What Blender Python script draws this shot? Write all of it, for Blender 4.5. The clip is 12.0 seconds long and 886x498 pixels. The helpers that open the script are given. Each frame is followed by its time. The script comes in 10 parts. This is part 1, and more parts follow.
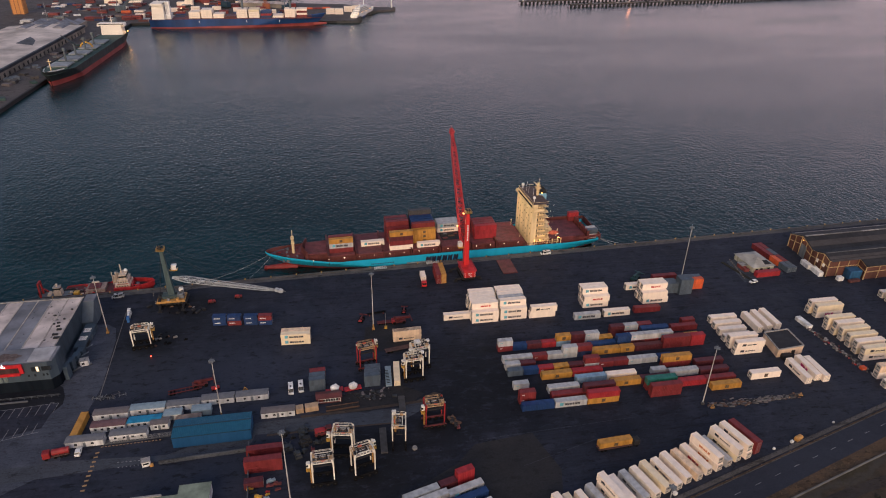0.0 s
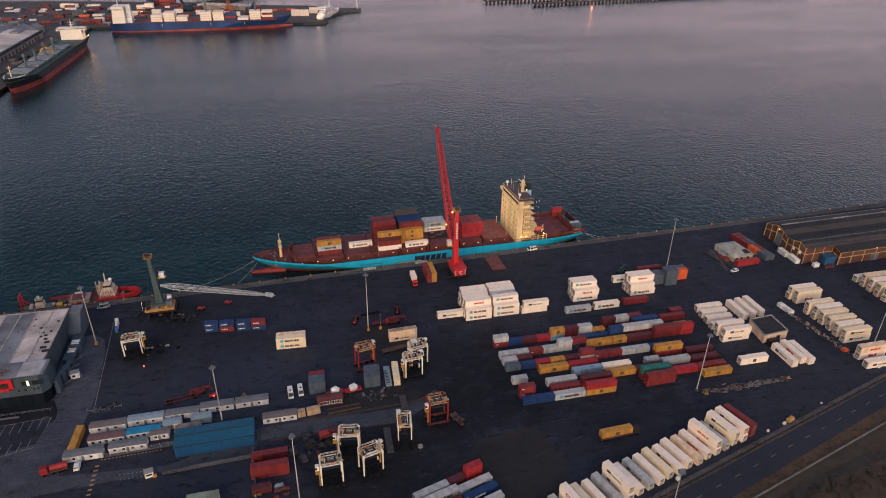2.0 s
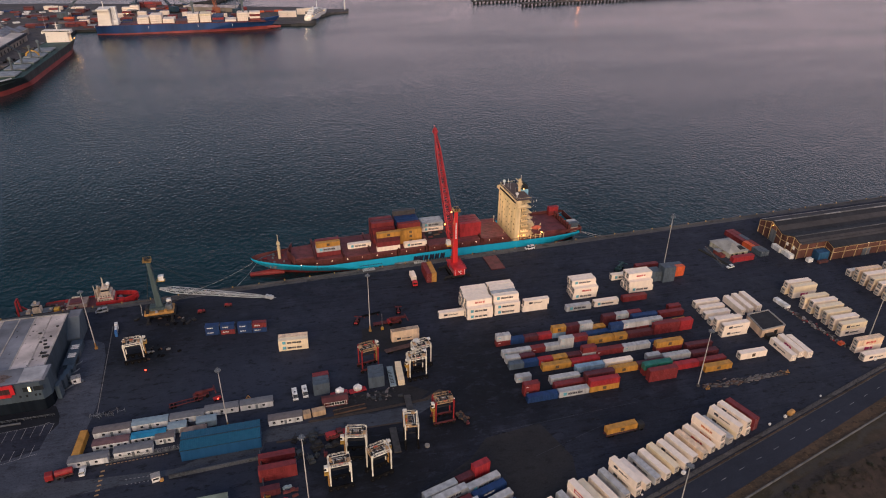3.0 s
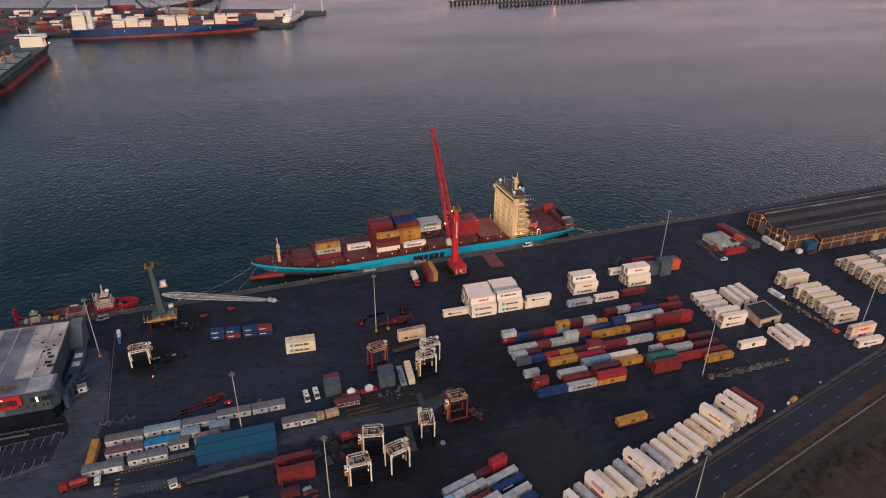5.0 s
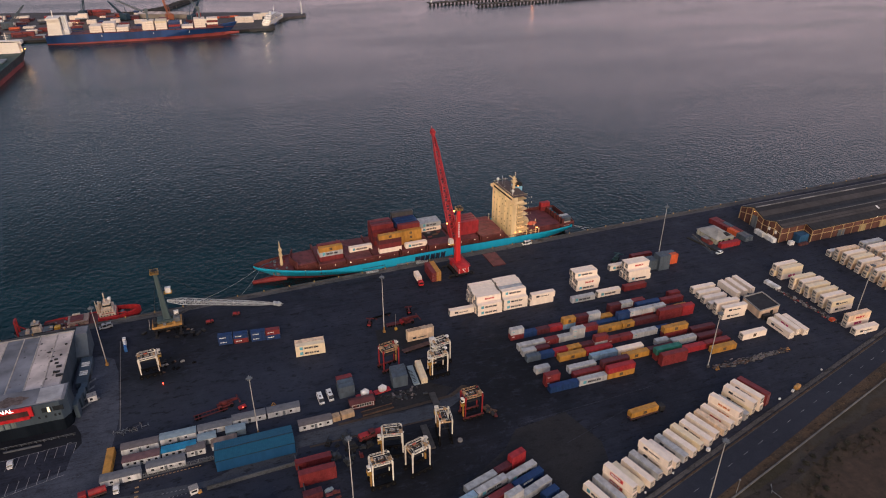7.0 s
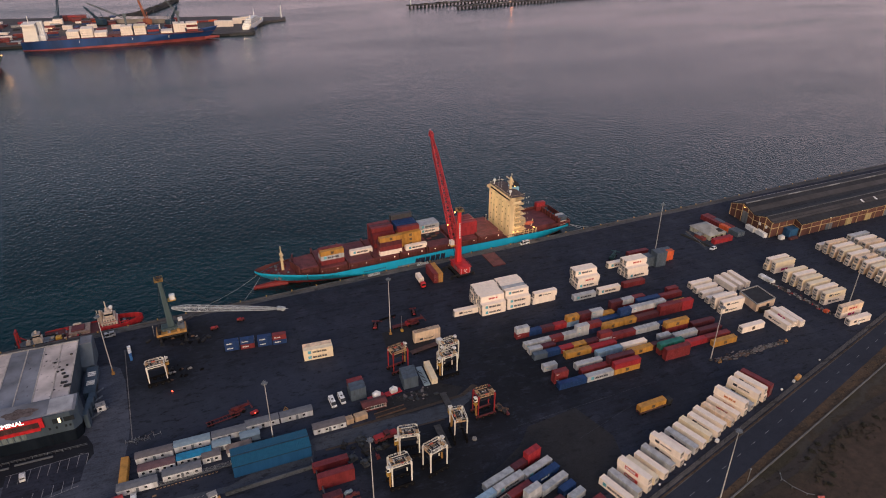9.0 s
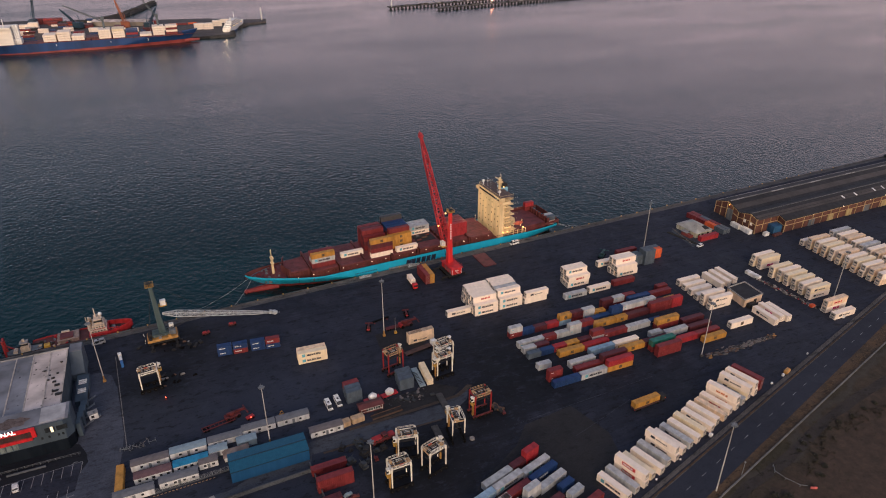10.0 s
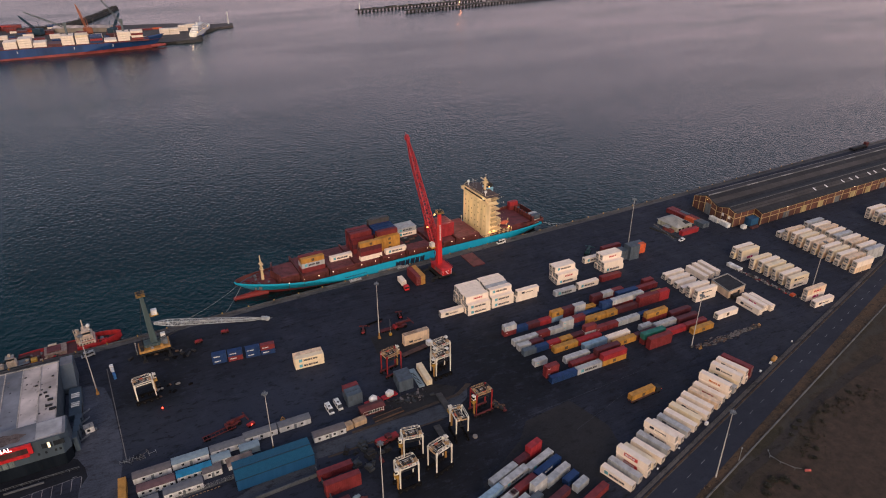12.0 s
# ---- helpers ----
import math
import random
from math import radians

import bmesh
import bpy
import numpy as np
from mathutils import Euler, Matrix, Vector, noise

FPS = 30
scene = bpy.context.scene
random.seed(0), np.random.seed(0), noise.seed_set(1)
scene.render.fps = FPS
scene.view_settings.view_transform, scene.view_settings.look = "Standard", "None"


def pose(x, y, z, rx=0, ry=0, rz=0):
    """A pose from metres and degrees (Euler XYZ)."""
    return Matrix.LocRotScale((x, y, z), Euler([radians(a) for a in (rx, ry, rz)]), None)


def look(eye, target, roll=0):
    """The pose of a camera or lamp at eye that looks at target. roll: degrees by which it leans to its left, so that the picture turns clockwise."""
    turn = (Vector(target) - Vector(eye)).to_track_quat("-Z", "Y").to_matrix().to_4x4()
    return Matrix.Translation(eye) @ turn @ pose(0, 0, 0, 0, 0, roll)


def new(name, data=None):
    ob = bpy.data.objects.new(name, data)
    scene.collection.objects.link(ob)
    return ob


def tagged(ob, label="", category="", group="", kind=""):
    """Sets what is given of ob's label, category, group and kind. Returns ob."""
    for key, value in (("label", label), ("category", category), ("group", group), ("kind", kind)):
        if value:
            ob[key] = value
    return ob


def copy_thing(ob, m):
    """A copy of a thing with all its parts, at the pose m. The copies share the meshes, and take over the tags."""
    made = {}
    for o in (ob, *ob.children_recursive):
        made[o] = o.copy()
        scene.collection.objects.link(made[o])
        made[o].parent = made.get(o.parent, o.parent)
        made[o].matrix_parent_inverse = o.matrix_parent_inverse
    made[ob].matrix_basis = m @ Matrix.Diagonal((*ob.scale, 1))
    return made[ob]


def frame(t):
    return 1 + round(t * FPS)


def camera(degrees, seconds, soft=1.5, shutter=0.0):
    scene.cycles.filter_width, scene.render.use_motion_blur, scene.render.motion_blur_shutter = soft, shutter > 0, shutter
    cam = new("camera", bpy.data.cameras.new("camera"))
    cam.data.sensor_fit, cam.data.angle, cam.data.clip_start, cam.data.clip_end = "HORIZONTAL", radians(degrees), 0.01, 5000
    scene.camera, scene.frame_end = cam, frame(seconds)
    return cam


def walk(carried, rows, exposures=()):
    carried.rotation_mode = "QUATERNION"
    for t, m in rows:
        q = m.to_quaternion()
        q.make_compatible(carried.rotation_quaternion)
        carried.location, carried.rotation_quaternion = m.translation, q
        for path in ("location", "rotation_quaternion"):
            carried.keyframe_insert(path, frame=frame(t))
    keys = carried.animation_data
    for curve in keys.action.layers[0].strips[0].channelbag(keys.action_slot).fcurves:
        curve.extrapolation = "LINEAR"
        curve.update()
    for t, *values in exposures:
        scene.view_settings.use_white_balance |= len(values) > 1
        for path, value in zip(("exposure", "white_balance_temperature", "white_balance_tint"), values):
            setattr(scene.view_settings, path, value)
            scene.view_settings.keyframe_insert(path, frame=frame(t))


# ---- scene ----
cam = camera(68.9, 12.0, soft=1.05)
PATH = [
    (0, (-0.125, -0.158, 171.119), (0.197, 1.578, 170.179), 1.1),
    (0.5, (-2.966, 0.028, 171.1), (-2.619, 1.759, 170.161), 1.1),
    (1, (-5.883, 0.189, 171.088), (-5.509, 1.915, 170.149), 1.0),
    (1.5, (-8.803, 0.389, 171.073), (-8.404, 2.11, 170.134), 1.0),
    (2, (-11.797, 0.639, 171.068), (-11.375, 2.354, 170.13), 0.9),
    (2.5, (-14.827, 0.924, 171.058), (-14.385, 2.635, 170.121), 0.8),
    (3, (-17.934, 1.269, 171.059), (-17.474, 2.975, 170.123), 0.8),
    (5, (-30.358, 2.603, 171.273), (-29.829, 4.291, 170.339), 0.6),
    (5.5, (-33.437, 3.02, 171.335), (-32.893, 4.703, 170.401), 0.5),
    (6, (-36.605, 3.509, 171.427), (-36.046, 5.187, 170.494), 0.4),
    (6.5, (-39.805, 4.042, 171.529), (-39.229, 5.715, 170.597), 0.4),
    (7, (-42.98, 4.514, 171.644), (-42.387, 6.182, 170.713), 0.3),
    (9, (-54.689, 6.557, 172.543), (-54.034, 8.204, 171.617), 0.1),
    (9.5, (-57.085, 7.117, 172.667), (-56.404, 8.754, 171.743), 0.2),
    (10, (-59.337, 7.709, 172.799), (-58.63, 9.337, 171.876), 0.1),
    (10.5, (-61.73, 8.295, 172.957), (-60.999, 9.912, 172.034), 0.0),
    (11, (-64.338, 8.94, 173.105), (-63.582, 10.546, 172.183), -0.0),
    (11.5, (-67.027, 9.669, 173.23), (-66.257, 11.269, 172.309), -0.1),
    (12, (-69.742, 10.438, 173.328), (-68.949, 12.028, 172.41), -0.1),
]
walk(cam, [(t, look(eye, target, roll)) for t, eye, target, roll in PATH])

# ---- world, sun, exposure ----
scene.view_settings.exposure = 0.0
wd = bpy.data.worlds.new("dusk_sky")
scene.world = wd
wd.use_nodes = True
wn, wl = wd.node_tree.nodes, wd.node_tree.links
wn.clear()
sky = wn.new("ShaderNodeTexSky")
sky.sky_type, sky.sun_disc = "NISHITA", False
sky.sun_elevation, sky.sun_rotation = radians(6), radians(200)
geo = wn.new("ShaderNodeTexCoord")
sep = wn.new("ShaderNodeSeparateXYZ")
ramp = wn.new("ShaderNodeValToRGB")
wl.new(geo.outputs["Generated"], sep.inputs[0])
wl.new(sep.outputs["Z"], ramp.inputs[0])


def fill_ramp(node, stops):
    els = node.color_ramp.elements
    els[0].position, els[0].color = stops[0][0], (*stops[0][1], 1)
    els[1].position, els[1].color = stops[-1][0], (*stops[-1][1], 1)
    for pos, col in stops[1:-1]:
        els.new(pos).color = (*col, 1)


# the sky over the water is a dim violet, the afterglow side behind is brighter and warmer
fill_ramp(ramp, ((0.0, (1.20, 0.80, 0.86)), (0.12, (1.00, 0.72, 0.82)), (0.24, (0.59, 0.56, 0.72)), (0.38, (0.185, 0.265, 0.40)), (0.55, (0.030, 0.085, 0.15)),
                 (0.80, (0.09, 0.15, 0.27)), (1.0, (0.41, 0.45, 0.66))))
ramp2 = wn.new("ShaderNodeValToRGB")
wl.new(sep.outputs["Z"], ramp2.inputs[0])
fill_ramp(ramp2, ((0.0, (1.16, 0.82, 0.76)), (0.25, (0.94, 0.78, 0.85)), (0.55, (0.64, 0.63, 0.77)), (1.0, (0.41, 0.45, 0.66))))
dot = wn.new("ShaderNodeVectorMath")
dot.operation = "DOT_PRODUCT"
dot.inputs[1].default_value = (0.45, -0.89, 0.0)
side = wn.new("ShaderNodeMapRange")
side.inputs[1].default_value, side.inputs[2].default_value, side.inputs[3].default_value, side.inputs[4].default_value = -0.33, 0.6, 0.0, 1.0
skymix = wn.new("ShaderNodeMix")
skymix.data_type, skymix.blend_type = "RGBA", "MIX"
wl.new(geo.outputs["Generated"], dot.inputs[0])
wl.new(dot.outputs["Value"], side.inputs[0])
wl.new(side.outputs[0], skymix.inputs[0])
wl.new(ramp.outputs[0], skymix.inputs[6])
wl.new(ramp2.outputs[0], skymix.inputs[7])
bg1, bg2, addsh, wout = (wn.new("ShaderNodeBackground"), wn.new("ShaderNodeBackground"), wn.new("ShaderNodeAddShader"),
                         wn.new("ShaderNodeOutputWorld"))
bg1.inputs[1].default_value = 0.02
bg2.inputs[1].default_value = 0.85
wl.new(sky.outputs[0], bg1.inputs[0])
dot2 = wn.new("ShaderNodeVectorMath")          # the sky dims towards the west end of the harbour
dot2.operation = "DOT_PRODUCT"
dot2.inputs[1].default_value = (-0.86, 0.5, 0.0)
wl.new(geo.outputs["Generated"], dot2.inputs[0])
dim = wn.new("ShaderNodeMapRange")
dim.inputs[1].default_value, dim.inputs[2].default_value, dim.inputs[3].default_value, dim.inputs[4].default_value = 0.40, 0.90, 0.0, 1.0
wl.new(dot2.outputs["Value"], dim.inputs[0])
skydim = wn.new("ShaderNodeMix")
skydim.data_type, skydim.blend_type = "RGBA", "MULTIPLY"
skydim.inputs[7].default_value = (0.43, 0.57, 0.64, 1)
wl.new(dim.outputs[0], skydim.inputs[0])
wl.new(skymix.outputs[2], skydim.inputs[6])
wl.new(skydim.outputs[2], bg2.inputs[0])
wl.new(bg1.outputs[0], addsh.inputs[0])
wl.new(bg2.outputs[0], addsh.inputs[1])
wl.new(addsh.outputs[0], wout.inputs[0])

sun = new("sun", bpy.data.lights.new("sun", "SUN"))
sun.data.energy, sun.data.angle, sun.data.color = 2.1, radians(40), (1.0, 0.735, 0.48)
sun.matrix_world = look((-110, -300, 118), (0, 0, 0))


def lamp_light(x, y, z, watts, col=(1.0, 0.62, 0.28), size=0.4):
    li = new("lamp_light", bpy.data.lights.new("lamp_light", "POINT"))
    li.data.energy, li.data.color, li.data.shadow_soft_size = watts, col, size
    li.location = (x, y, z)
    return li


# ---- materials ----
MATS = {}


def nodes_of(name):
    m = bpy.data.materials.new(name)
    m.use_nodes = True
    nt = m.node_tree
    return m, nt.nodes, nt.links, nt.nodes["Principled BSDF"]


def coords(n, l, scale=(1, 1, 1), kind="Object", turn=0.0):
    tc, mp = n.new("ShaderNodeTexCoord"), n.new("ShaderNodeMapping")
    mp.inputs["Scale"].default_value = scale
    mp.inputs["Rotation"].default_value = (0, 0, radians(turn))
    l.new(tc.outputs[kind], mp.inputs[0])
    return mp.outputs[0]


def noise_node(n, l, vec, scale, detail=4.0, rough=0.55):
    t = n.new("ShaderNodeTexNoise")
    t.inputs["Scale"].default_value, t.inputs["Detail"].default_value, t.inputs["Roughness"].default_value = scale, detail, rough
    l.new(vec, t.inputs["Vector"])
    return t.outputs["Fac"]


def mapped(n, l, val, a, b, c=0.0, d=1.0):
    r = n.new("ShaderNodeMapRange")
    for i, v in enumerate((a, b, c, d)):
        r.inputs[i + 1].default_value = v
    l.new(val, r.inputs[0])
    return r.outputs[0]


def mixed(n, l, fac, a, b, mode="MIX"):
    m = n.new("ShaderNodeMix")
    m.data_type, m.blend_type = "RGBA", mode
    for sock, v in ((m.inputs[0], fac), (m.inputs[6], a), (m.inputs[7], b)):
        if isinstance(v, (int, float)):
            sock.default_value = v
        elif isinstance(v, tuple):
            sock.default_value = (*v, 1) if len(v) == 3 else v
        else:
            l.new(v, sock)
    return m.outputs[2]


def bumped(n, l, bsdf, val, dist, strength=1.0):
    b = n.new("ShaderNodeBump")
    b.inputs["Strength"].default_value, b.inputs["Distance"].default_value = strength, dist
    l.new(val, b.inputs["Height"])
    l.new(b.outputs[0], bsdf.inputs["Normal"])


def paint(name, col, rough=0.5, metal=0.0, wear=(0.10, 0.045, 0.025), amount=0.35, dirt=0.25, scale=1.0, vary=0.25):
    """Painted or bare sheet with faded patches, streaks and spots of wear."""
    if name in MATS:
        return MATS[name]
    m, n, l, b = nodes_of(name)
    vec = coords(n, l)
    vert = coords(n, l, (1.6, 1.6, 0.25))
    info = n.new("ShaderNodeObjectInfo")
    rnd = n.new("ShaderNodeVectorMath")
    rnd.operation = "ADD"
    sc = n.new("ShaderNodeVectorMath")
    sc.operation = "SCALE"
    sc.inputs[0].default_value = (37.0, 91.0, 53.0)
    l.new(info.outputs["Random"], sc.inputs["Scale"])
    l.new(vert, rnd.inputs[0])
    l.new(sc.outputs[0], rnd.inputs[1])
    big = noise_node(n, l, rnd.outputs[0], 0.35 * scale, 3)
    fine = noise_node(n, l, rnd.outputs[0], 2.2 * scale, 6, 0.65)
    dark = tuple(c * (1 - 1.6 * dirt) for c in col)
    pale = tuple(min(1, c * (1 + vary) + 0.006) for c in col)
    c1 = mixed(n, l, mapped(n, l, big, 0.3, 0.7), dark, pale)
    c2 = mixed(n, l, mapped(n, l, info.outputs["Random"], 0, 1, 0, 0.5 * vary), c1, tuple(0.6 * c + 0.015 for c in col))
    c3 = mixed(n, l, mapped(n, l, fine, 0.60, 0.74, 0, amount), c2, wear)
    l.new(c3, b.inputs["Base Color"])
    l.new(mapped(n, l, fine, 0.3, 0.8, rough - 0.1, rough + 0.2), b.inputs["Roughness"])
    b.inputs["Metallic"].default_value = metal
    bumped(n, l, b, fine, 0.01, 0.4)
    MATS[name] = m
    return m


def ground_mat(name, base, light, dark, rough=0.85, s=1.0, grain=0.02, streak=0.0, zones=(), spots=0.8):
    m, n, l, b = nodes_of(name)
    vec = coords(n, l)
    big = noise_node(n, l, vec, 0.018 * s, 5, 0.6)
    mid = noise_node(n, l, vec, 0.11 * s, 5, 0.6)
    fine = noise_node(n, l, vec, 1.6 * s, 6, 0.7)
    c = mixed(n, l, mapped(n, l, big, 0.38, 0.62), dark, base)
    c = mixed(n, l, mapped(n, l, mid, 0.49, 0.68, 0, 0.75), c, light)
    blot = noise_node(n, l, coords(n, l, (0.7, 1, 1), turn=-20), 0.06 * s, 7, 0.7)
    c = mixed(n, l, mapped(n, l, blot, 0.50, 0.36, 0, 0.7), c, dark)
    c = mixed(n, l, mapped(n, l, blot, 0.56, 0.70, 0, 0.5), c, light)
    c = mixed(n, l, mapped(n, l, fine, 0.35, 0.75, 0.0, 0.35), c, tuple(1.7 * v for v in light))
    if streak:          # worn wheel tracks in three directions of travel
        for turn, width in ((0, 0.5), (-16, 0.9), (64, 0.7)):
            st = noise_node(n, l, coords(n, l, (0.02, width, 1), turn=turn), 1.0, 5, 0.65)
            c = mixed(n, l, mapped(n, l, st, 0.53, 0.74, 0, 0.6 * streak), c, tuple(0.45 * v for v in dark))
            c = mixed(n, l, mapped(n, l, st, 0.47, 0.30, 0, 0.35 * streak), c, light)
    for zx, zy, zr, amount, col in zones:      # dusty or oily areas with ragged edges
        dn = n.new("ShaderNodeVectorMath")
        dn.operation = "DISTANCE"
        dn.inputs[1].default_value = (zx, zy, 0)
        l.new(vec, dn.inputs[0])
        rg = n.new("ShaderNodeMath")
        rg.operation = "MULTIPLY_ADD"
        rg.inputs[1].default_value = 1.3 * zr
        l.new(mid, rg.inputs[0])
        l.new(dn.outputs["Value"], rg.inputs[2])
        c = mixed(n, l, mapped(n, l, rg.outputs[0], 0.9 * zr, 1.9 * zr, amount, 0), c, col)
    for size, lo, hi, amount in ((0.13, 0.56, 0.70, 0.6), (0.34, 0.58, 0.64, 0.85), (0.8, 0.60, 0.66, 0.85)):     # oil spots, large and small
        spot = noise_node(n, l, coords(n, l, (0.5, 1, 1), turn=13), size * s, 4, 0.62)
        c = mixed(n, l, mapped(n, l, spot, lo, hi, 0, amount * spots), c, tuple(0.4 * v for v in dark))
    scuff = noise_node(n, l, coords(n, l, (0.35, 1.0, 1)), 0.35 * s, 6, 0.75)
    c = mixed(n, l, mapped(n, l, scuff, 0.56, 0.70, 0, 0.55), c, light)
    for size, turn, lo, hi, col in ((0.22, 23, 0.545, 0.66, light), (0.5, -31, 0.57, 0.66, tuple(0.55 * v for v in dark)), (0.75, 8, 0.60, 0.67, tuple(1.25 * v for v in light))):
        wear = noise_node(n, l, coords(n, l, (0.6, 1, 1), turn=turn), size * s, 7, 0.78)      # small scuffs and dust patches
        c = mixed(n, l, mapped(n, l, wear, lo, hi, 0, 0.75 * min(1, spots)), c, col)
    l.new(c, b.inputs["Base Color"])
    l.new(mapped(n, l, mid, 0.35, 0.7, rough - 0.2, min(1, rough + 0.1)), b.inputs["Roughness"])
    b.inputs["Specular IOR Level"].default_value = 0.25
    bumped(n, l, b, fine, grain, 0.6)
    return m


def glow_mat(name, col, strength):
    m, n, l, b = nodes_of(name)
    b.inputs["Base Color"].default_value = (*col, 1)
    b.inputs["Emission Color"].default_value = (*col, 1)
    b.inputs["Emission Strength"].default_value = strength
    return m


def water_mat():
    m, n, l, b = nodes_of("harbour_water")
    v1 = coords(n, l, (1.0, 0.75, 1))
    swell = noise_node(n, l, v1, 0.14, 2, 0.5)
    chop = noise_node(n, l, v1, 0.42, 2, 0.55)
    tiny = noise_node(n, l, v1, 1.3, 2, 0.6)
    patch = noise_node(n, l, coords(n, l, (0.35, 1, 1)), 0.006, 4, 0.55)
    ad = n.new("ShaderNodeMath")
    ad.operation = "MULTIPLY_ADD"
    ad.inputs[1].default_value = 2.0
    l.new(chop, ad.inputs[0])
    l.new(swell, ad.inputs[2])
    ad2 = n.new("ShaderNodeMath")
    ad2.operation = "MULTIPLY_ADD"
    ad2.inputs[1].default_value = 0.45
    l.new(tiny, ad2.inputs[0])
    l.new(ad.outputs[0], ad2.inputs[2])
    bumped(n, l, b, ad2.outputs[0], 0.22, 1.0)
    l.new(mixed(n, l, mapped(n, l, patch, 0.35, 0.65), (0.001, 0.0185, 0.0225), (0.002, 0.0245, 0.0295)), b.inputs["Base Color"])
    l.new(mapped(n, l, patch, 0.35, 0.65, 0.14, 0.24), b.inputs["Roughness"])
    b.inputs["IOR"].default_value = 1.333
    return m


M_WATER = water_mat()
M_ASPH = ground_mat("yard_asphalt", (0.0174, 0.0207, 0.0349), (0.0364, 0.0418, 0.0642), (0.0081, 0.0098, 0.0172), streak=0.85,
                    zones=((-45, 212, 52, 0.8, (0.0299, 0.0364, 0.0576)), (-60, 165, 34, 0.5, (0.0227, 0.0289, 0.0468)), (30, 158, 27, 0.6, (0.0082, 0.0096, 0.0144)), (2, 166, 24, 0.9, (0.0039, 0.0047, 0.0070)), (45, 190, 26, 0.8, (0.0054, 0.0066, 0.0108)), (66, 192, 26, 0.85, (0.0052, 0.0064, 0.0103)), (215, 215, 45, 0.5, (0.0268, 0.0300, 0.0432)), (-88, 246, 12, 0.8, (0.0052, 0.0064, 0.0096)), (31, 180, 11, 0.9, (0.0036, 0.0043, 0.0060)),
                           (52, 216, 26, 0.7, (0.0062, 0.0080, 0.0120)), (2, 164, 20, 0.8, (0.0052, 0.0064, 0.0096)), (-84, 246, 18, 0.7, (0.0062, 0.0075, 0.0108)), (-72, 262, 40, 0.5, (0.0098, 0.0118, 0.0180)), (-88, 228, 20, 0.75, (0.0290, 0.0350, 0.0510)), (-79, 249, 10, 0.85, (0.0031, 0.0039, 0.0060)), (-70, 272, 12, 0.8, (0.0036, 0.0043, 0.0066)),
                           (-76, 280, 14, 0.7, (0.0072, 0.0086, 0.0120)), (98, 168, 34, 0.6, (0.0077, 0.0096, 0.0162)), (185, 160, 26, 0.5, (0.0247, 0.0278, 0.0396))))
M_FORE = ground_mat("forecourt_asphalt", (0.0085, 0.0100, 0.0160), (0.016, 0.019, 0.027), (0.0050, 0.0060, 0.0095), streak=0.3, spots=0.5)
M_ROAD = ground_mat("road_asphalt", (0.024, 0.028, 0.042), (0.031, 0.035, 0.050), (0.017, 0.020, 0.031), spots=0.22)
M_PAVE = ground_mat("worn_concrete", (0.046, 0.053, 0.074), (0.088, 0.098, 0.130), (0.026, 0.031, 0.044), streak=0.5, spots=0.6)
M_LANE = ground_mat("lane_concrete", (0.050, 0.057, 0.073), (0.074, 0.083, 0.103), (0.030, 0.035, 0.046), streak=0.4)
M_DIRT = ground_mat("brown_dirt", (0.055, 0.040, 0.031), (0.085, 0.064, 0.05), (0.028, 0.022, 0.018), grain=0.05, s=2)
M_TRACK = ground_mat("dirt_track", (0.036, 0.030, 0.027), (0.050, 0.041, 0.037), (0.024, 0.020, 0.018), grain=0.05, s=1.5)
M_CONCM = ground_mat("grey_concrete", (0.15, 0.145, 0.14), (0.21, 0.20, 0.195), (0.09, 0.088, 0.086))
M_PANEL = ground_mat("concrete_panel", (0.075, 0.085, 0.10), (0.11, 0.12, 0.14), (0.045, 0.052, 0.064))
M_CONC = ground_mat("quay_concrete", (0.082, 0.078, 0.078), (0.135, 0.127, 0.124), (0.044, 0.042, 0.043))
M_CONCL = ground_mat("pale_concrete", (0.30, 0.29, 0.28), (0.40, 0.385, 0.37), (0.20, 0.195, 0.19))
M_SAND = ground_mat("bare_patch", (0.0205, 0.0200, 0.0228), (0.032, 0.031, 0.034), (0.0135, 0.0135, 0.0158), spots=0.4)
M_VERGE = ground_mat("dry_verge", (0.074, 0.046, 0.028), (0.125, 0.078, 0.046), (0.030, 0.023, 0.015), grain=0.08, s=2)
M_GRASS = ground_mat("rough_grass", (0.026, 0.026, 0.018), (0.045, 0.038, 0.027), (0.013, 0.015, 0.011), grain=0.12, s=1.6)


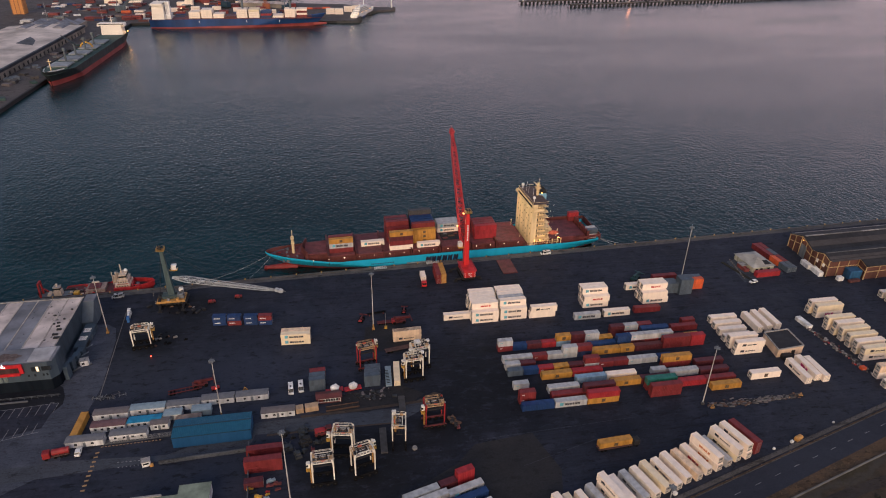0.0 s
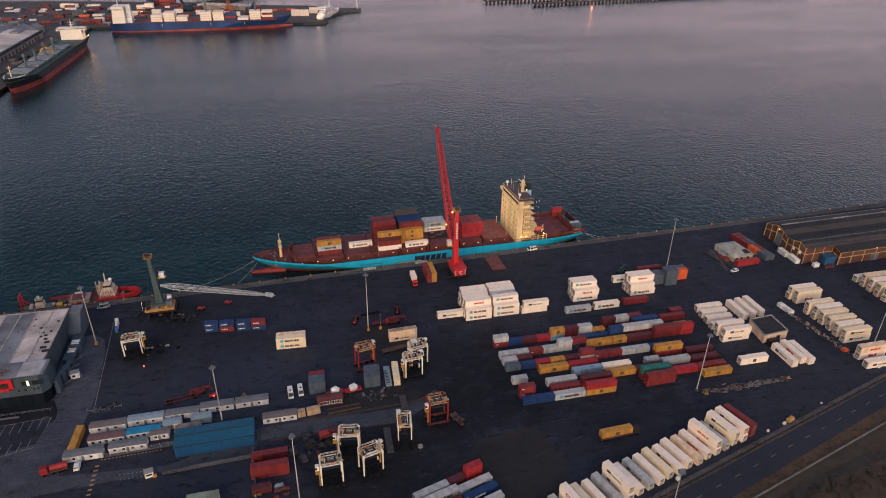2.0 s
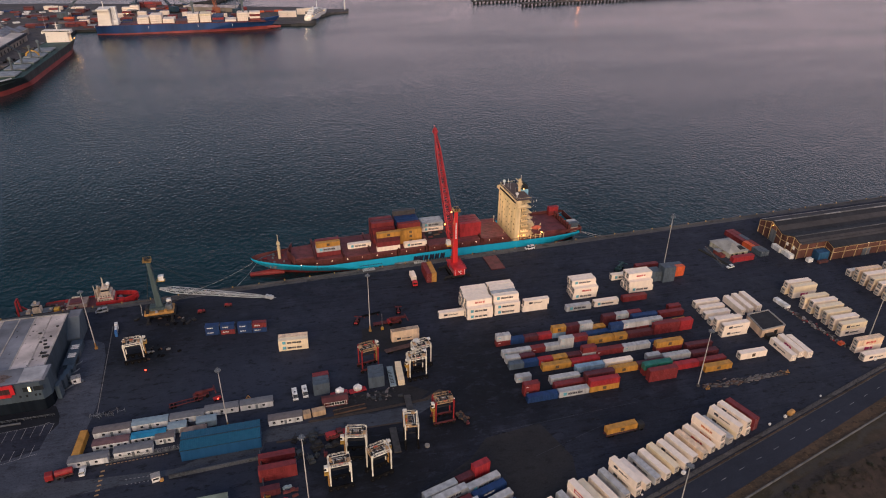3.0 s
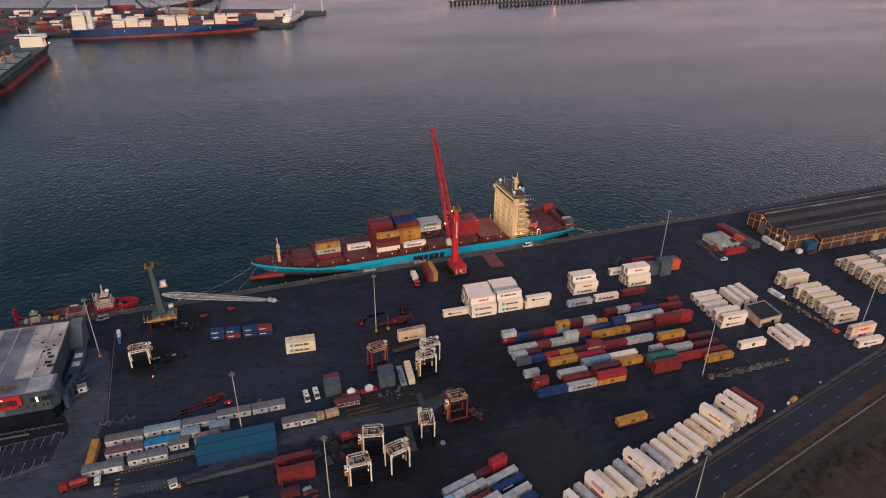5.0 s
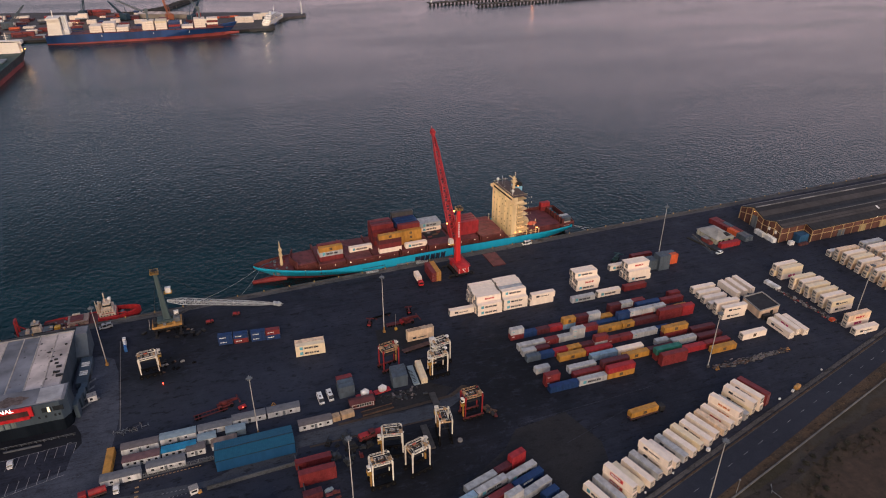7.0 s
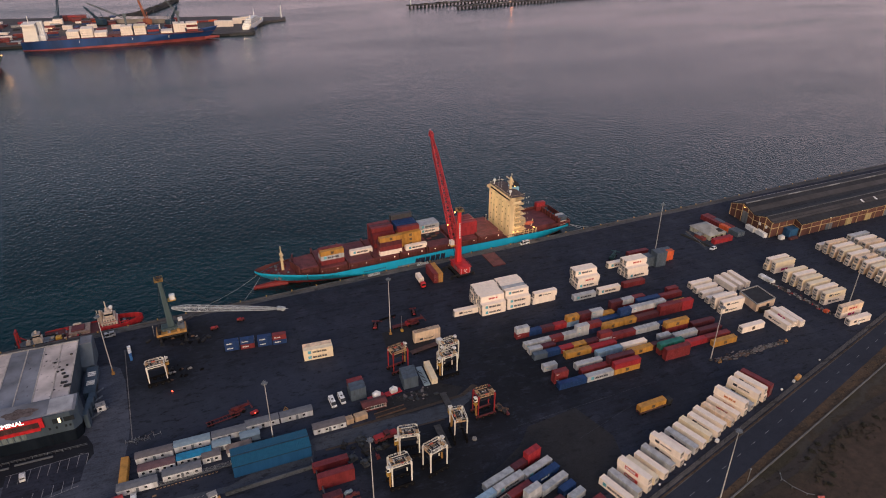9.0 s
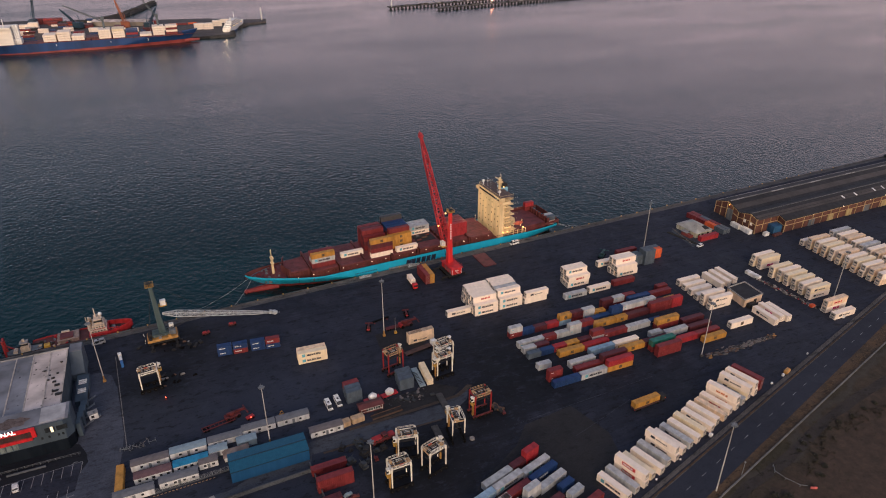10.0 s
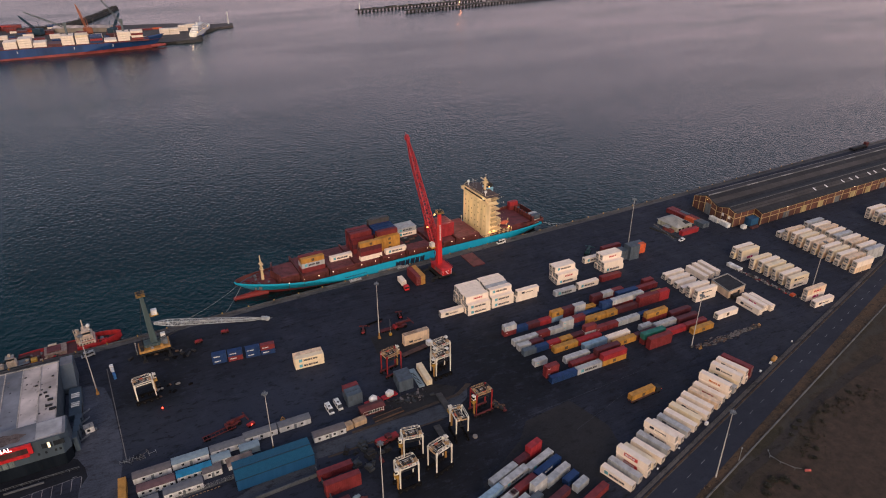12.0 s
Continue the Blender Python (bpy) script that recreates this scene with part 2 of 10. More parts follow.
def scrub_mat():
    """Rough grass near the road wall, bare earth further off, with ragged edges."""
    m, n, l, b = nodes_of("scrub_ground")
    vec = coords(n, l)
    sp = n.new("ShaderNodeSeparateXYZ")
    l.new(vec, sp.inputs[0])
    off = n.new("ShaderNodeMath")
    off.operation = "MULTIPLY_ADD"
    off.inputs[1].default_value = -0.285
    l.new(sp.outputs["X"], off.inputs[0])
    l.new(sp.outputs["Y"], off.inputs[2])
    big = noise_node(n, l, vec, 0.045, 5, 0.65)
    mid = noise_node(n, l, vec, 0.25, 6, 0.7)
    fine = noise_node(n, l, vec, 2.5, 5, 0.7)
    rag = n.new("ShaderNodeMath")
    rag.operation = "MULTIPLY_ADD"
    rag.inputs[1].default_value = 26.0
    l.new(big, rag.inputs[0])
    l.new(off.outputs[0], rag.inputs[2])
    grass = mixed(n, l, mapped(n, l, mid, 0.35, 0.7), (0.009, 0.0115, 0.005), (0.031, 0.030, 0.013))
    earth = mixed(n, l, mapped(n, l, mid, 0.35, 0.7), (0.030, 0.020, 0.014), (0.078, 0.046, 0.034))
    c = mixed(n, l, mapped(n, l, rag.outputs[0], 84, 106), earth, grass)
    path = mapped(n, l, rag.outputs[0], 93.0, 95.0, 0, 1)
    path2 = mapped(n, l, rag.outputs[0], 96.0, 98.0, 1, 0)
    pm = n.new("ShaderNodeMath")
    pm.operation = "MULTIPLY"
    l.new(path, pm.inputs[0])
    l.new(path2, pm.inputs[1])
    c = mixed(n, l, mapped(n, l, pm.outputs[0], 0, 1, 0, 0.6), c, (0.050, 0.045, 0.043))
    c = mixed(n, l, mapped(n, l, fine, 0.4, 0.75, 0, 0.35), c, (0.070, 0.058, 0.034))
    l.new(c, b.inputs["Base Color"])
    b.inputs["Roughness"].default_value = 0.95
    bumped(n, l, b, mid, 0.5, 0.7)
    return m


M_SCRUB = scrub_mat()
M_ROCK = ground_mat("armour_rock", (0.055, 0.055, 0.058), (0.09, 0.088, 0.088), (0.030, 0.030, 0.033), grain=0.2, s=3)
M_LINE = paint("line_paint", (0.27, 0.27, 0.28), 0.7, amount=0.6, wear=(0.05, 0.05, 0.06))
M_RUBBER = paint("black_rubber", (0.005, 0.005, 0.006), 0.9, amount=0.06, wear=(0.04, 0.025, 0.02))
M_RUBBER.node_tree.nodes["Principled BSDF"].inputs["Specular IOR Level"].default_value = 0.08
M_DARK = paint("dark_opening", (0.012, 0.012, 0.014), 0.7, amount=0.1)
M_GLASS = paint("dark_window_glass", (0.02, 0.025, 0.03), 0.12, amount=0.0)
M_STEEL = paint("galvanised_steel", (0.36, 0.37, 0.38), 0.45, 0.6, amount=0.2)
M_GREYST = paint("grey_steel", (0.16, 0.18, 0.20), 0.5, 0.2)
M_GLOWW = glow_mat("warm_lamp_glass", (1.0, 0.46, 0.12), 5)
M_GLOWC = glow_mat("white_lamp_glass", (1.0, 0.82, 0.60), 3.5)
M_GLOWR = glow_mat("red_lamp_glass", (1.0, 0.06, 0.03), 8)
COL = {
    "r": (0.185, 0.023, 0.026), "R": (0.33, 0.022, 0.030), "d": (0.090, 0.017, 0.024), "y": (0.47, 0.235, 0.045),
    "b": (0.008, 0.037, 0.13), "w": (0.93, 0.80, 0.68), "g": (0.44, 0.45, 0.465), "s": (0.075, 0.102, 0.135),
    "l": (0.25, 0.37, 0.49), "G": (0.018, 0.155, 0.125), "n": (0.020, 0.032, 0.085), "c": (0.86, 0.72, 0.51),
    "o": (0.62, 0.11, 0.035), "p": (0.80, 0.60, 0.42), "k": (0.05, 0.05, 0.055), "q": (0.36, 0.385, 0.41),
}
M_RUST = ground_mat("rusty_sheet", (0.42, 0.32, 0.23), (0.55, 0.46, 0.36), (0.16, 0.075, 0.035), s=6)
CNAME = {"r": "brown-red", "R": "bright red", "d": "dark maroon", "y": "ochre yellow", "b": "blue", "w": "white", "g": "pale grey",
         "s": "slate grey", "l": "light blue", "G": "green", "n": "navy blue", "c": "cream", "o": "orange", "p": "rust-stained cream",
         "k": "dark grey", "q": "faded grey"}


def cpaint(k):
    clean = k in "wc"
    return paint("container_paint_" + CNAME[k].replace(" ", "_").replace("-", "_"), COL[k], 0.48,
                 wear=(0.16, 0.075, 0.04), amount=0.75 if k == "p" else 0.12 if clean else 0.30, dirt=0.06 if clean else 0.18,
                 vary=0.06 if clean else 0.22)


M_LOGO_T = paint("logo_teal", (0.12, 0.42, 0.52), 0.5)
M_LOGO_K = paint("logo_dark", (0.03, 0.035, 0.05), 0.5)
M_LOGO_N = paint("logo_navy", (0.006, 0.012, 0.04), 0.5, amount=0.05)
M_LOGO_M = paint("logo_magenta", (0.55, 0.02, 0.16), 0.5)
M_LOGO_R = paint("logo_red", (0.5, 0.03, 0.03), 0.5)
M_LOGO_O = paint("logo_orange", (0.62, 0.19, 0.05), 0.5)
M_LOGO_W = paint("logo_white", (0.75, 0.75, 0.74), 0.5)
LOGO = {"K": M_LOGO_K, "T": M_LOGO_T, "M": M_LOGO_M, "R": M_LOGO_R, "O": M_LOGO_O, "W": M_LOGO_W}


# ---- mesh helpers ----
def box(bm, x0, x1, y0, y1, z0, z1):
    v = [bm.verts.new(p) for p in ((x0, y0, z0), (x1, y0, z0), (x1, y1, z0), (x0, y1, z0),
                                   (x0, y0, z1), (x1, y0, z1), (x1, y1, z1), (x0, y1, z1))]
    for f in ((3, 2, 1, 0), (4, 5, 6, 7), (0, 1, 5, 4), (1, 2, 6, 5), (2, 3, 7, 6), (3, 0, 4, 7)):
        bm.faces.new([v[i] for i in f])


def boxb(x0, x1, y0, y1, z0, z1, bev=0.0):
    bm = bmesh.new()
    box(bm, x0, x1, y0, y1, z0, z1)
    if bev:
        bmesh.ops.bevel(bm, geom=bm.edges[:], offset=bev, segments=1, affect="EDGES")
    return bm


def beam(bm, p, q, w, h=None):
    """A square bar from p to q."""
    p, q = Vector(p), Vector(q)
    h = h or w
    d = (q - p).normalized()
    side = d.cross(Vector((0, 0, 1)))
    side = side.normalized() if side.length > 0.01 else Vector((1, 0, 0))
    up = side.cross(d).normalized()
    a, b = side * w / 2, up * h / 2
    v = [bm.verts.new(c + s) for c in (p, q) for s in (-a - b, a - b, a + b, -a + b)]
    for f in ((3, 2, 1, 0), (4, 5, 6, 7), (0, 1, 5, 4), (1, 2, 6, 5), (2, 3, 7, 6), (3, 0, 4, 7)):
        bm.faces.new([v[i] for i in f])


def tube(bm, p, q, r0, r1=None, seg=8, caps=True):
    p, q = Vector(p), Vector(q)
    r1 = r0 if r1 is None else r1
    d = (q - p).normalized()
    a = d.orthogonal().normalized()
    b = d.cross(a)
    rings = []
    for c, r in ((p, r0), (q, r1)):
        rings.append([bm.verts.new(c + (a * math.cos(6.28318 * i / seg) + b * math.sin(6.28318 * i / seg)) * r) for i in range(seg)])
    for i in range(seg):
        j = (i + 1) % seg
        bm.faces.new((rings[0][i], rings[0][j], rings[1][j], rings[1][i]))
    if caps:
        bm.faces.new(rings[0][::-1])
        bm.faces.new(rings[1])


def tubeb(p, q, r0, r1=None, seg=8):
    bm = bmesh.new()
    tube(bm, p, q, r0, r1, seg)
    return bm


def prism(bm, pts, z0, z1):
    """A plate over a plan outline, counter-clockwise."""
    lo = [bm.verts.new((x, y, z0)) for x, y in pts]
    hi = [bm.verts.new((x, y, z1)) for x, y in pts]
    bm.faces.new(hi)
    bm.faces.new(lo[::-1])
    k = len(pts)
    for i in range(k):
        bm.faces.new((lo[i], lo[(i + 1) % k], hi[(i + 1) % k], hi[i]))


def wedge(bm, prof, x0, x1):
    """A y-z outline drawn out along x."""
    a = [bm.verts.new((x0, y, z)) for y, z in prof]
    b = [bm.verts.new((x1, y, z)) for y, z in prof]
    bm.faces.new(a[::-1])
    bm.faces.new(b)
    k = len(prof)
    for i in range(k):
        bm.faces.new((a[i], b[i], b[(i + 1) % k], a[(i + 1) % k])[::-1])


def loft(bm, rings, close=False, cap=True):
    vs = [[bm.verts.new(p) for p in r] for r in rings]
    k = len(vs[0])
    for a, b in zip(vs, vs[1:]):
        for i in range(k if close else k - 1):
            j = (i + 1) % k
            quad = [a[i], a[j], b[j], b[i]]
            if len({tuple(round(c, 4) for c in q.co) for q in quad}) >= 3:
                bm.faces.new(quad)
    if cap and close:
        bm.faces.new(vs[0][::-1])
        bm.faces.new(vs[-1])


def mesh_of(name, bm, mats):
    bmesh.ops.recalc_face_normals(bm, faces=bm.faces)
    me = bpy.data.meshes.new(name)
    bm.to_mesh(me)
    bm.free()
    for m in mats if isinstance(mats, (list, tuple)) else [mats]:
        me.materials.append(m)
    return me


def part(name, bm, material, parent, label="", at=None):
    ob = new(name, mesh_of(name, bm, material))
    ob.parent = parent
    if at is not None:
        ob.matrix_basis = at
    return tagged(ob, label)


def thing(name, label, category, group="", m=None):
    ob = new(name)
    ob.empty_display_size = 0.5
    if m is not None:
        ob.matrix_basis = m
    return tagged(ob, label, category, group)


def solid(name, bm, material, label, category, group="", m=None, kind=""):
    ob = new(name, mesh_of(name, bm, material))
    if m is not None:
        ob.matrix_basis = m
    return tagged(ob, label, category, group, kind)


def structure(name, bm, material, label, category="ground"):
    return tagged(new(name, mesh_of(name, bm, material)), label, category, kind="structure")


def quay_y(x):
    return 299.4 + 0.0466 * x


QA = math.degrees(math.atan(0.0466))


# ---- sea, quay and ground ----
bm = bmesh.new()
prism(bm, [(-3400, 240), (3400, 240), (3400, 3400), (-3400, 3400)], -9, -3)
structure("water", bm, M_WATER, "dark teal harbour water with small wind ripples", "water")

bm = bmesh.new()
prism(bm, [(-3400, -2600), (3400, -2600), (3400, quay_y(3400)), (600, quay_y(600)), (-3400, quay_y(-3400))], -10, 0)
structure("ground", bm, M_ASPH, "dark stained asphalt of the container terminal yard")


def strip(name, pts, mat, label, z=0.01, thick=0.06, cat="pavement"):
    bm = bmesh.new()
    prism(bm, pts, z - thick, z)
    return structure(name, bm, mat, label, cat)


def quay_strip(name, x0, x1, a, b, mat, label, z, thick, cat="quay"):
    return strip(name, [(x0, quay_y(x0) + a), (x1, quay_y(x1) + a), (x1, quay_y(x1) + b), (x0, quay_y(x0) + b)], mat, label, z, thick, cat)


quay_strip("quay_apron", -400, 620, -4.2, -1.1, M_CONC, "worn pale concrete strip along the quay edge", 0.012, 0.05)
quay_strip("quay_coping", -400, 620, -1.1, 0.15, M_CONC, "raised concrete coping beam along the quay wall", 0.32, 3.2)

RS = 0.285
WS = 0.278      # the outer wall closes in on the road a little


def road_strip(name, a, b, mat, label, z, thick=0.06, x0=-420.0, x1=460.0, cat="road", sa=RS, sb=RS):
    """A strip along the public road; a and b are offsets on the y axis at x = 100."""
    f = lambda x, c, s: c + s * (x - 100)
    return strip(name, [(x0, f(x0, a, sa)), (x1, f(x1, a, sa)), (x1, f(x1, b, sb)), (x0, f(x0, b, sb))], mat, label, z, thick, cat)


VS = 0.300      # the outer road edge opens a little the other way
road_strip("verge_near_yard", 129.25, 130.0, M_VERGE, "narrow strip of dry brown grass beside the yard fence", 0.03, cat="verge")
road_strip("verge_path", 130.0, 130.9, M_ASPH, "dark strip of asphalt under the fence", 0.03, cat="verge")
road_strip("road", 118.2, 129.25, M_ROAD, "blue-grey asphalt two-lane road with dashed centre line", 0.02, x0=-40, sa=VS)
road_strip("verge_outer", 115.0, 118.2, M_VERGE, "dry brown grass verge beside the road", 0.04, x0=-40, cat="verge", sa=WS, sb=VS)
road_strip("road_wall", 114.5, 115.0, M_CONCM, "low pale concrete wall along the verge", 0.55, 0.7, x0=-40, cat="wall", sa=WS, sb=WS)
road_strip("road_west", 116.1, 129.25, M_ROAD, "blue-grey asphalt road running on to the west", 0.02, x1=-40)
road_strip("road_wall_west", 115.48, 115.98, M_CONCM, "low pale concrete wall along the road", 0.55, 0.7, x1=-40, cat="wall")
road_strip("kerb", 129.15, 129.35, M_CONC, "concrete kerb of the road", 0.14, 0.2, cat="kerb")
bm = bmesh.new()
f0 = lambda x, c: c + RS * (x - 100)
prism(bm, [(-420, -300), (460, -300), (460, 114.5 + WS * 360), (-40, 114.5 - WS * 140), (-420, 115.48 - RS * 520)], -0.1, 0.03)
structure("grass_slope", bm, M_SCRUB, "dark rough grass and scrub beyond the road wall")


def ribbon(name, pts, w, mat, label, z):
    """A ragged track along a line."""
    vs = []
    for a, b in zip(pts, pts[1:]):
        vs += [Vector(a).lerp(Vector(b), i / 8) for i in range(8)]
    lo, hi = [], []
    for i, p in enumerate(vs[:-1]):
        d = (vs[i + 1] - p).normalized()
        o = Vector((-d.y, d.x))
        wv = w * (1 + 0.35 * noise.noise((p.x * 0.11, p.y * 0.11, 0.3)))
        lo.append(tuple(p - o * wv))
        hi.append(tuple(p + o * (w * (1 + 0.35 * noise.noise((p.x * 0.12, p.y * 0.12, 7.3))))))
    strip(name, lo + hi[::-1], mat, label, z, 0.05, "track")


ribbon("dirt_track", [(206.2, 131.4), (183.0, 129.1), (157.2, 124.7), (138.1, 119.4), (117.4, 113.8), (97.5, 110.3), (85.1, 106.3)], 1.9, M_TRACK, "worn dirt track winding through the scrub", 0.05)
# dashed centre line and edge line of the road
x = 60.0
while x < 330:
    road_line = strip("lane_dash", [(x, f0(x, 124.1)), (x + 2.6, f0(x + 2.6, 124.1)), (x + 2.6, f0(x + 2.6, 124.25)), (x, f0(x, 124.25))],
                      M_LINE, "painted white lane dash on the road", 0.026, 0.01, "road marking")
    x += 9.2

strip("terminal_pavement", [(-142, 150), (-99, 178), (-99.5, 190), (-96.5, 212), (-96, 222), (-98.6, 252), (-101, 262), (-106, 266), (-116, 266), (-142, 268)], M_PAVE,
      "blue-grey worn concrete pavement by the terminal building", 0.012)
strip("inner_lane", [(-140, 172.5), (-62, 176.4), (-36.2, 176.6), (-34, 184), (18.5, 182.6), (30, 189), (34, 196), (27, 193.5), (20.5, 190.2),
                     (-33, 190.4), (-64, 178.8), (-99, 181.5), (-140, 179.5)], M_LANE, "worn grey concrete inner lane between cabins and carrier park", 0.014)
strip("lane_edge_dirt", [(-18, 190.3), (4, 190.6), (28, 191.8), (36, 196.0), (34, 197.2), (27, 193.2), (4, 192.0), (-18, 191.6)], M_DIRT, "strip of brown dirt along the lane", 0.018)
strip("lane_edge_dirt", [(-30, 182.6), (-8, 182.6), (16, 182.0), (16, 182.7), (-8, 183.4), (-30, 183.6)], M_DIRT, "strip of brown dirt along the lane", 0.018)
strip("forecourt", [(-142, 206), (-110, 207.5), (-107.6, 212), (-108.4, 217), (-110.8, 222.6), (-112.8, 224), (-142, 224)], M_FORE, "dark asphalt forecourt before the terminal entrance", 0.017)
strip("car_park", [(-135, 193), (-111, 199.6), (-109.6, 213.2), (-135, 211)], M_ASPH, "dark asphalt car park with white bay lines", 0.018)
strip("bare_patch", [(14, 147), (36, 159), (44, 167), (66, 169.3), (71, 151), (66, 133), (40, 128), (10, 132)], M_SAND,
      "lighter worn patch of yard surface", 0.01)
strip("bare_patch", [(-8, 189), (24, 192), (30, 197), (22, 203), (-6, 201)], M_SAND, "lighter dusty strip of yard surface", 0.012)
strip("rain_stain", [(8, 228), (20, 226), (30, 232), (33, 240), (24, 247), (10, 246)], M_SAND, "dusty lighter patch round the lamp mast", 0.01)


def line(x0, y0, x1, y1, w=0.14, label="thin painted line on the yard surface", z=0.022, mat=None):
    d = Vector((x1 - x0, y1 - y0)).normalized() * w / 2
    strip("painted_line", [(x0 + d.y, y0 - d.x), (x1 + d.y, y1 - d.x), (x1 - d.y, y1 + d.x), (x0 - d.y, y0 + d.x)], mat or M_LINE, label, z, 0.01, "marking")


line(40, 168.6, 108, 171.2, 0.1, mat=M_LANE)
line(58.5, 154.3, 90, 163, 0.1, mat=M_LANE)
for i in range(9):
    xa = -133.4 + i * 3.0
    line(xa, 211.2 + 0.075 * (xa + 134), xa - 0.4, 205.6 + 0.075 * (xa + 134), 0.16, "white parking bay line")
line(-135, 211.2, -109.8, 213.1, 0.14, "white parking bay line")
for i in range(8):
    xa = -134.5 + i * 3.0
    line(xa, 192.6 + 0.22 * (xa + 134), xa + 0.3, 197.8 + 0.22 * (xa + 134), 0.16, "white parking bay line")
line(-135, 192.2, -111.2, 197.7, 0.14, "white parking bay line")
M_LINEY = paint("ochre_line_paint", (0.36, 0.22, 0.10), 0.7, amount=0.6, wear=(0.06, 0.05, 0.05))
for i in range(9):
    line(-88.2, 166.8 + i * 2.1, -86.9, 166.9 + i * 2.1, 0.7, "faded ochre bar of a crossing", 0.024, M_LINEY)
for i in range(17):
    line(-87 + i * 1.2, 186.3 + i * 0.03, -86.3 + i * 1.2, 186.32 + i * 0.03, 0.34, "faded ochre kerb mark", 0.024, M_LINEY)
line(-99.6, 275, -95.0, 214, 0.32, "dull kerb line between pavement and yard", 0.05, M_CONCM)
line(-112.5, 213.5, -111, 213.7, 0.2)

# bollards and fenders along the quay
bol = thing("bollard", "squat ochre mooring bollard on the quay edge", "bollard", "bollards along the quay")
b1 = bmesh.new()
tube(b1, (0, 0, 0), (0, 0, 0.5), 0.28, 0.2, 10)
part("post", b1, paint("bollard_ochre", (0.42, 0.24, 0.06), 0.6), bol)
b1 = bmesh.new()
tube(b1, (0, 0, 0.5), (0, 0, 0.72), 0.4, 0.34, 10)
part("cap", b1, MATS["bollard_ochre"], bol)
for i in range(44):
    xb = -150 + i * 12.8
    mm = pose(xb, quay_y(xb) - 0.5, 0.32)
    if i == 0:
        bol.matrix_basis = mm
    else:
        copy_thing(bol, mm)
fen = solid("quay_fender", tubeb((0, 0, -2.4), (0, 0, 0.1), 0.5, 0.5, 10), M_RUBBER, "black rubber cylinder fender on the quay wall", "fender",
            "fenders on the quay wall")
for i in range(40):
    xb = -146 + i * 13.4
    mm = pose(xb, quay_y(xb) + 0.62, 0)
    if i == 0:
        fen.matrix_basis = mm
    else:
        copy_thing(fen, mm)

# ---- shipping containers ----
CL, CS, CW = 12.5, 6.25, 2.5
RA = 16.5          # the slanted row follows the road
PROTO = {}


def side_mesh(bm, L, H, y, out, z0=0.16):
    """Corrugated side wall between the rails."""
    period = 0.62
    k = int((L - 0.3) / period)
    step = (L - 0.3) / k
    pts = []
    for i in range(k):
        xa = 0.15 + i * step
        pts += [(xa, 0.02), (xa + step * 0.38, 0.02), (xa + step * 0.5, 0.075), (xa + step * 0.88, 0.075)]
    pts.append((L - 0.15, 0.02))
    lo = [bm.verts.new((px, y + out * d, z0)) for px, d in pts]
    hi = [bm.verts.new((px, y + out * d, H - 0.12)) for px, d in pts]
    for i in range(len(pts) - 1):
        bm.faces.new((lo[i], lo[i + 1], hi[i + 1], hi[i]))


def word_bars(bm, x, y, z, h, n, gap=0.2, wide=0.86):
    """A row of plain blocks standing for a word, on the front side."""
    out = [(x, z), (x + n * h * (wide + gap), z)]
    for i in range(n - 1, -1, -1):
        xa = x + i * h * (wide + gap)
        w, up = h * wide * (1.12, 0.86, 1.0, 0.72, 1.05)[i % 5], h * (1.0, 0.9, 0.96, 1.0)[i % 4]
        out += [(xa + w, z + 0.05), (xa + w, z + up), (xa + w * 0.62, z + up), (xa + w * 0.5, z + up * 0.55), (xa + w * 0.38, z + up), (xa, z + up), (xa, z + 0.05)]
    fr = [bm.verts.new((px, y - 0.02, pz)) for px, pz in out]
    bk = [bm.verts.new((px, y + 0.01, pz)) for px, pz in out]
    bm.faces.new(fr)
    bm.faces.new(bk[::-1])
    for i in range(len(out)):
        j = (i + 1) % len(out)
        bm.faces.new((fr[i], bk[i], bk[j], fr[j]))


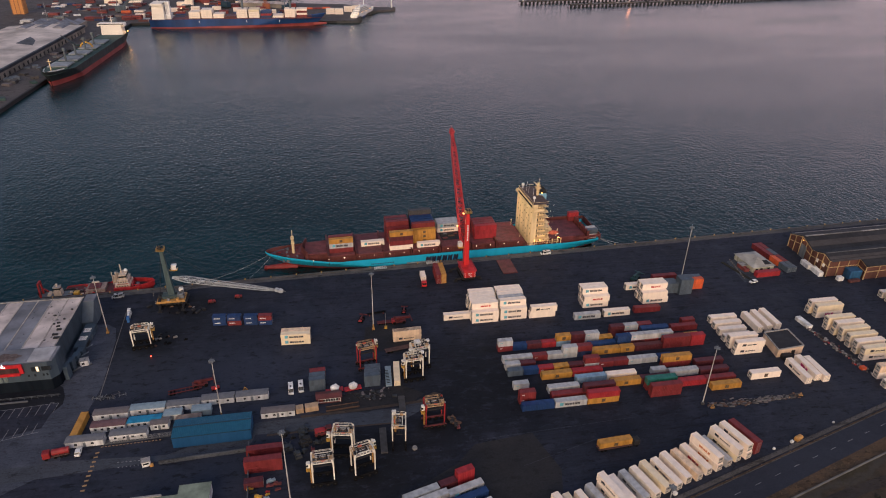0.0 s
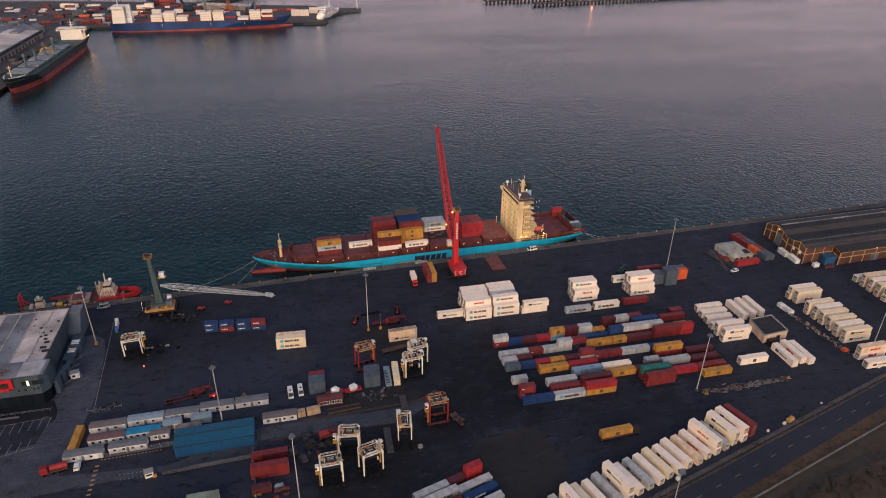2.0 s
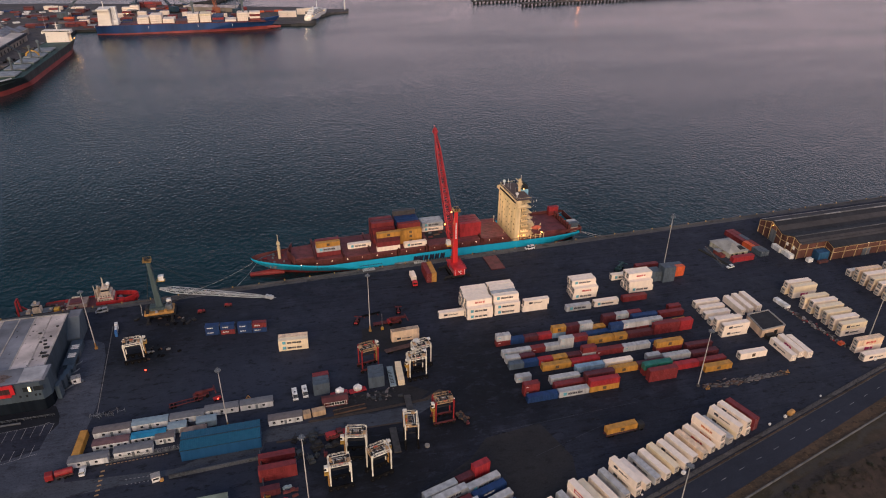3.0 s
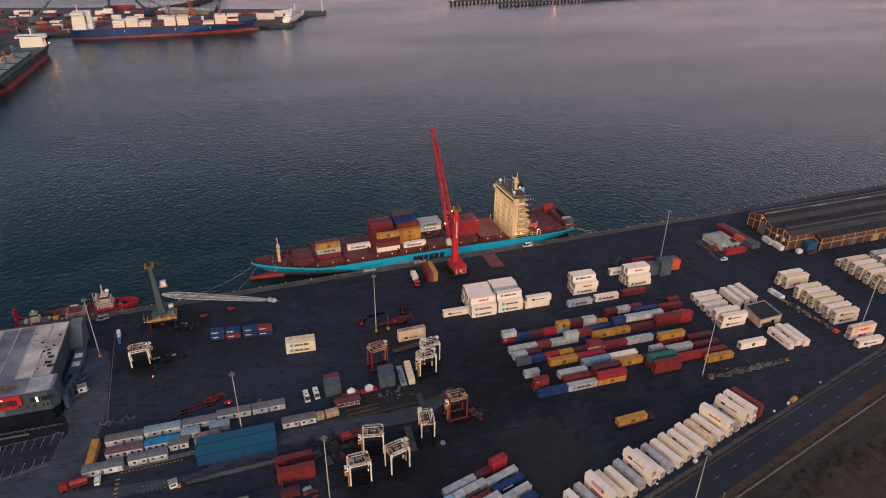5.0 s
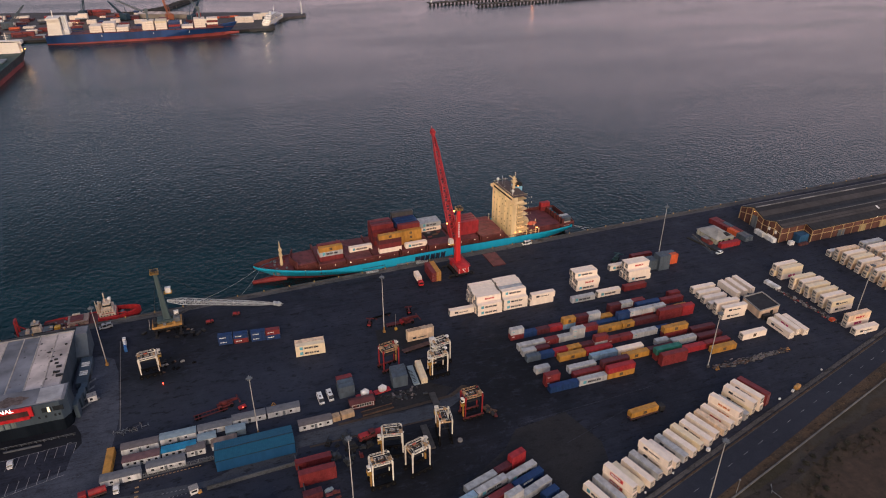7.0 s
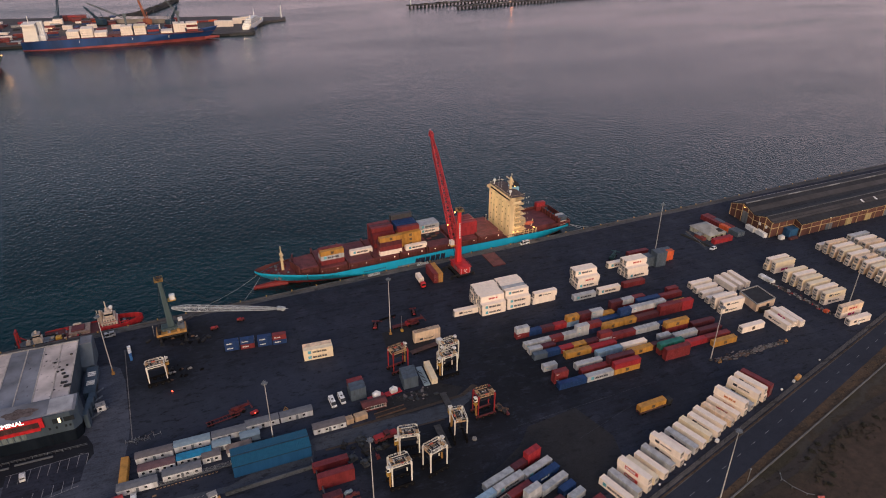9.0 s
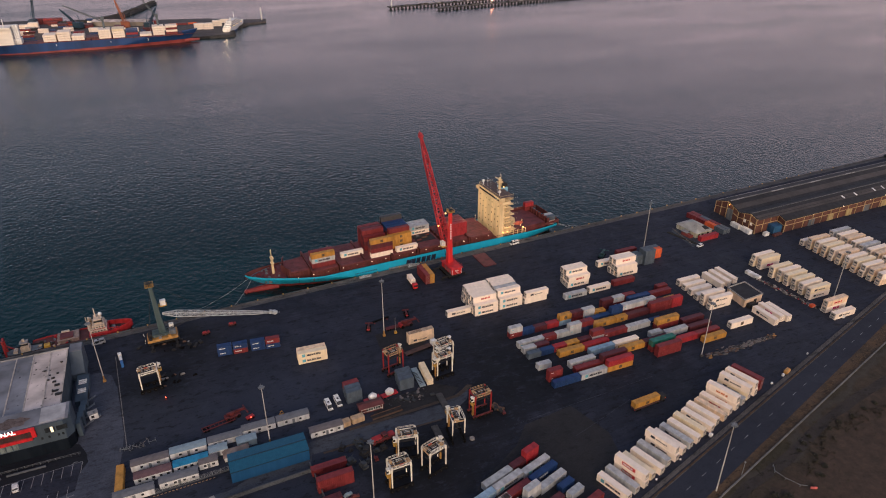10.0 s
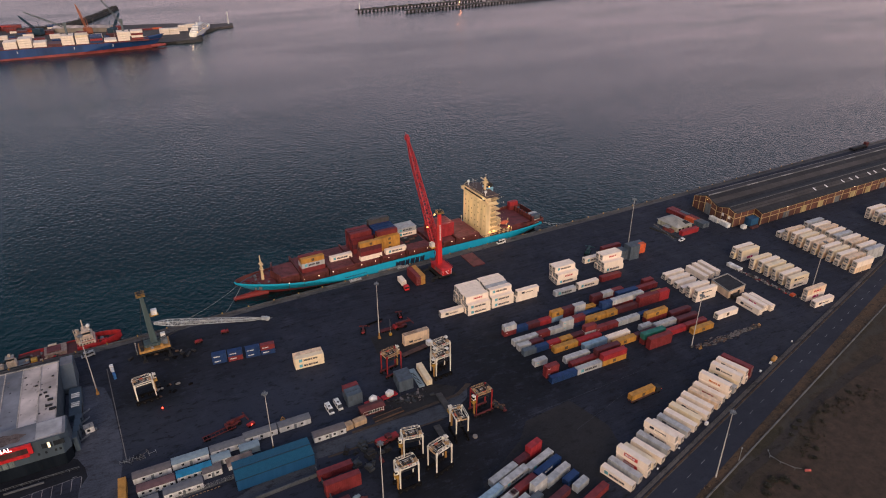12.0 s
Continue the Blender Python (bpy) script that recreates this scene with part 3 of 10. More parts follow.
def container_parts(e, L, H, k, logo, reefer, flip=False):
    W = CW
    mat = cpaint(k)
    bm = bmesh.new()
    for xa in (0, L - 0.16):
        for ya in (0, W - 0.16):
            box(bm, xa, xa + 0.16, ya, ya + 0.16, 0, H)
    for za, zb in ((0, 0.17), (H - 0.13, H)):
        for ya in (0, W - 0.12):
            box(bm, 0.16, L - 0.16, ya, ya + 0.12, za, zb)
        for xa in (0.02, L - 0.14):
            box(bm, xa, xa + 0.12, 0.16, W - 0.16, za, zb)
    if reefer:
        box(bm, 0.03, L - 0.03, 0.05, W - 0.05, 0.12, H - 0.06)
        for i in range(1, 9):
            box(bm, i * L / 9 - 0.03, i * L / 9 + 0.03, 0.005, W - 0.005, 0.18, H - 0.13)
    else:
        side_mesh(bm, L, H, 0.0, 1)
        side_mesh(bm, L, H, W, -1)
        box(bm, 0.12, L - 0.12, 0.1, W - 0.1, 0.12, H - 0.05)
        for i in range(int(L / 1.2)):
            xa = 0.5 + i * 1.2
            box(bm, xa, xa + 0.5, 0.2, W - 0.2, H - 0.06, H - 0.02)
    part("body", bm, mat, e)
    # door leaves with locking bars at one end, the cooling machinery at the other
    fx = (lambda v: L - v) if flip else (lambda v: v)

    def end_box(xa, xb, ya, yb, za, zb, bev=0.0):
        return boxb(min(fx(xa), fx(xb)), max(fx(xa), fx(xb)), ya, yb, za, zb, bev)

    for ya, yb in ((0.14, W / 2 - 0.02), (W / 2 + 0.02, W - 0.14)):
        d = part("door", end_box(L - 0.05, L + 0.01, ya, yb, 0.16, H - 0.12, 0.015), mat, e)
        bm = bmesh.new()
        for yy in (ya + 0.3, yb - 0.3):
            box(bm, min(fx(L + 0.01), fx(L + 0.06)), max(fx(L + 0.01), fx(L + 0.06)), yy - 0.025, yy + 0.025, 0.1, H - 0.06)
        part("locking_bar", bm, M_STEEL, d)
    if reefer:
        u = part("cooling_unit", end_box(-0.02, 0.06, 0.2, W - 0.2, 0.16, H - 0.14, 0.02), paint("unit_grey", (0.56, 0.50, 0.44), 0.5), e, "pale cooling unit panel")
        dark_unit = paint("unit_dark", (0.03, 0.03, 0.032), 0.6, amount=0.1)
        part("fan_recess", end_box(-0.045, -0.015, 0.5, W - 0.5, H * 0.56, H * 0.78, 0.012), dark_unit, u, "dark fan recess")
        for yf in (0.85, W - 0.85):
            part("fan_ring", tubeb((fx(-0.09), yf, H * 0.67), (fx(-0.04), yf, H * 0.67), 0.26, 0.22, 10), M_GREYST, u)
        part("grille", end_box(-0.05, -0.015, 0.6, W - 1.0, 0.4, H * 0.28, 0.01), M_GREYST, u, "dark lower grille")
        part("control_box", end_box(-0.07, -0.015, W - 0.8, W - 0.45, 0.5, H * 0.42, 0.01), M_GREYST, u)
    if logo:
        y = -0.005
        if logo == "T":      # teal square and six dark blocks
            part("logo_square", boxb(1.7, 3.1, -0.03, 0.02, H * 0.28, H * 0.28 + 1.4), M_LOGO_T, e, "light teal square emblem")
            bm = bmesh.new()
            word_bars(bm, 3.7, y, H * 0.34, 0.95, 6)
            part("name_strip", bm, M_LOGO_K, e)
        elif logo == "K":    # dark square and a long word
            part("logo_square", boxb(2.4, 4.1, -0.03, 0.02, H * 0.35, H * 0.35 + 1.0), M_LOGO_K, e, "dark square emblem")
            bm = bmesh.new()
            word_bars(bm, 4.7, y, H * 0.4, 0.55, 8, 0.3, 0.7)
            part("name_strip", bm, M_LOGO_K, e)
        elif logo == "m":    # small dark emblem in the middle
            part("emblem", boxb(L / 2 - 0.75, L / 2 + 0.75, -0.03, 0.02, H * 0.24, H * 0.76), paint("emblem_brown", (0.12, 0.08, 0.05), 0.6), e)
        elif logo in "MRO":
            bm = bmesh.new()
            n = 3 if logo == "M" else 5
            word_bars(bm, 4.2, y, H * 0.3, 1.3 if logo == "M" else 0.9, n)
            part("name_strip", bm, LOGO[logo], e)
        elif logo == "Q":    # dark red panel with white blocks
            part("panel", boxb(3.2, 8.6, -0.025, 0.02, H * 0.28, H * 0.76), M_LOGO_R, e, "dark red name panel")
            bm = bmesh.new()
            word_bars(bm, 3.6, -0.03, H * 0.4, 0.75, 5)
            part("name_strip", bm, M_LOGO_W, e)
        elif logo == "W":
            bm = bmesh.new()
            word_bars(bm, 0.8 if L < 8 else 3.4, y, H * 0.42, 0.5 if L < 8 else 0.8, 5)
            part("name_strip", bm, M_LOGO_W, e)
        elif logo == "w":
            bm = bmesh.new()
            box(bm, L * 0.12, L * 0.3, -0.02, 0.0, H * 0.55, H * 0.66)
            part("name_strip", bm, M_LOGO_T if k == "g" else M_LOGO_W, e)


def cont(x, y, k, L=CL, z=0.0, yaw=0.0, logo="", reefer=False, H=2.65, group="", where="on the yard"):
    """A container whose low corner stands at x, y; it runs along yaw."""
    flip = reefer and yaw == RA - 90
    key = (k, L, logo, reefer, H, flip)
    k1 = 1.0 if where in ("on the ship's deck", "on a flatbed trailer") else 1.03 if group == "containers of the mixed block" else float(
        np.interp(x, (60, 120, 175, 220, 270, 330), (1.0, 1.03, 1.07, 1.10, 1.15, 1.17)))
    m = pose(x, y, z * k1, 0, 0, yaw) @ Matrix.Diagonal((k1, k1, k1, 1))
    size = "forty-foot" if L > 8 else "twenty-foot"
    if key not in PROTO:
        e = thing("refrigerated_container" if reefer else "shipping_container", "", "container")
        container_parts(e, L, H, k, logo, reefer, flip)
        PROTO[key] = e
    else:
        e = copy_thing(PROTO[key], m)
    e.matrix_basis = m
    deco = {"T": " with teal emblem", "K": " with dark lettering", "m": " with dark emblem", "M": " with magenta blocks",
            "R": " with red blocks", "Q": " with red name panel", "O": " with orange blocks", "W": " with white blocks", "w": "", "": ""}[logo]
    kind = "refrigerated" if reefer else "steel"
    tagged(e, f"{CNAME[k]} {size} {kind} container{deco} {where}", "container", group or "containers in the yard")
    return e


random.seed(5)
GX = lambda i: 65.6 + 6.6 * i
GY = lambda r: 180.6 + 4.2 * r
GRP = "containers of the mixed block"


def slot(i, r, cols, L=CS, dy=0.0, dx=0.0, logos=""):
    """A stack in the mixed block: colours from the ground up."""
    for t, k in enumerate(cols):
        k = "g" if k == "w" and L < 8 else k
        lg = logos[t] if t < len(logos) and logos[t] != "." else ""
        if not lg and k == "y":
            lg = "m"
        elif not lg and k in "bRrg" and L < 8 and (i + r) % 2:
            lg = "w"
        cont(GX(i) + dx, GY(r) + dy, k, L, t * 2.65, 0, lg, group=GRP, where="on the ground" if t == 0 else "stacked in the block")


for a in ((0, 0, "b"), (2, 0, "g", "T"), (4, 0, "yR"), (8, 0, "rr"), (12, 0, "y"), (2, 1, "r"), (4, 1, "rd"), (8, 1, "rG"), (10, 1, "R"),
          (12, 1, "r"), (2, 2, "g"), (6, 2, "y"), (8, 2, "d"), (4, 3, "l"), (6, 3, "w"), (2, 4, "y"), (4, 4, "R"), (10, 4, "ry"), (6, 7, "y"),
          (9, 7, "d"), (11, 7, "rr"), (6, 8, "b"), (10, 9, "rb")):
    slot(a[0], a[1], a[2], CL, 0, 0, a[3] if len(a) > 3 else "")
cont(GX(10) + 0.2, GY(2) + 2.2, "g", CL, group=GRP)
cont(GX(12) + 0.2, GY(2) + 1.2, "d", CL, group=GRP)
cont(GX(12) + 1.0, GY(4) - 1.6, "d", CL, group=GRP)
cont(148.0, 221.4, "r", CL, group=GRP)
for a in ((0, 1, "rr"), (0, 3, "g"), (9, 3, "g"), (0, 5, "s"), (1, 5, "b"), (2, 5, "R"), (3, 5, "y"), (4, 5, "d"), (5, 5, "gr"), (6, 5, "r"),
          (7, 5, "r"), (8, 5, "g"), (9, 5, "w"), (10, 5, "b"), (0, 6, "g"), (1, 6, "d"), (0, 7, "g"), (1, 7, "w"), (2, 7, "r"), (3, 7, "g"),
          (4, 7, "ww"), (5, 7, "nr"), (8, 7, "y"), (13, 7, "RR"), (8, 8, "bb"), (9, 8, "dw"), (10, 8, "rw"), (11, 8, "ng"), (12, 8, "r"), (13, 8, "y"),
          (0, 9, "rw"), (1, 9, "b"), (2, 9, "d"), (3, 9, "R"), (4, 9, "ly"), (5, 9, "rd"), (6, 9, "gw"), (7, 9, "y"),
          (8, 10, "dd"), (9, 10, "rg"), (10, 10, "nr")):
    slot(a[0], a[1], a[2], CS, -1.0 if a[1] == 10 else 0.0)
cont(155.6, 225.6, "r", CS, group=GRP)

# white refrigerated stacks behind the mixed block
HR = 2.98
RF = "white refrigerated containers"


def reef(x, y, tiers=1, yaw=0.0, k="w", logos="", z=0.0, group=RF, L=CL):
    for t in range(tiers):
        lg = logos[t] if t < len(logos) and logos[t] != "." else ""
        slip = 0.38 * math.sin(5.1 * y + 2.3 * t + 0.7 * x)     # stacks are never quite flush
        cont(x + (0 if yaw else slip), y + (slip if yaw else 0), k[t % len(k)], L, z + t * HR, yaw, lg, True, HR, group, "on the ground" if t == 0 else "stacked on another")


for i in range(6):
    reef(59.2 + 0.06 * i, 241.4 + i * 2.72, (3 if i in (1, 2, 3, 4) else 3 if i == 5 else 2), k="w", logos="TT." if i == 0 else "..R" if i == 1 else "")
for i in range(6):
    reef(72.9 + 0.03 * i, 242.0 + i * 2.75, 2 if i == 0 else 3, k="w" if i != 2 else "wwg", logos="TTT" if i < 2 else "")
reef(87.0, 241.6, 2, logos=".K", k="ww")
cont(46.5, 245.6, "w", CL, logo="K", group=RF, reefer=True, H=HR)
for i in range(3):
    reef(115.2, 246.2 + i * 2.7, 2 if i == 0 else 3, logos="TR." if i == 0 else "TTT")
for i in range(3):
    reef(145.2, 245.4 + i * 2.7, 2 if i == 0 else 3, logos="TTR" if i else "T.")
cont(107.4, 236.9, "g", CL, logo="T")
cont(122.2, 237.4, "w", CL, logo="T", reefer=True, H=HR, group=RF)
cont(138.0, 238.2, "r", CL)
cont(142.6, 258.6, "w", CL, logo="T", reefer=True, H=HR, group=RF)
cont(160.4, 265.2, "r", CL)
for i in range(2):
    for t in range(3):
        cont(167.6, 250.6 + i * 2.85, "s", CS, t * 2.65)
        cont(161.0, 252.6 + i * 2.85, "s", CS, min(t, 1) * 2.65) if t < 2 else None
for t in range(2):
    cont(175.8, 254.6, "o", CS, t * 2.65)
    cont(175.8, 257.5, "s", CS, t * 2.65)

# reefer cluster beside the small substation
for i, (xa, ya) in enumerate(((168.6, 224.2), (168.1, 219.4), (167.8, 214.6), (167.2, 209.7), (166.8, 204.9), (166.9, 200.2))):
    reef(xa + 0.6, ya + 0.6, 2 if i > 3 else 1, logos="KK" if i == 5 else "")
for xa, ya in ((187.0, 228.0), (192.0, 228.6), (197.0, 229.2)):
    reef(xa, ya, 1, -90)
reef(190.4, 193.2, 1, -90, logos="M")
reef(193.6, 192.2, 1, -90)
reef(185.3, 191.6, 1, -90, logos="K")
cont(164.6, 184.4, "w", CL, logo="m", reefer=True, H=HR, group=RF)

# long double-height reefer row
for i, (xa, ya, n, lg) in enumerate(((220.0, 225.6, 2, ""), (220.6, 221.4, 2, "M."), (218.8, 211.8, 2, ""), (219.2, 207.4, 2, ""), (219.0, 202.8, 2, ""),
                                     (219.0, 198.0, 2, ""), (218.6, 193.2, 2, ""), (218.4, 188.4, 2, "KK"))):
    reef(xa + 1.9, ya, n, k="wc" if i % 3 else "cw", logos=lg)
reef(217.4, 176.6, 2, logos="MR", k="wp")
reef(216.2, 170.6, 1, logos="K")

# third reefer field
for i in range(11):
    reef(268.2 - 0.22 * i, 232.4 - 4.85 * i, 1 if i == 0 else 2, k=("w", "cp", "pw", "pc")[i % 4], logos="K." if i in (7, 9) else "")
for i in range(9):
    reef(288.2 - 0.3 * i, 229.5 - 4.9 * i, 2, k=("g", "w", "cp", "pw")[i % 4], logos="K" if i in (3, 6) else "")
for i in range(9):
    reef(342.0 - 0.3 * i, 225.5 - 5.2 * i, 2, k=("w", "cw", "wg")[i % 3])

# slanted reefer row beside the fence
ROWC = "wgwcwgwwgwcwwpwwgcwwr"
for i in range(20):
    xa = 53.0 + 4.45 * i
    ya = 133.8 + 0.296 * (xa - 53)
    lg = {0: "T", 2: "Q", 6: "K", 8: "K", 11: "K", 14: "R", 15: "O", 17: "K", 18: "K"}.get(i, "")
    if i == 19:
        for t in range(2):
            cont(xa, ya, "r", CL, t * 2.65, RA - 90)
    else:
        reef(xa, ya, 2 if i in (2, 6, 15, 17, 18) else 1, RA - 90, ROWC[i] + "w", lg + lg)

# slanted mixed block near the carrier park
BA = 16.0
for x, y, k, L, t, lg in ((15.8, 143.9, "q", CL, 0, ""), (28.2, 147.6, "d", CS, 0, ""), (34.2, 149.4, "R", CS, 0, ""), (34.2, 149.4, "R", CS, 1, ""),
                          (18.5, 141.3, "g", CL, 0, "T"), (30.6, 143.6, "g", CL, 0, "T"), (18.9, 136.4, "r", CL, 0, ""), (31.4, 140.0, "b", CL, 0, "W"),
                          (26.2, 134.4, "g", CS, 0, ""), (26.2, 134.4, "g", CS, 1, ""), (32.4, 135.5, "q", CS, 0, ""), (38.2, 137.3, "g", CS, 0, ""), (38.7, 133.1, "b", CS, 0, ""),
                          (40.1, 129.4, "q", CS, 0, ""), (38.5, 122.6, "r", CL, 0, ""), (6.2, 137.8, "l", CL, 0, ""), (9.6, 133.6, "g", CL, 0, ""), (22.4, 130.8, "s", CS, 0, ""),
                          (12.0, 130.2, "q", CL, 0, ""), (26.0, 127.0, "d", CL, 0, "")):
    cont(x, y, k, L, t * 2.65, BA, lg, group="containers of the slanted block")

# boxes on the open quay side
for t in range(2):
    cont(-27.0, 237.7, "c", CL, t * 2.65, -3, "T", group="pair of stacked white containers")
    e = cont(-26.86, 240.4, "p", CL, t * 2.65, -3, "", group="pair of stacked white containers")
    e = cont(21.6, 232.6, "p", CL, t * 2.65, 2, "" if t else "K")
part("rusty_roof", boxb(0.2, CL - 0.2, 0.2, CW - 0.2, 2.64, 2.67), M_RUST, e, "roof streaked with brown rust")
for i, (xa, cc) in enumerate(((-58.8, "bb"), (-52.2, "rb"), (-44.8, "bb"), (-38.4, "br"))):
    for t, k in enumerate(cc):
        cont(xa + 0.55, 257.4 - 0.13 * (xa + 58.8), k, 6.06, t * 2.44, -5, "W", H=2.44, group="blue containers on the open yard")
for j in range(3):
    for t in range(2):
        cont(-14.7 + 0.15 * j, 205.0 + 2.62 * j, "r" if t and j == 2 else "s", CS, t * 2.65, 3)
        cont(7.0 + 0.3 * j, 204.2 + 2.62 * j, "s", CS, t * 2.65, 1)
cont(19.6, 215.6, "c", CL, 0, -94)
cont(41.0, 286.6, "w", CS, 1.25, -90)
for t in range(2):
    cont(48.6, 291.4, "r", CL, t * 2.65, -90)
    cont(51.2, 291.4, "y", CL, t * 2.65, -90)
cont(-97.9, 203.2, "y", CL, 0, -92)
cont(-36.2, 173.6, "r", CL, 0, 1)
cont(-36.0, 165.6, "r", CL, 0, 1)
cont(-36.0, 165.6, "r", CL, 2.65, 1)
cont(-35.6, 158.8, "d", CS, 0, 3)
for j, row in enumerate(("rros", "rsrs")):
    for i, kk in enumerate(row):
        cont(234.4 + 0.54 * i + 3.0 * j, 292.0 - 7.42 * i + 0.2 * j, kk, CS, 0, -85.8)
cont(217.2, 260.4, "R", CL, 0, 2)

# ---- the container ship at the quay ----
M_TEAL = paint("hull_turquoise", (0.006, 0.35, 0.56), 0.4, amount=0.10, wear=(0.10, 0.10, 0.09), scale=0.4, dirt=0.07, vary=0.08)
M_HULLR = paint("hull_red_bottom", (0.27, 0.022, 0.022), 0.55, amount=0.4, wear=(0.10, 0.05, 0.04), scale=0.4)
M_DECKR = paint("deck_oxide_red", (0.135, 0.030, 0.034), 0.6, amount=0.4, wear=(0.10, 0.07, 0.06), scale=0.5)
M_DECKD = paint("bulwark_oxide_red", (0.115, 0.026, 0.024), 0.6, amount=0.3, scale=0.5)
M_CREAM = paint("house_cream", (0.80, 0.62, 0.36), 0.5, amount=0.15, wear=(0.4, 0.25, 0.12), scale=0.5, dirt=0.15)
M_CRANER = paint("crane_red", (0.60, 0.022, 0.025), 0.42, amount=0.12, scale=0.5)
M_CRANED = paint("boom_red", (0.40, 0.020, 0.030), 0.5, amount=0.12)
M_ORANGE = paint("lifeboat_orange", (0.58, 0.12, 0.06), 0.5)
M_WHITE = paint("white_paint", (0.80, 0.79, 0.77), 0.45, amount=0.15)
M_YEL = paint("machine_yellow", (0.58, 0.33, 0.05), 0.5, amount=0.2)
M_RBRN_D = paint("rusty_brown", (0.10, 0.055, 0.035), 0.7, amount=0.4)
M_ROPE = paint("mooring_rope", (0.35, 0.35, 0.34), 0.8)

SX, SY = 56.5, quay_y(56.5) + 15.4
ship = thing("container_ship", "turquoise feeder container ship with oxide-red deck moored at the quay", "container ship", m=pose(SX, SY, -3, 0, 0, QA))
DK = 5.7
LB, LS = -94.5, 92.0          # bow and stern along the ship


def deck_half(u):
    s = u - LB
    b = 14.0 * min(1.0, (s / 38.0)) ** 0.58 if s > 0 else 0.0
    if u > 70:
        b -= 1.6 * ((u - 70) / 22.0) ** 2
    return b


def sheer(u):
    s = u - LB
    return 7.5 - 0.8 * max(0.0, min(1.0, (u - 10) / 60.0)) + 3.0 * max(0.0, 1 - s / 34.0) ** 1.3 + 0.4 * max(0.0, (u - 70) / 22.0)


us = [LB + 185.0 * (i / 60.0) ** 1.25 for i in range(61)]
ZC = lambda u: 1.5 + 2.6 * max(0.0, 1 - (u - LB) / 40.0) ** 1.2


def half_at(u, z):
    """Half breadth of the hull: the stem rakes forward and the bow flares out towards the deck."""
    f = max(0.0, min(1.0, z / (sheer(u) - 1.1)))
    s = u - LB - 15.0 * (1 - f) ** 1.2
    if s <= 0:
        return 0.0
    b = 14.0 * min(1.0, s / (58.0 - 20.0 * f)) ** (0.74 - 0.16 * f)
    if u > 55:
        b -= (1 - f) * 9.0 * ((u - 55) / 37.0) ** 1.6
    if u > 70:
        b -= f * 1.6 * ((u - 70) / 22.0) ** 2
    return max(0.0, b)


def ring(u, lo, hi, n=6):
    s = u - LB
    if s < 15.0:          # the hull ends at the raked stem line
        stem = (1 - (s / 15.0) ** (1 / 1.2)) * (sheer(u) - 1.1)
        lo = min(max(lo, stem), hi)
    out = []
    for j in range(n + 1):
        z = lo + (hi - lo) * j / n
        out.append((u + (0.35 * max(0.0, min(1.0, z / 5.2)) if u > 80 else 0), -half_at(u, z), z))
    right = [(x, -y, z) for x, y, z in out[::-1]]
    return out, right


for nm, lo, hi, mt, lb in (("hull_bottom", lambda u: -1.5, ZC, M_HULLR, "red underwater paint"), ("hull_side", ZC, sheer, M_TEAL, "turquoise hull side")):
    bm = bmesh.new()
    for sgn in (0, 1):
        loft(bm, [ring(u, lo(u), hi(u))[sgn] for u in us])
    a, b = ring(us[-1], lo(us[-1]), hi(us[-1]))
    vs = [bm.verts.new(p) for p in a + b]
    bm.faces.new(vs)
    bmesh.ops.remove_doubles(bm, verts=bm.verts, dist=0.001)
    part(nm, bm, mt, ship, lb)
bm = bmesh.new()
tube(bm, (LB - 0.5, 0, 0.6), (LB + 16, 0, 0.2), 1.1, 2.4, 14)
bmesh.ops.create_icosphere(bm, subdivisions=2, radius=1.3, matrix=Matrix.Translation((LB - 0.5, 0, 0.6)))
part("bulbous_bow", bm, M_HULLR, ship, "red bulbous bow")
bm = bmesh.new()
dus = [u for u in us if half_at(u, DK - 0.2) > 0.3]
prism(bm, [(u, -half_at(u, DK - 0.2) + 0.1) for u in dus] + [(u, half_at(u, DK - 0.2) - 0.1) for u in dus[::-1]], DK - 0.2, DK)
part("main_deck", bm, M_DECKR, ship, "oxide-red steel deck")
bm = bmesh.new()
fus = [u for u in us if u < -74 and half_at(u, 7.6) > 0.6]
prism(bm, [(u, -half_at(u, 7.6) + 0.3) for u in fus] + [(u, half_at(u, 7.6) - 0.3) for u in fus[::-1]], 7.6, 8.0)
part("forecastle_deck", bm, M_DECKR, ship, "raised oxide-red forecastle deck")
# bulwark round the bow and stern
bm = bmesh.new()
for sgn in (-1, 1):
    loft(bm, [[(u, sgn * max(0.0, deck_half(u) - 0.06), sheer(u) + 0.12), (u, sgn * max(0.0, deck_half(u) - 0.3), sheer(u) + 0.12),
               (u, sgn * max(0.0, half_at(u, 8.0 if u < -74 else DK) - 0.34), 8.0 if u < -74 else DK)] for u in us if u < -50])
part("bow_bulwark", bm, M_DECKD, ship, "dark red bulwark round the foredeck")
for sgn in (-1, 1):
    bm = bmesh.new()
    for i in range(-60, 88, 3):
        yy = sgn * (deck_half(i) - 0.25)
        beam(bm, (i, yy, DK), (i, yy, 8.5), 0.12)
    for zz in (8.0, 8.5):
        for i in range(-60, 87, 3):
            beam(bm, (i, sgn * (deck_half(i) - 0.25), zz), (i + 3, sgn * (deck_half(i + 3) - 0.25), zz), 0.09)
    part("side_rail", bm, M_DECKD, ship)
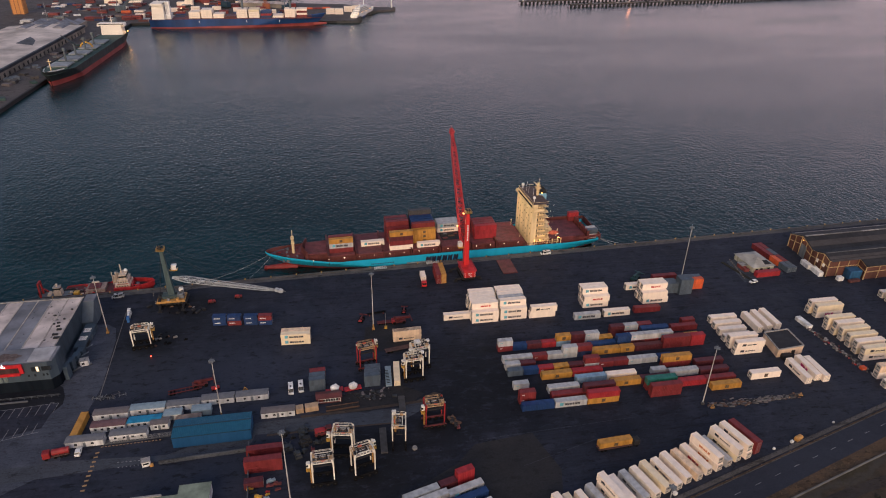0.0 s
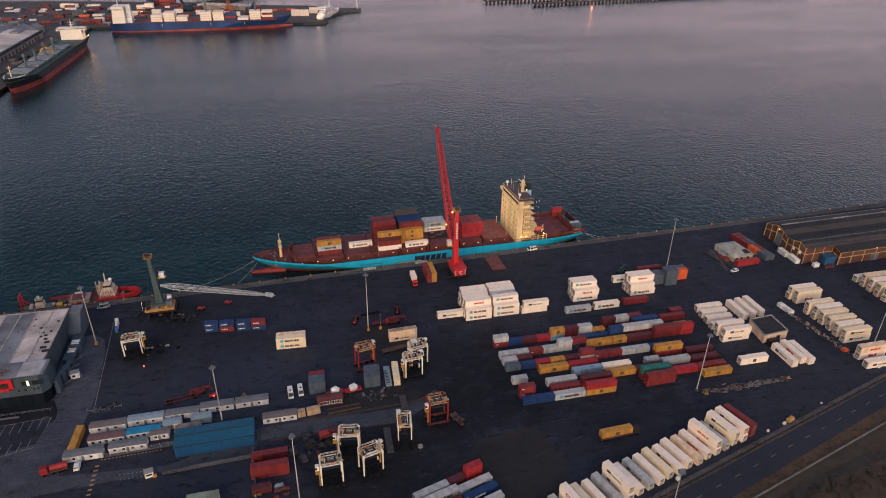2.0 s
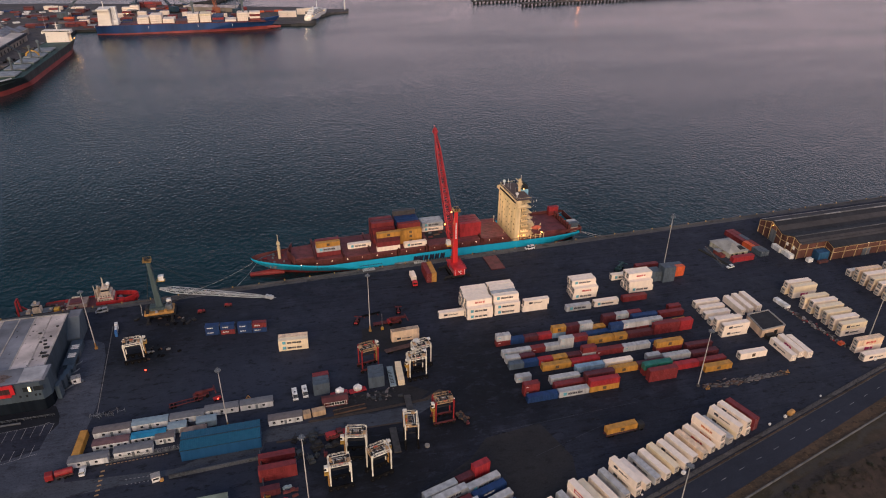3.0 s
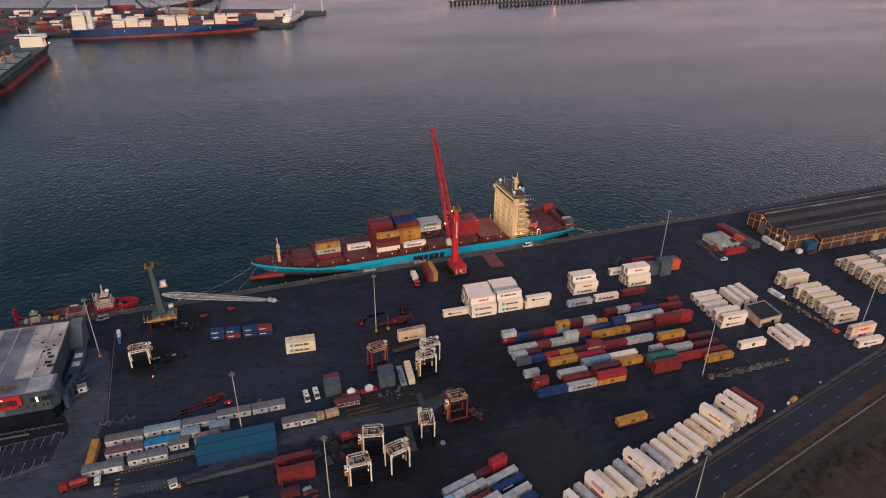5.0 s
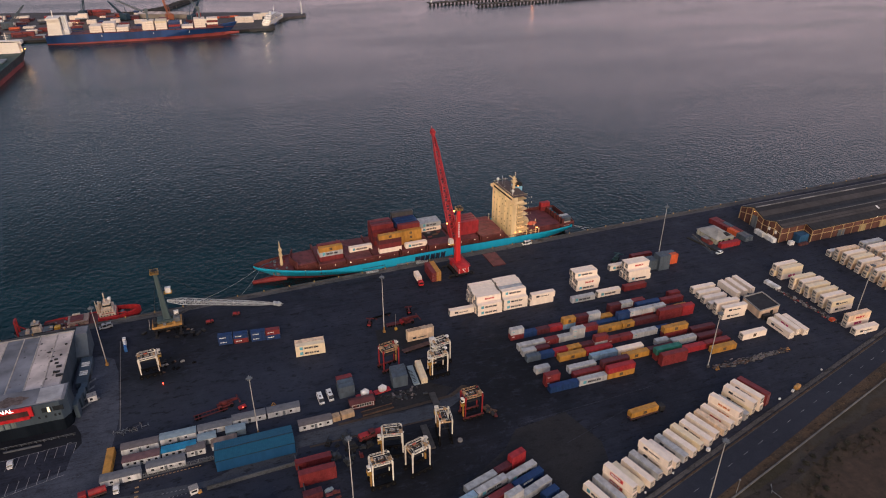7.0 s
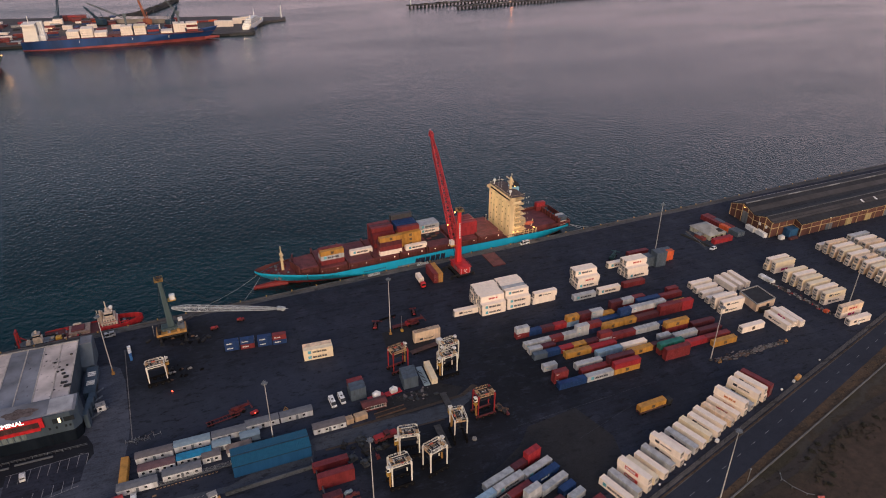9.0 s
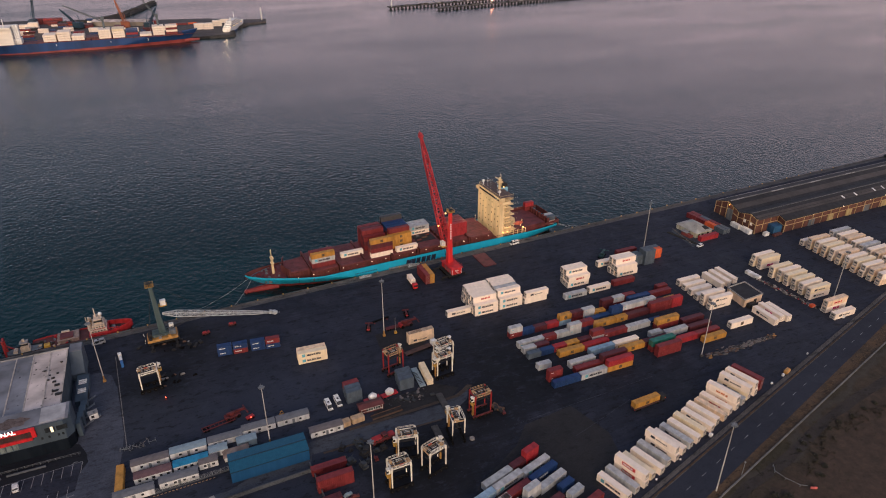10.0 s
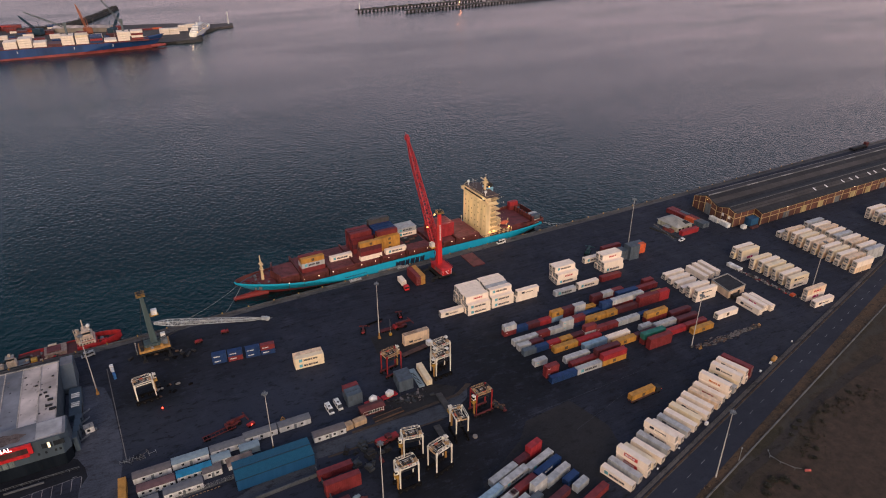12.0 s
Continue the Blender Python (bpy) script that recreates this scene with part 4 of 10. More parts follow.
# wheelhouse-high breakwater, fore mast, windlasses
bm = bmesh.new()
loft(bm, [[(-76 + abs(y) * 0.35, y, DK), (-76 + abs(y) * 0.35, y, 12.2), (-75.6 + abs(y) * 0.35, y, 12.2), (-75.6 + abs(y) * 0.35, y, DK)] for y in
          (-8.4, -4.2, 0, 4.2, 8.4)], True)
part("breakwater", bm, M_DECKD, ship, "steel wave breakwater on the foredeck")
bm = bmesh.new()
tube(bm, (-80, 0, DK), (-80, 0, 18), 0.9, 0.55, 10)
beam(bm, (-80, -2.2, 16), (-80, 2.2, 16), 0.25)
tube(bm, (-80, 0, 18), (-80, 0, 22), 0.14, 0.08, 6)
beam(bm, (-80, 1.2, 17.6), (-80, 1.2, 21.0), 0.2)
box(bm, -80.9, -79.1, -1.3, 1.3, 14.0, 14.2)
box(bm, -80.9, -79.1, -1.6, 1.6, 16.8, 17.0)
part("fore_mast", bm, M_CREAM, ship, "cream-painted fore mast")
for sy in (-4.5, 4.5):
    bm = bmesh.new()
    tube(bm, (-83, sy - 1.2, 8), (-83, sy + 1.2, 8), 0.7, 0.7, 12)
    box(bm, -83.8, -82.2, sy - 1.6, sy + 1.6, DK, 7.6)
    box(bm, -85.6, -84.8, sy - 0.4, sy + 0.4, DK, 8.3)
    part("windlass", bm, M_GREYST, ship)
random.seed(61)
for i in range(22):
    u = random.uniform(-90, -77)
    y = random.uniform(-1, 1) * (deck_half(u) - 1.6)
    s = random.uniform(0.25, 0.6)
    part("deck_fitting", boxb(u - s, u + s, y - s * 0.7, y + s * 0.7, 8.0, 8.0 + s * 1.6, 0.04), (M_GREYST, M_DECKD, M_DECKR, M_DECKD, M_HULLR)[i % 5], ship)
# hatch coamings and covers
HZ = 10.1
HATCH = ((-74, -62.5), (-61.5, -48.0), (-46.5, -33.5), (-32.5, -19), (-17, -3.5), (-1, 13.5), (16, 29), (31, 45.5))
for ua, ub in HATCH:
    half = min(12.0, half_at(ua, DK) - 1.0)
    co = part("coaming", boxb(ua, ub, -half, half, DK, HZ - 0.5), M_DECKD, ship, "ribbed hatch coaming")
    for q in range(int((ub - ua) / 1.5)):
        xq = ua + 0.6 + q * 1.5
        part("rib", boxb(xq, xq + 0.16, -half - 0.35, half + 0.35, DK, HZ - 0.76), M_DECKD, co)
    part("top_rail", boxb(ua, ub, -half - 0.4, half + 0.4, HZ - 0.75, HZ - 0.55), M_DECKD, co)
    for j in range(3):
        ya, wj = -half + 2 * half * j / 3 + 0.08, 2 * half / 3 - 0.16
        bm = bmesh.new()
        prof = [(0, HZ - 0.5), (wj, HZ - 0.5), (wj, HZ - 0.06), (wj - 0.06, HZ)]
        for q in range(3, 0, -1):
            c = wj * q / 4
            prof += [(c + 0.12, HZ), (c + 0.08, HZ + 0.07), (c - 0.08, HZ + 0.07), (c - 0.12, HZ)]
        prof += [(0.06, HZ), (0, HZ - 0.06)]
        wedge(bm, [(ya + a, b) for a, b in prof], ua + 0.05, ub - 0.05)
        part("hatch_cover", bm, M_DECKR, ship, "oxide-red hatch cover")
for ua, ub in zip([h[1] for h in HATCH[:-1]], [h[0] for h in HATCH[1:]]):
    bm = bmesh.new()
    xx = (ua + ub) / 2
    for yy in range(-12, 13, 4):
        box(bm, xx - 0.35, xx + 0.35, yy - 0.2, yy + 0.2, DK, 11.0)
    box(bm, xx - 0.45, xx + 0.45, -12.6, 12.6, 10.8, 11.0)
    part("lashing_bridge", bm, M_DECKD, ship)
for i, u in enumerate((-70, -62, -54, -46, -38, -30, -22, -14, -6, 2, 10, 18, 26, 34, 42)):
    lt = part("deck_light", boxb(u - 0.14, u + 0.14, -13.35, -13.1, 9.3, 9.52), M_GLOWC, ship, "lit white deck lamp")
    part("lamp_post", boxb(u - 0.08, u + 0.08, -13.3, -13.1, DK, 9.3), M_DECKD, ship)
# hull name as plain blocks
for i, w in enumerate((2.9, 2.5, 2.3, 2.5, 2.4, 2.6)):
    x0, lean = -10.6 + i * 3.05, 0.55
    bm = bmesh.new()
    out = [(x0, 2.5), (x0 + w * 0.42, 2.5), (x0 + w * 0.52, 3.3), (x0 + w * 0.66, 2.5), (x0 + w, 2.5), (x0 + w + lean, 5.9), (x0 + w * 0.6 + lean, 5.9), (x0 + w * 0.5 + lean, 5.2),
           (x0 + w * 0.4 + lean, 5.9), (x0 + lean, 5.9)]
    fr, bk = [bm.verts.new((px, -14.16, pz)) for px, pz in out], [bm.verts.new((px, -13.9, pz)) for px, pz in out]
    bm.faces.new(fr)
    bm.faces.new(bk[::-1])
    for q in range(len(out)):
        r = (q + 1) % len(out)
        bm.faces.new((fr[q], bk[q], bk[r], fr[r]))
    part("name_block", bm, M_LOGO_N, ship, "dark navy slanted block of the name on the hull side")
bm = bmesh.new()
for i in range(14):
    box(bm, -40 + i * 0.9, -39.5 + i * 0.9, -14.07, -13.96, 4.2, 4.8)
part("hull_small_blocks", bm, M_LOGO_K, ship)

# deckhouse
HX0, HX1 = 49.2, 58.6
part("house_wall", boxb(HX0, HX0 + 3.0, -13.0, 13.0, DK, 31.0, 0.12), M_CREAM, ship, "cream accommodation block front")
for i in range(7):
    za = 6.6 + i * 3.3
    part("house_deck_level", boxb(HX0 + 3.0, HX1 + 0.8 - 0.5 * i, -10.4, 10.4, za, za + 2.85, 0.06), M_CREAM, ship)
    bm = bmesh.new()
    box(bm, HX0 + 3.0, HX1 + 2.4 - 0.5 * i, -12.8, 12.8, za + 2.85, za + 3.03)
    for yy in (-12.7, 12.7):
        for q in range(5):
            beam(bm, (HX0 + 5.6 + q * 1.6, yy, za + 3.0), (HX0 + 5.6 + q * 1.6, yy, za + 4.0), 0.07)
        beam(bm, (HX0 + 5.3, yy, za + 4.0), (HX1 + 2.2 - 0.5 * i, yy, za + 4.0), 0.08)
    part("walkway", bm, M_CREAM, ship)
    for yy in (-10.42, 10.42):
        for q in range(3):
            part("window", boxb(HX0 + 5.4 + 1.5 * q, HX0 + 6.2 + 1.5 * q, yy - 0.04, yy + 0.04, za + 1.1, za + 2.0), M_GLASS, ship)
        # dark panel added in place of the shade in the side deck gap
        part("deck_door", boxb(HX0 + 3.6, HX0 + 4.6, yy - 0.05, yy + 0.05, za + 0.1, za + 2.2), M_DARK, ship, "dark panel for the shade inside the side deck")
    # dark band painted for the shade between the aft decks
    part("aft_recess", boxb(HX1 + 0.75 - 0.5 * i, HX1 + 0.85 - 0.5 * i, -8.5, 8.5, za + 0.8, za + 2.3), M_DARK, ship, "dark band for the shade in the aft deck gaps")
for i in range(6):
    for j in range(7):
        if (i * 3 + j) % 4 != 0:
            part("window", boxb(HX0 - 0.05, HX0 + 0.03, -11.2 + j * 3.5, -10.6 + j * 3.5, 9.4 + i * 3.2, 10.1 + i * 3.2), M_GLASS, ship)
for j in range(12):
    part("wheelhouse_window", boxb(HX0 - 0.06, HX0 + 0.04, -11.5 + j * 1.93, -9.75 + j * 1.93, 28.9, 30.0), M_GLASS, ship, "dark wheelhouse window pane")
br = part("bridge_wing", boxb(HX0 - 0.4, HX0 + 5.6, -15.4, 15.4, 28.0, 28.4, 0.05), M_CREAM, ship)
bm = bmesh.new()
for yy in (-15.3, 15.1):
    box(bm, HX0 - 0.4, HX0 + 5.6, yy, yy + 0.2, 28.4, 29.6)
for ya, yb in ((-15.3, -13), (13, 15.3)):
    box(bm, HX0 - 0.4, HX0 - 0.2, ya, yb, 28.4, 29.6)
    box(bm, HX0 + 5.4, HX0 + 5.6, ya, yb, 28.4, 29.6)
part("wing_parapet", bm, M_CREAM, br)
part("monkey_deck", boxb(HX0 + 0.2, HX0 + 9.5, -12.6, 12.6, 31.0, 31.25), paint("dark_roof_deck", (0.10, 0.07, 0.065), 0.7), ship, "dark monkey island deck")
bm = bmesh.new()
for q in range(14):
    yy = -12.4 + q * 1.9
    beam(bm, (HX0 + 0.3, yy, 31.2), (HX0 + 0.3, yy, 32.3), 0.07)
beam(bm, (HX0 + 0.3, -12.5, 32.3), (HX0 + 0.3, 12.5, 32.3), 0.09)
for yy in (-12.5, 12.5):
    beam(bm, (HX0 + 0.3, yy, 32.3), (HX0 + 9.4, yy, 32.3), 0.09)
part("roof_rail", bm, M_CREAM, ship)
bm = bmesh.new()
tube(bm, (HX0 + 7, 0, 31.2), (HX0 + 7, 0, 38.6), 0.85, 0.55, 10)
box(bm, HX0 + 5.6, HX0 + 8.4, -1.6, 1.6, 35.6, 35.9)
for zz, w in ((34.4, 2.4), (37.0, 3.0)):
    beam(bm, (HX0 + 7, -w, zz), (HX0 + 7, w, zz), 0.35)
    box(bm, HX0 + 6, HX0 + 8, -1.1, 1.1, zz + 0.2, zz + 0.45)
beam(bm, (HX0 + 5.4, -2.2, 38.2), (HX0 + 5.4, 2.2, 38.2), 0.5, 0.35)
tube(bm, (HX0 + 8, 0.8, 37), (HX0 + 8, 0.8, 40.5), 0.12, 0.08, 6)
part("radar_mast", bm, M_CREAM, ship, "cream radar mast with scanner")
for yy, zz in ((-8.5, 33.5), (10.5, 33.8)):
    bm = bmesh.new()
    bmesh.ops.create_icosphere(bm, subdivisions=2, radius=0.9, matrix=Matrix.Translation((HX0 + 2, yy, zz)))
    tube(bm, (HX0 + 2, yy, 31.2), (HX0 + 2, yy, zz), 0.25, 0.25, 8)
    part("satellite_dome", bm, M_WHITE, ship, "white satellite dome")
for yy in (-4, 3.5, 7):
    part("aerial", tubeb((HX0 + 3, yy, 31.2), (HX0 + 3, yy, 37.0), 0.07, 0.04, 5), M_WHITE, ship)
fun = part("funnel", boxb(HX1 - 1.5, HX1 + 3.0, -1.0, 5.0, DK, 32.0, 0.4), paint("funnel_blue", (0.22, 0.46, 0.62), 0.45), ship, "light blue funnel casing")
part("funnel_top", boxb(HX1 - 1.3, HX1 + 2.8, -0.8, 4.8, 32.0, 34.2, 0.3), M_DARK, fun, "black funnel top")
bm = bmesh.new()
for q in (0.5, 2.0, 3.5):
    tube(bm, (HX1 + 0.8, q, 34.0), (HX1 + 1.2, q, 35.2), 0.45, 0.4, 8)
part("exhaust_pipe", bm, M_DARK, fun)
for xx, yy, zz in ((HX1 - 0.4, -1.5, 32.8), (HX1 + 7.0, -13.2, 10.2), (HX0 + 2.6, -13.3, 9.4)):
    bm = bmesh.new()
    bmesh.ops.create_icosphere(bm, subdivisions=1, radius=0.36, matrix=Matrix.Translation((xx, yy, zz)))
    part("house_lamp", bm, M_GLOWW, ship, "lit warm lamp on the deckhouse")
part("engine_casing", boxb(HX1 - 1, HX1 + 4.5, -7.0, 7.0, DK, 14.0, 0.1), M_CREAM, ship, "cream engine casing")
part("casing_deck", boxb(HX1 + 0.5, HX1 + 9.5, -12.8, 12.8, 9.3, 9.55), M_DECKR, ship, "oxide-red boat deck")
for xx in (HX1 + 1.0, HX1 + 4.0, HX1 + 7.0, HX1 + 9.2):
    part("deck_pillar", boxb(xx - 0.2, xx + 0.2, -12.7, -12.3, DK, 9.3), M_CREAM, ship)
bm = bmesh.new()
for q in range(8):
    beam(bm, (HX0 - 1.5 + q * 2.6, -13.4, 7.0), (HX0 - 1.5 + q * 2.6, -13.4, 8.8), 0.12)
for zz in (7.6, 8.8):
    beam(bm, (HX0 - 1.5, -13.4, zz), (HX0 + 16.7, -13.4, zz), 0.16)
part("boat_deck_rail", bm, M_CREAM, ship, "cream rail below the house")
for q, (xx, yy) in enumerate(((HX1 + 5.5, -4.0), (HX1 + 6.5, 3.0), (HX1 + 7.6, -8.5))):
    part("deck_locker", boxb(xx, xx + 1.4, yy, yy + 2.0, 9.55, 11.0, 0.08), (M_CREAM, M_ORANGE, M_WHITE)[q], ship)
bm = bmesh.new()
loft(bm, [[(HX1 + 1 + 6.2 * t, -12.2 + 1.3 * math.cos(a) * math.sin(0.35 + 2.45 * t), 13.0 + 1.25 * math.sin(a) * math.sin(0.35 + 2.45 * t)) for a in
           [6.28318 * i / 12 for i in range(12)]] for t in [i / 8 for i in range(9)]], True)
lbt = part("lifeboat", bm, M_ORANGE, ship, "faded orange enclosed lifeboat")
bm = bmesh.new()
for xx in (HX1 + 1.5, HX1 + 6.6):
    beam(bm, (xx, -10.8, 10), (xx, -12.2, 15.2), 0.3)
    beam(bm, (xx, -12.2, 15.2), (xx, -12.4, 14.2), 0.2)
part("davit", bm, M_CREAM, lbt)
# aft deck
part("aft_hatch", boxb(68.5, 83, -11.0, 11.0, DK, 9.0, 0.08), M_DECKR, ship, "oxide-red aft hatch cover")
lw = part("aft_lashing_wall", boxb(84, 84.4, -12.4, 12.4, DK, 11.4), M_DECKD, ship)
for yy in range(-12, 13, 3):
    part("post", boxb(83.6, 85.0, yy - 0.25, yy + 0.25, DK, 11.9), M_DECKD, lw)
part("aft_side_wall", boxb(66.8, 83.9, 11.9, 12.4, DK, 10.4), M_DECKD, ship)
bm = bmesh.new()
for sgn in (-1, 1):
    loft(bm, [[(u, sgn * deck_half(u), 8.1), (u, sgn * deck_half(u), 9.6), (u, sgn * (deck_half(u) - 0.2), 9.6)] for u in (76, 80, 84, 88, 92)])
box(bm, 91.7, 92, -12.4, 12.4, DK, 9.6)
part("stern_bulwark", bm, M_DECKD, ship)
part("gangway", boxb(-21, -7, -15.1, -14.2, 3.2, 3.7), M_STEEL, ship, "pale aluminium gangway at the hull side")

c_, s_ = math.cos(radians(QA)), math.sin(radians(QA))


def on_ship(u, v, w):
    return SX + u * c_ - v * s_, SY + u * s_ + v * c_, w - 3


def deck_stack(u, v, cols, L=CL, logos="", reefer="", z=HZ):
    for t, k in enumerate(cols):
        x, y, zz = on_ship(u, v, z + (0.08 if z == HZ else 0.0) + t * 2.65)
        lg = logos[t] if t < len(logos) and logos[t] != "." else ("m" if k == "y" else "")
        cont(x, y, k, L, zz, QA, lg, False, 2.65, "containers on the ship", "on the ship's deck")


deck_stack(-61.2, -8.4, "rgy", logos=".T.")
deck_stack(-61.2, -5.3, "rgr")
deck_stack(-44.0, -4.0, "w", logos="T")
deck_stack(-29.4, -11.2, "wrdy")
deck_stack(-29.4, -8.5, "rrd")
for v, cc in ((-1.0, "rdr"), (1.8, "rrdr"), (4.6, "drrd"), (7.4, "rrrr")):
    deck_stack(-29.6, v, cc)
deck_stack(-14.4, -10.9, "w", logos="T")
deck_stack(-15.8, -5.6, "yyy")
deck_stack(-15.8, -2.8, "yyyr")
deck_stack(-15.8, 0.0, "rdrb")
deck_stack(-15.8, 2.8, "rdbb")
deck_stack(-15.8, 5.6, "rrdb")
deck_stack(-15.8, 8.4, "rrddk")
deck_stack(0.0, 5.0, "wg", logos="TT")
deck_stack(0.0, 7.7, "gg")
deck_stack(0.0, 10.4, "rg")
part("open_hold", boxb(0.6, 12.4, -4.6, 4.2, HZ, HZ + 0.12), M_DARK, ship, "dark open hold")
for u, v, w, mt in ((1.5, -3.0, 2.6, M_DECKD), (5.2, -1.0, 3.4, M_RBRN_D), (8.6, 1.2, 2.2, M_DECKD), (3.0, 2.0, 1.8, M_GREYST)):
    part("hold_gear", boxb(u, u + w, v, v + 1.0, HZ + 0.12, HZ + 0.8, 0.06), mt, ship)
for v, cc in ((-6.8, "RRR"), (-4.0, "rRr"), (-1.2, "rrr"), (1.6, "rrr"), (4.4, "rr")):
    deck_stack(18.6, v, cc)
deck_stack(85.2, -9.4, "ws", CS, z=DK)
deck_stack(85.2, -6.6, "wg", CS, z=DK)
deck_stack(80.5, 8.0, "rR", CS, z=9.0)

# floodlights that the ship and crane show
for u, v, w, e in ((55, -13.2, 9.5, 260), (66, -13.2, 9.8, 220)):
    x, y, z = on_ship(u, v, w)
    lamp_light(x, y - 0.6, z + 0.2, e)
for u, v, w in ((55, -12.9, 9.3), (66.5, -12.8, 9.6)):
    bm = bmesh.new()
    bmesh.ops.create_icosphere(bm, subdivisions=1, radius=0.32, matrix=Matrix.Translation((u, v, w)))
    part("floodlight", bm, M_GLOWW, ship, "lit sodium floodlight")
# warm fill lights without any lamp, added to brighten the deckhouse front
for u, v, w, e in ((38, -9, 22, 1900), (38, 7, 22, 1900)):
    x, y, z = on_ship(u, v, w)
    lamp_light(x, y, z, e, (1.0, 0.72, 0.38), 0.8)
# posts added to go with the fill lights; they carry no lamp
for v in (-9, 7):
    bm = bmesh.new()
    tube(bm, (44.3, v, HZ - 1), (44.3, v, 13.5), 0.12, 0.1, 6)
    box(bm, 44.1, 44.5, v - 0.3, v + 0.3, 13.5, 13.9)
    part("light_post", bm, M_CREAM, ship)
# mooring lines
for (a, b, sag) in (((-93.0, -1.0, 8.6), (-128.5, -15.7, 3.9), 2.0), ((-91.5, -1.6, 8.4), (-103.0, -15.7, 3.8), 0.8), ((91, -11, 6.6), (104, -15.7, 3.8), 0.4),
                    ((91, -10, 6.6), (99, -15.7, 3.8), 0.3)):
    p, q = Vector(on_ship(*a)), Vector(on_ship(*b))
    bm = bmesh.new()
    pts = [p.lerp(q, i / 10) - Vector((0, 0, sag * 4 * (i / 10) * (1 - i / 10))) for i in range(11)]
    for i in range(10):
        tube(bm, pts[i], pts[i + 1], 0.07, 0.07, 5)
    solid("mooring_line", bm, M_ROPE, "pale mooring rope from the ship to the quay", "rope", "mooring lines")


# ---- mobile harbour cranes ----
def lattice(bm, p, q, w0, w1, n, chord, brace, h0=None, h1=None):
    """A four-chord lattice boom from p to q."""
    p, q = Vector(p), Vector(q)
    d = (q - p).normalized()
    side = d.cross(Vector((0, 0, 1))).normalized()
    up = side.cross(d).normalized()
    h0, h1 = h0 or w0, h1 or w1
    rows = []
    for i in range(n + 1):
        t = i / n
        grow = min(1.0, t * 6 + 0.25) * min(1.0, (1 - t) * 4 + 0.3)
        w, h = (w0 + (w1 - w0) * t) * grow / 2, (h0 + (h1 - h0) * t) * grow / 2
        c = p.lerp(q, t)
        rows.append([c - side * w - up * h, c + side * w - up * h, c + side * w + up * h, c - side * w + up * h])
    for a, b in zip(rows, rows[1:]):
        for k in range(4):
            beam(bm, a[k], b[k], chord)
            beam(bm, a[k], a[(k + 1) % 4], brace * 1.2)
            if (rows.index(a) + k) % 2:
                beam(bm, a[k], b[(k + 1) % 4], brace)
            else:
                beam(bm, a[(k + 1) % 4], b[k], brace)


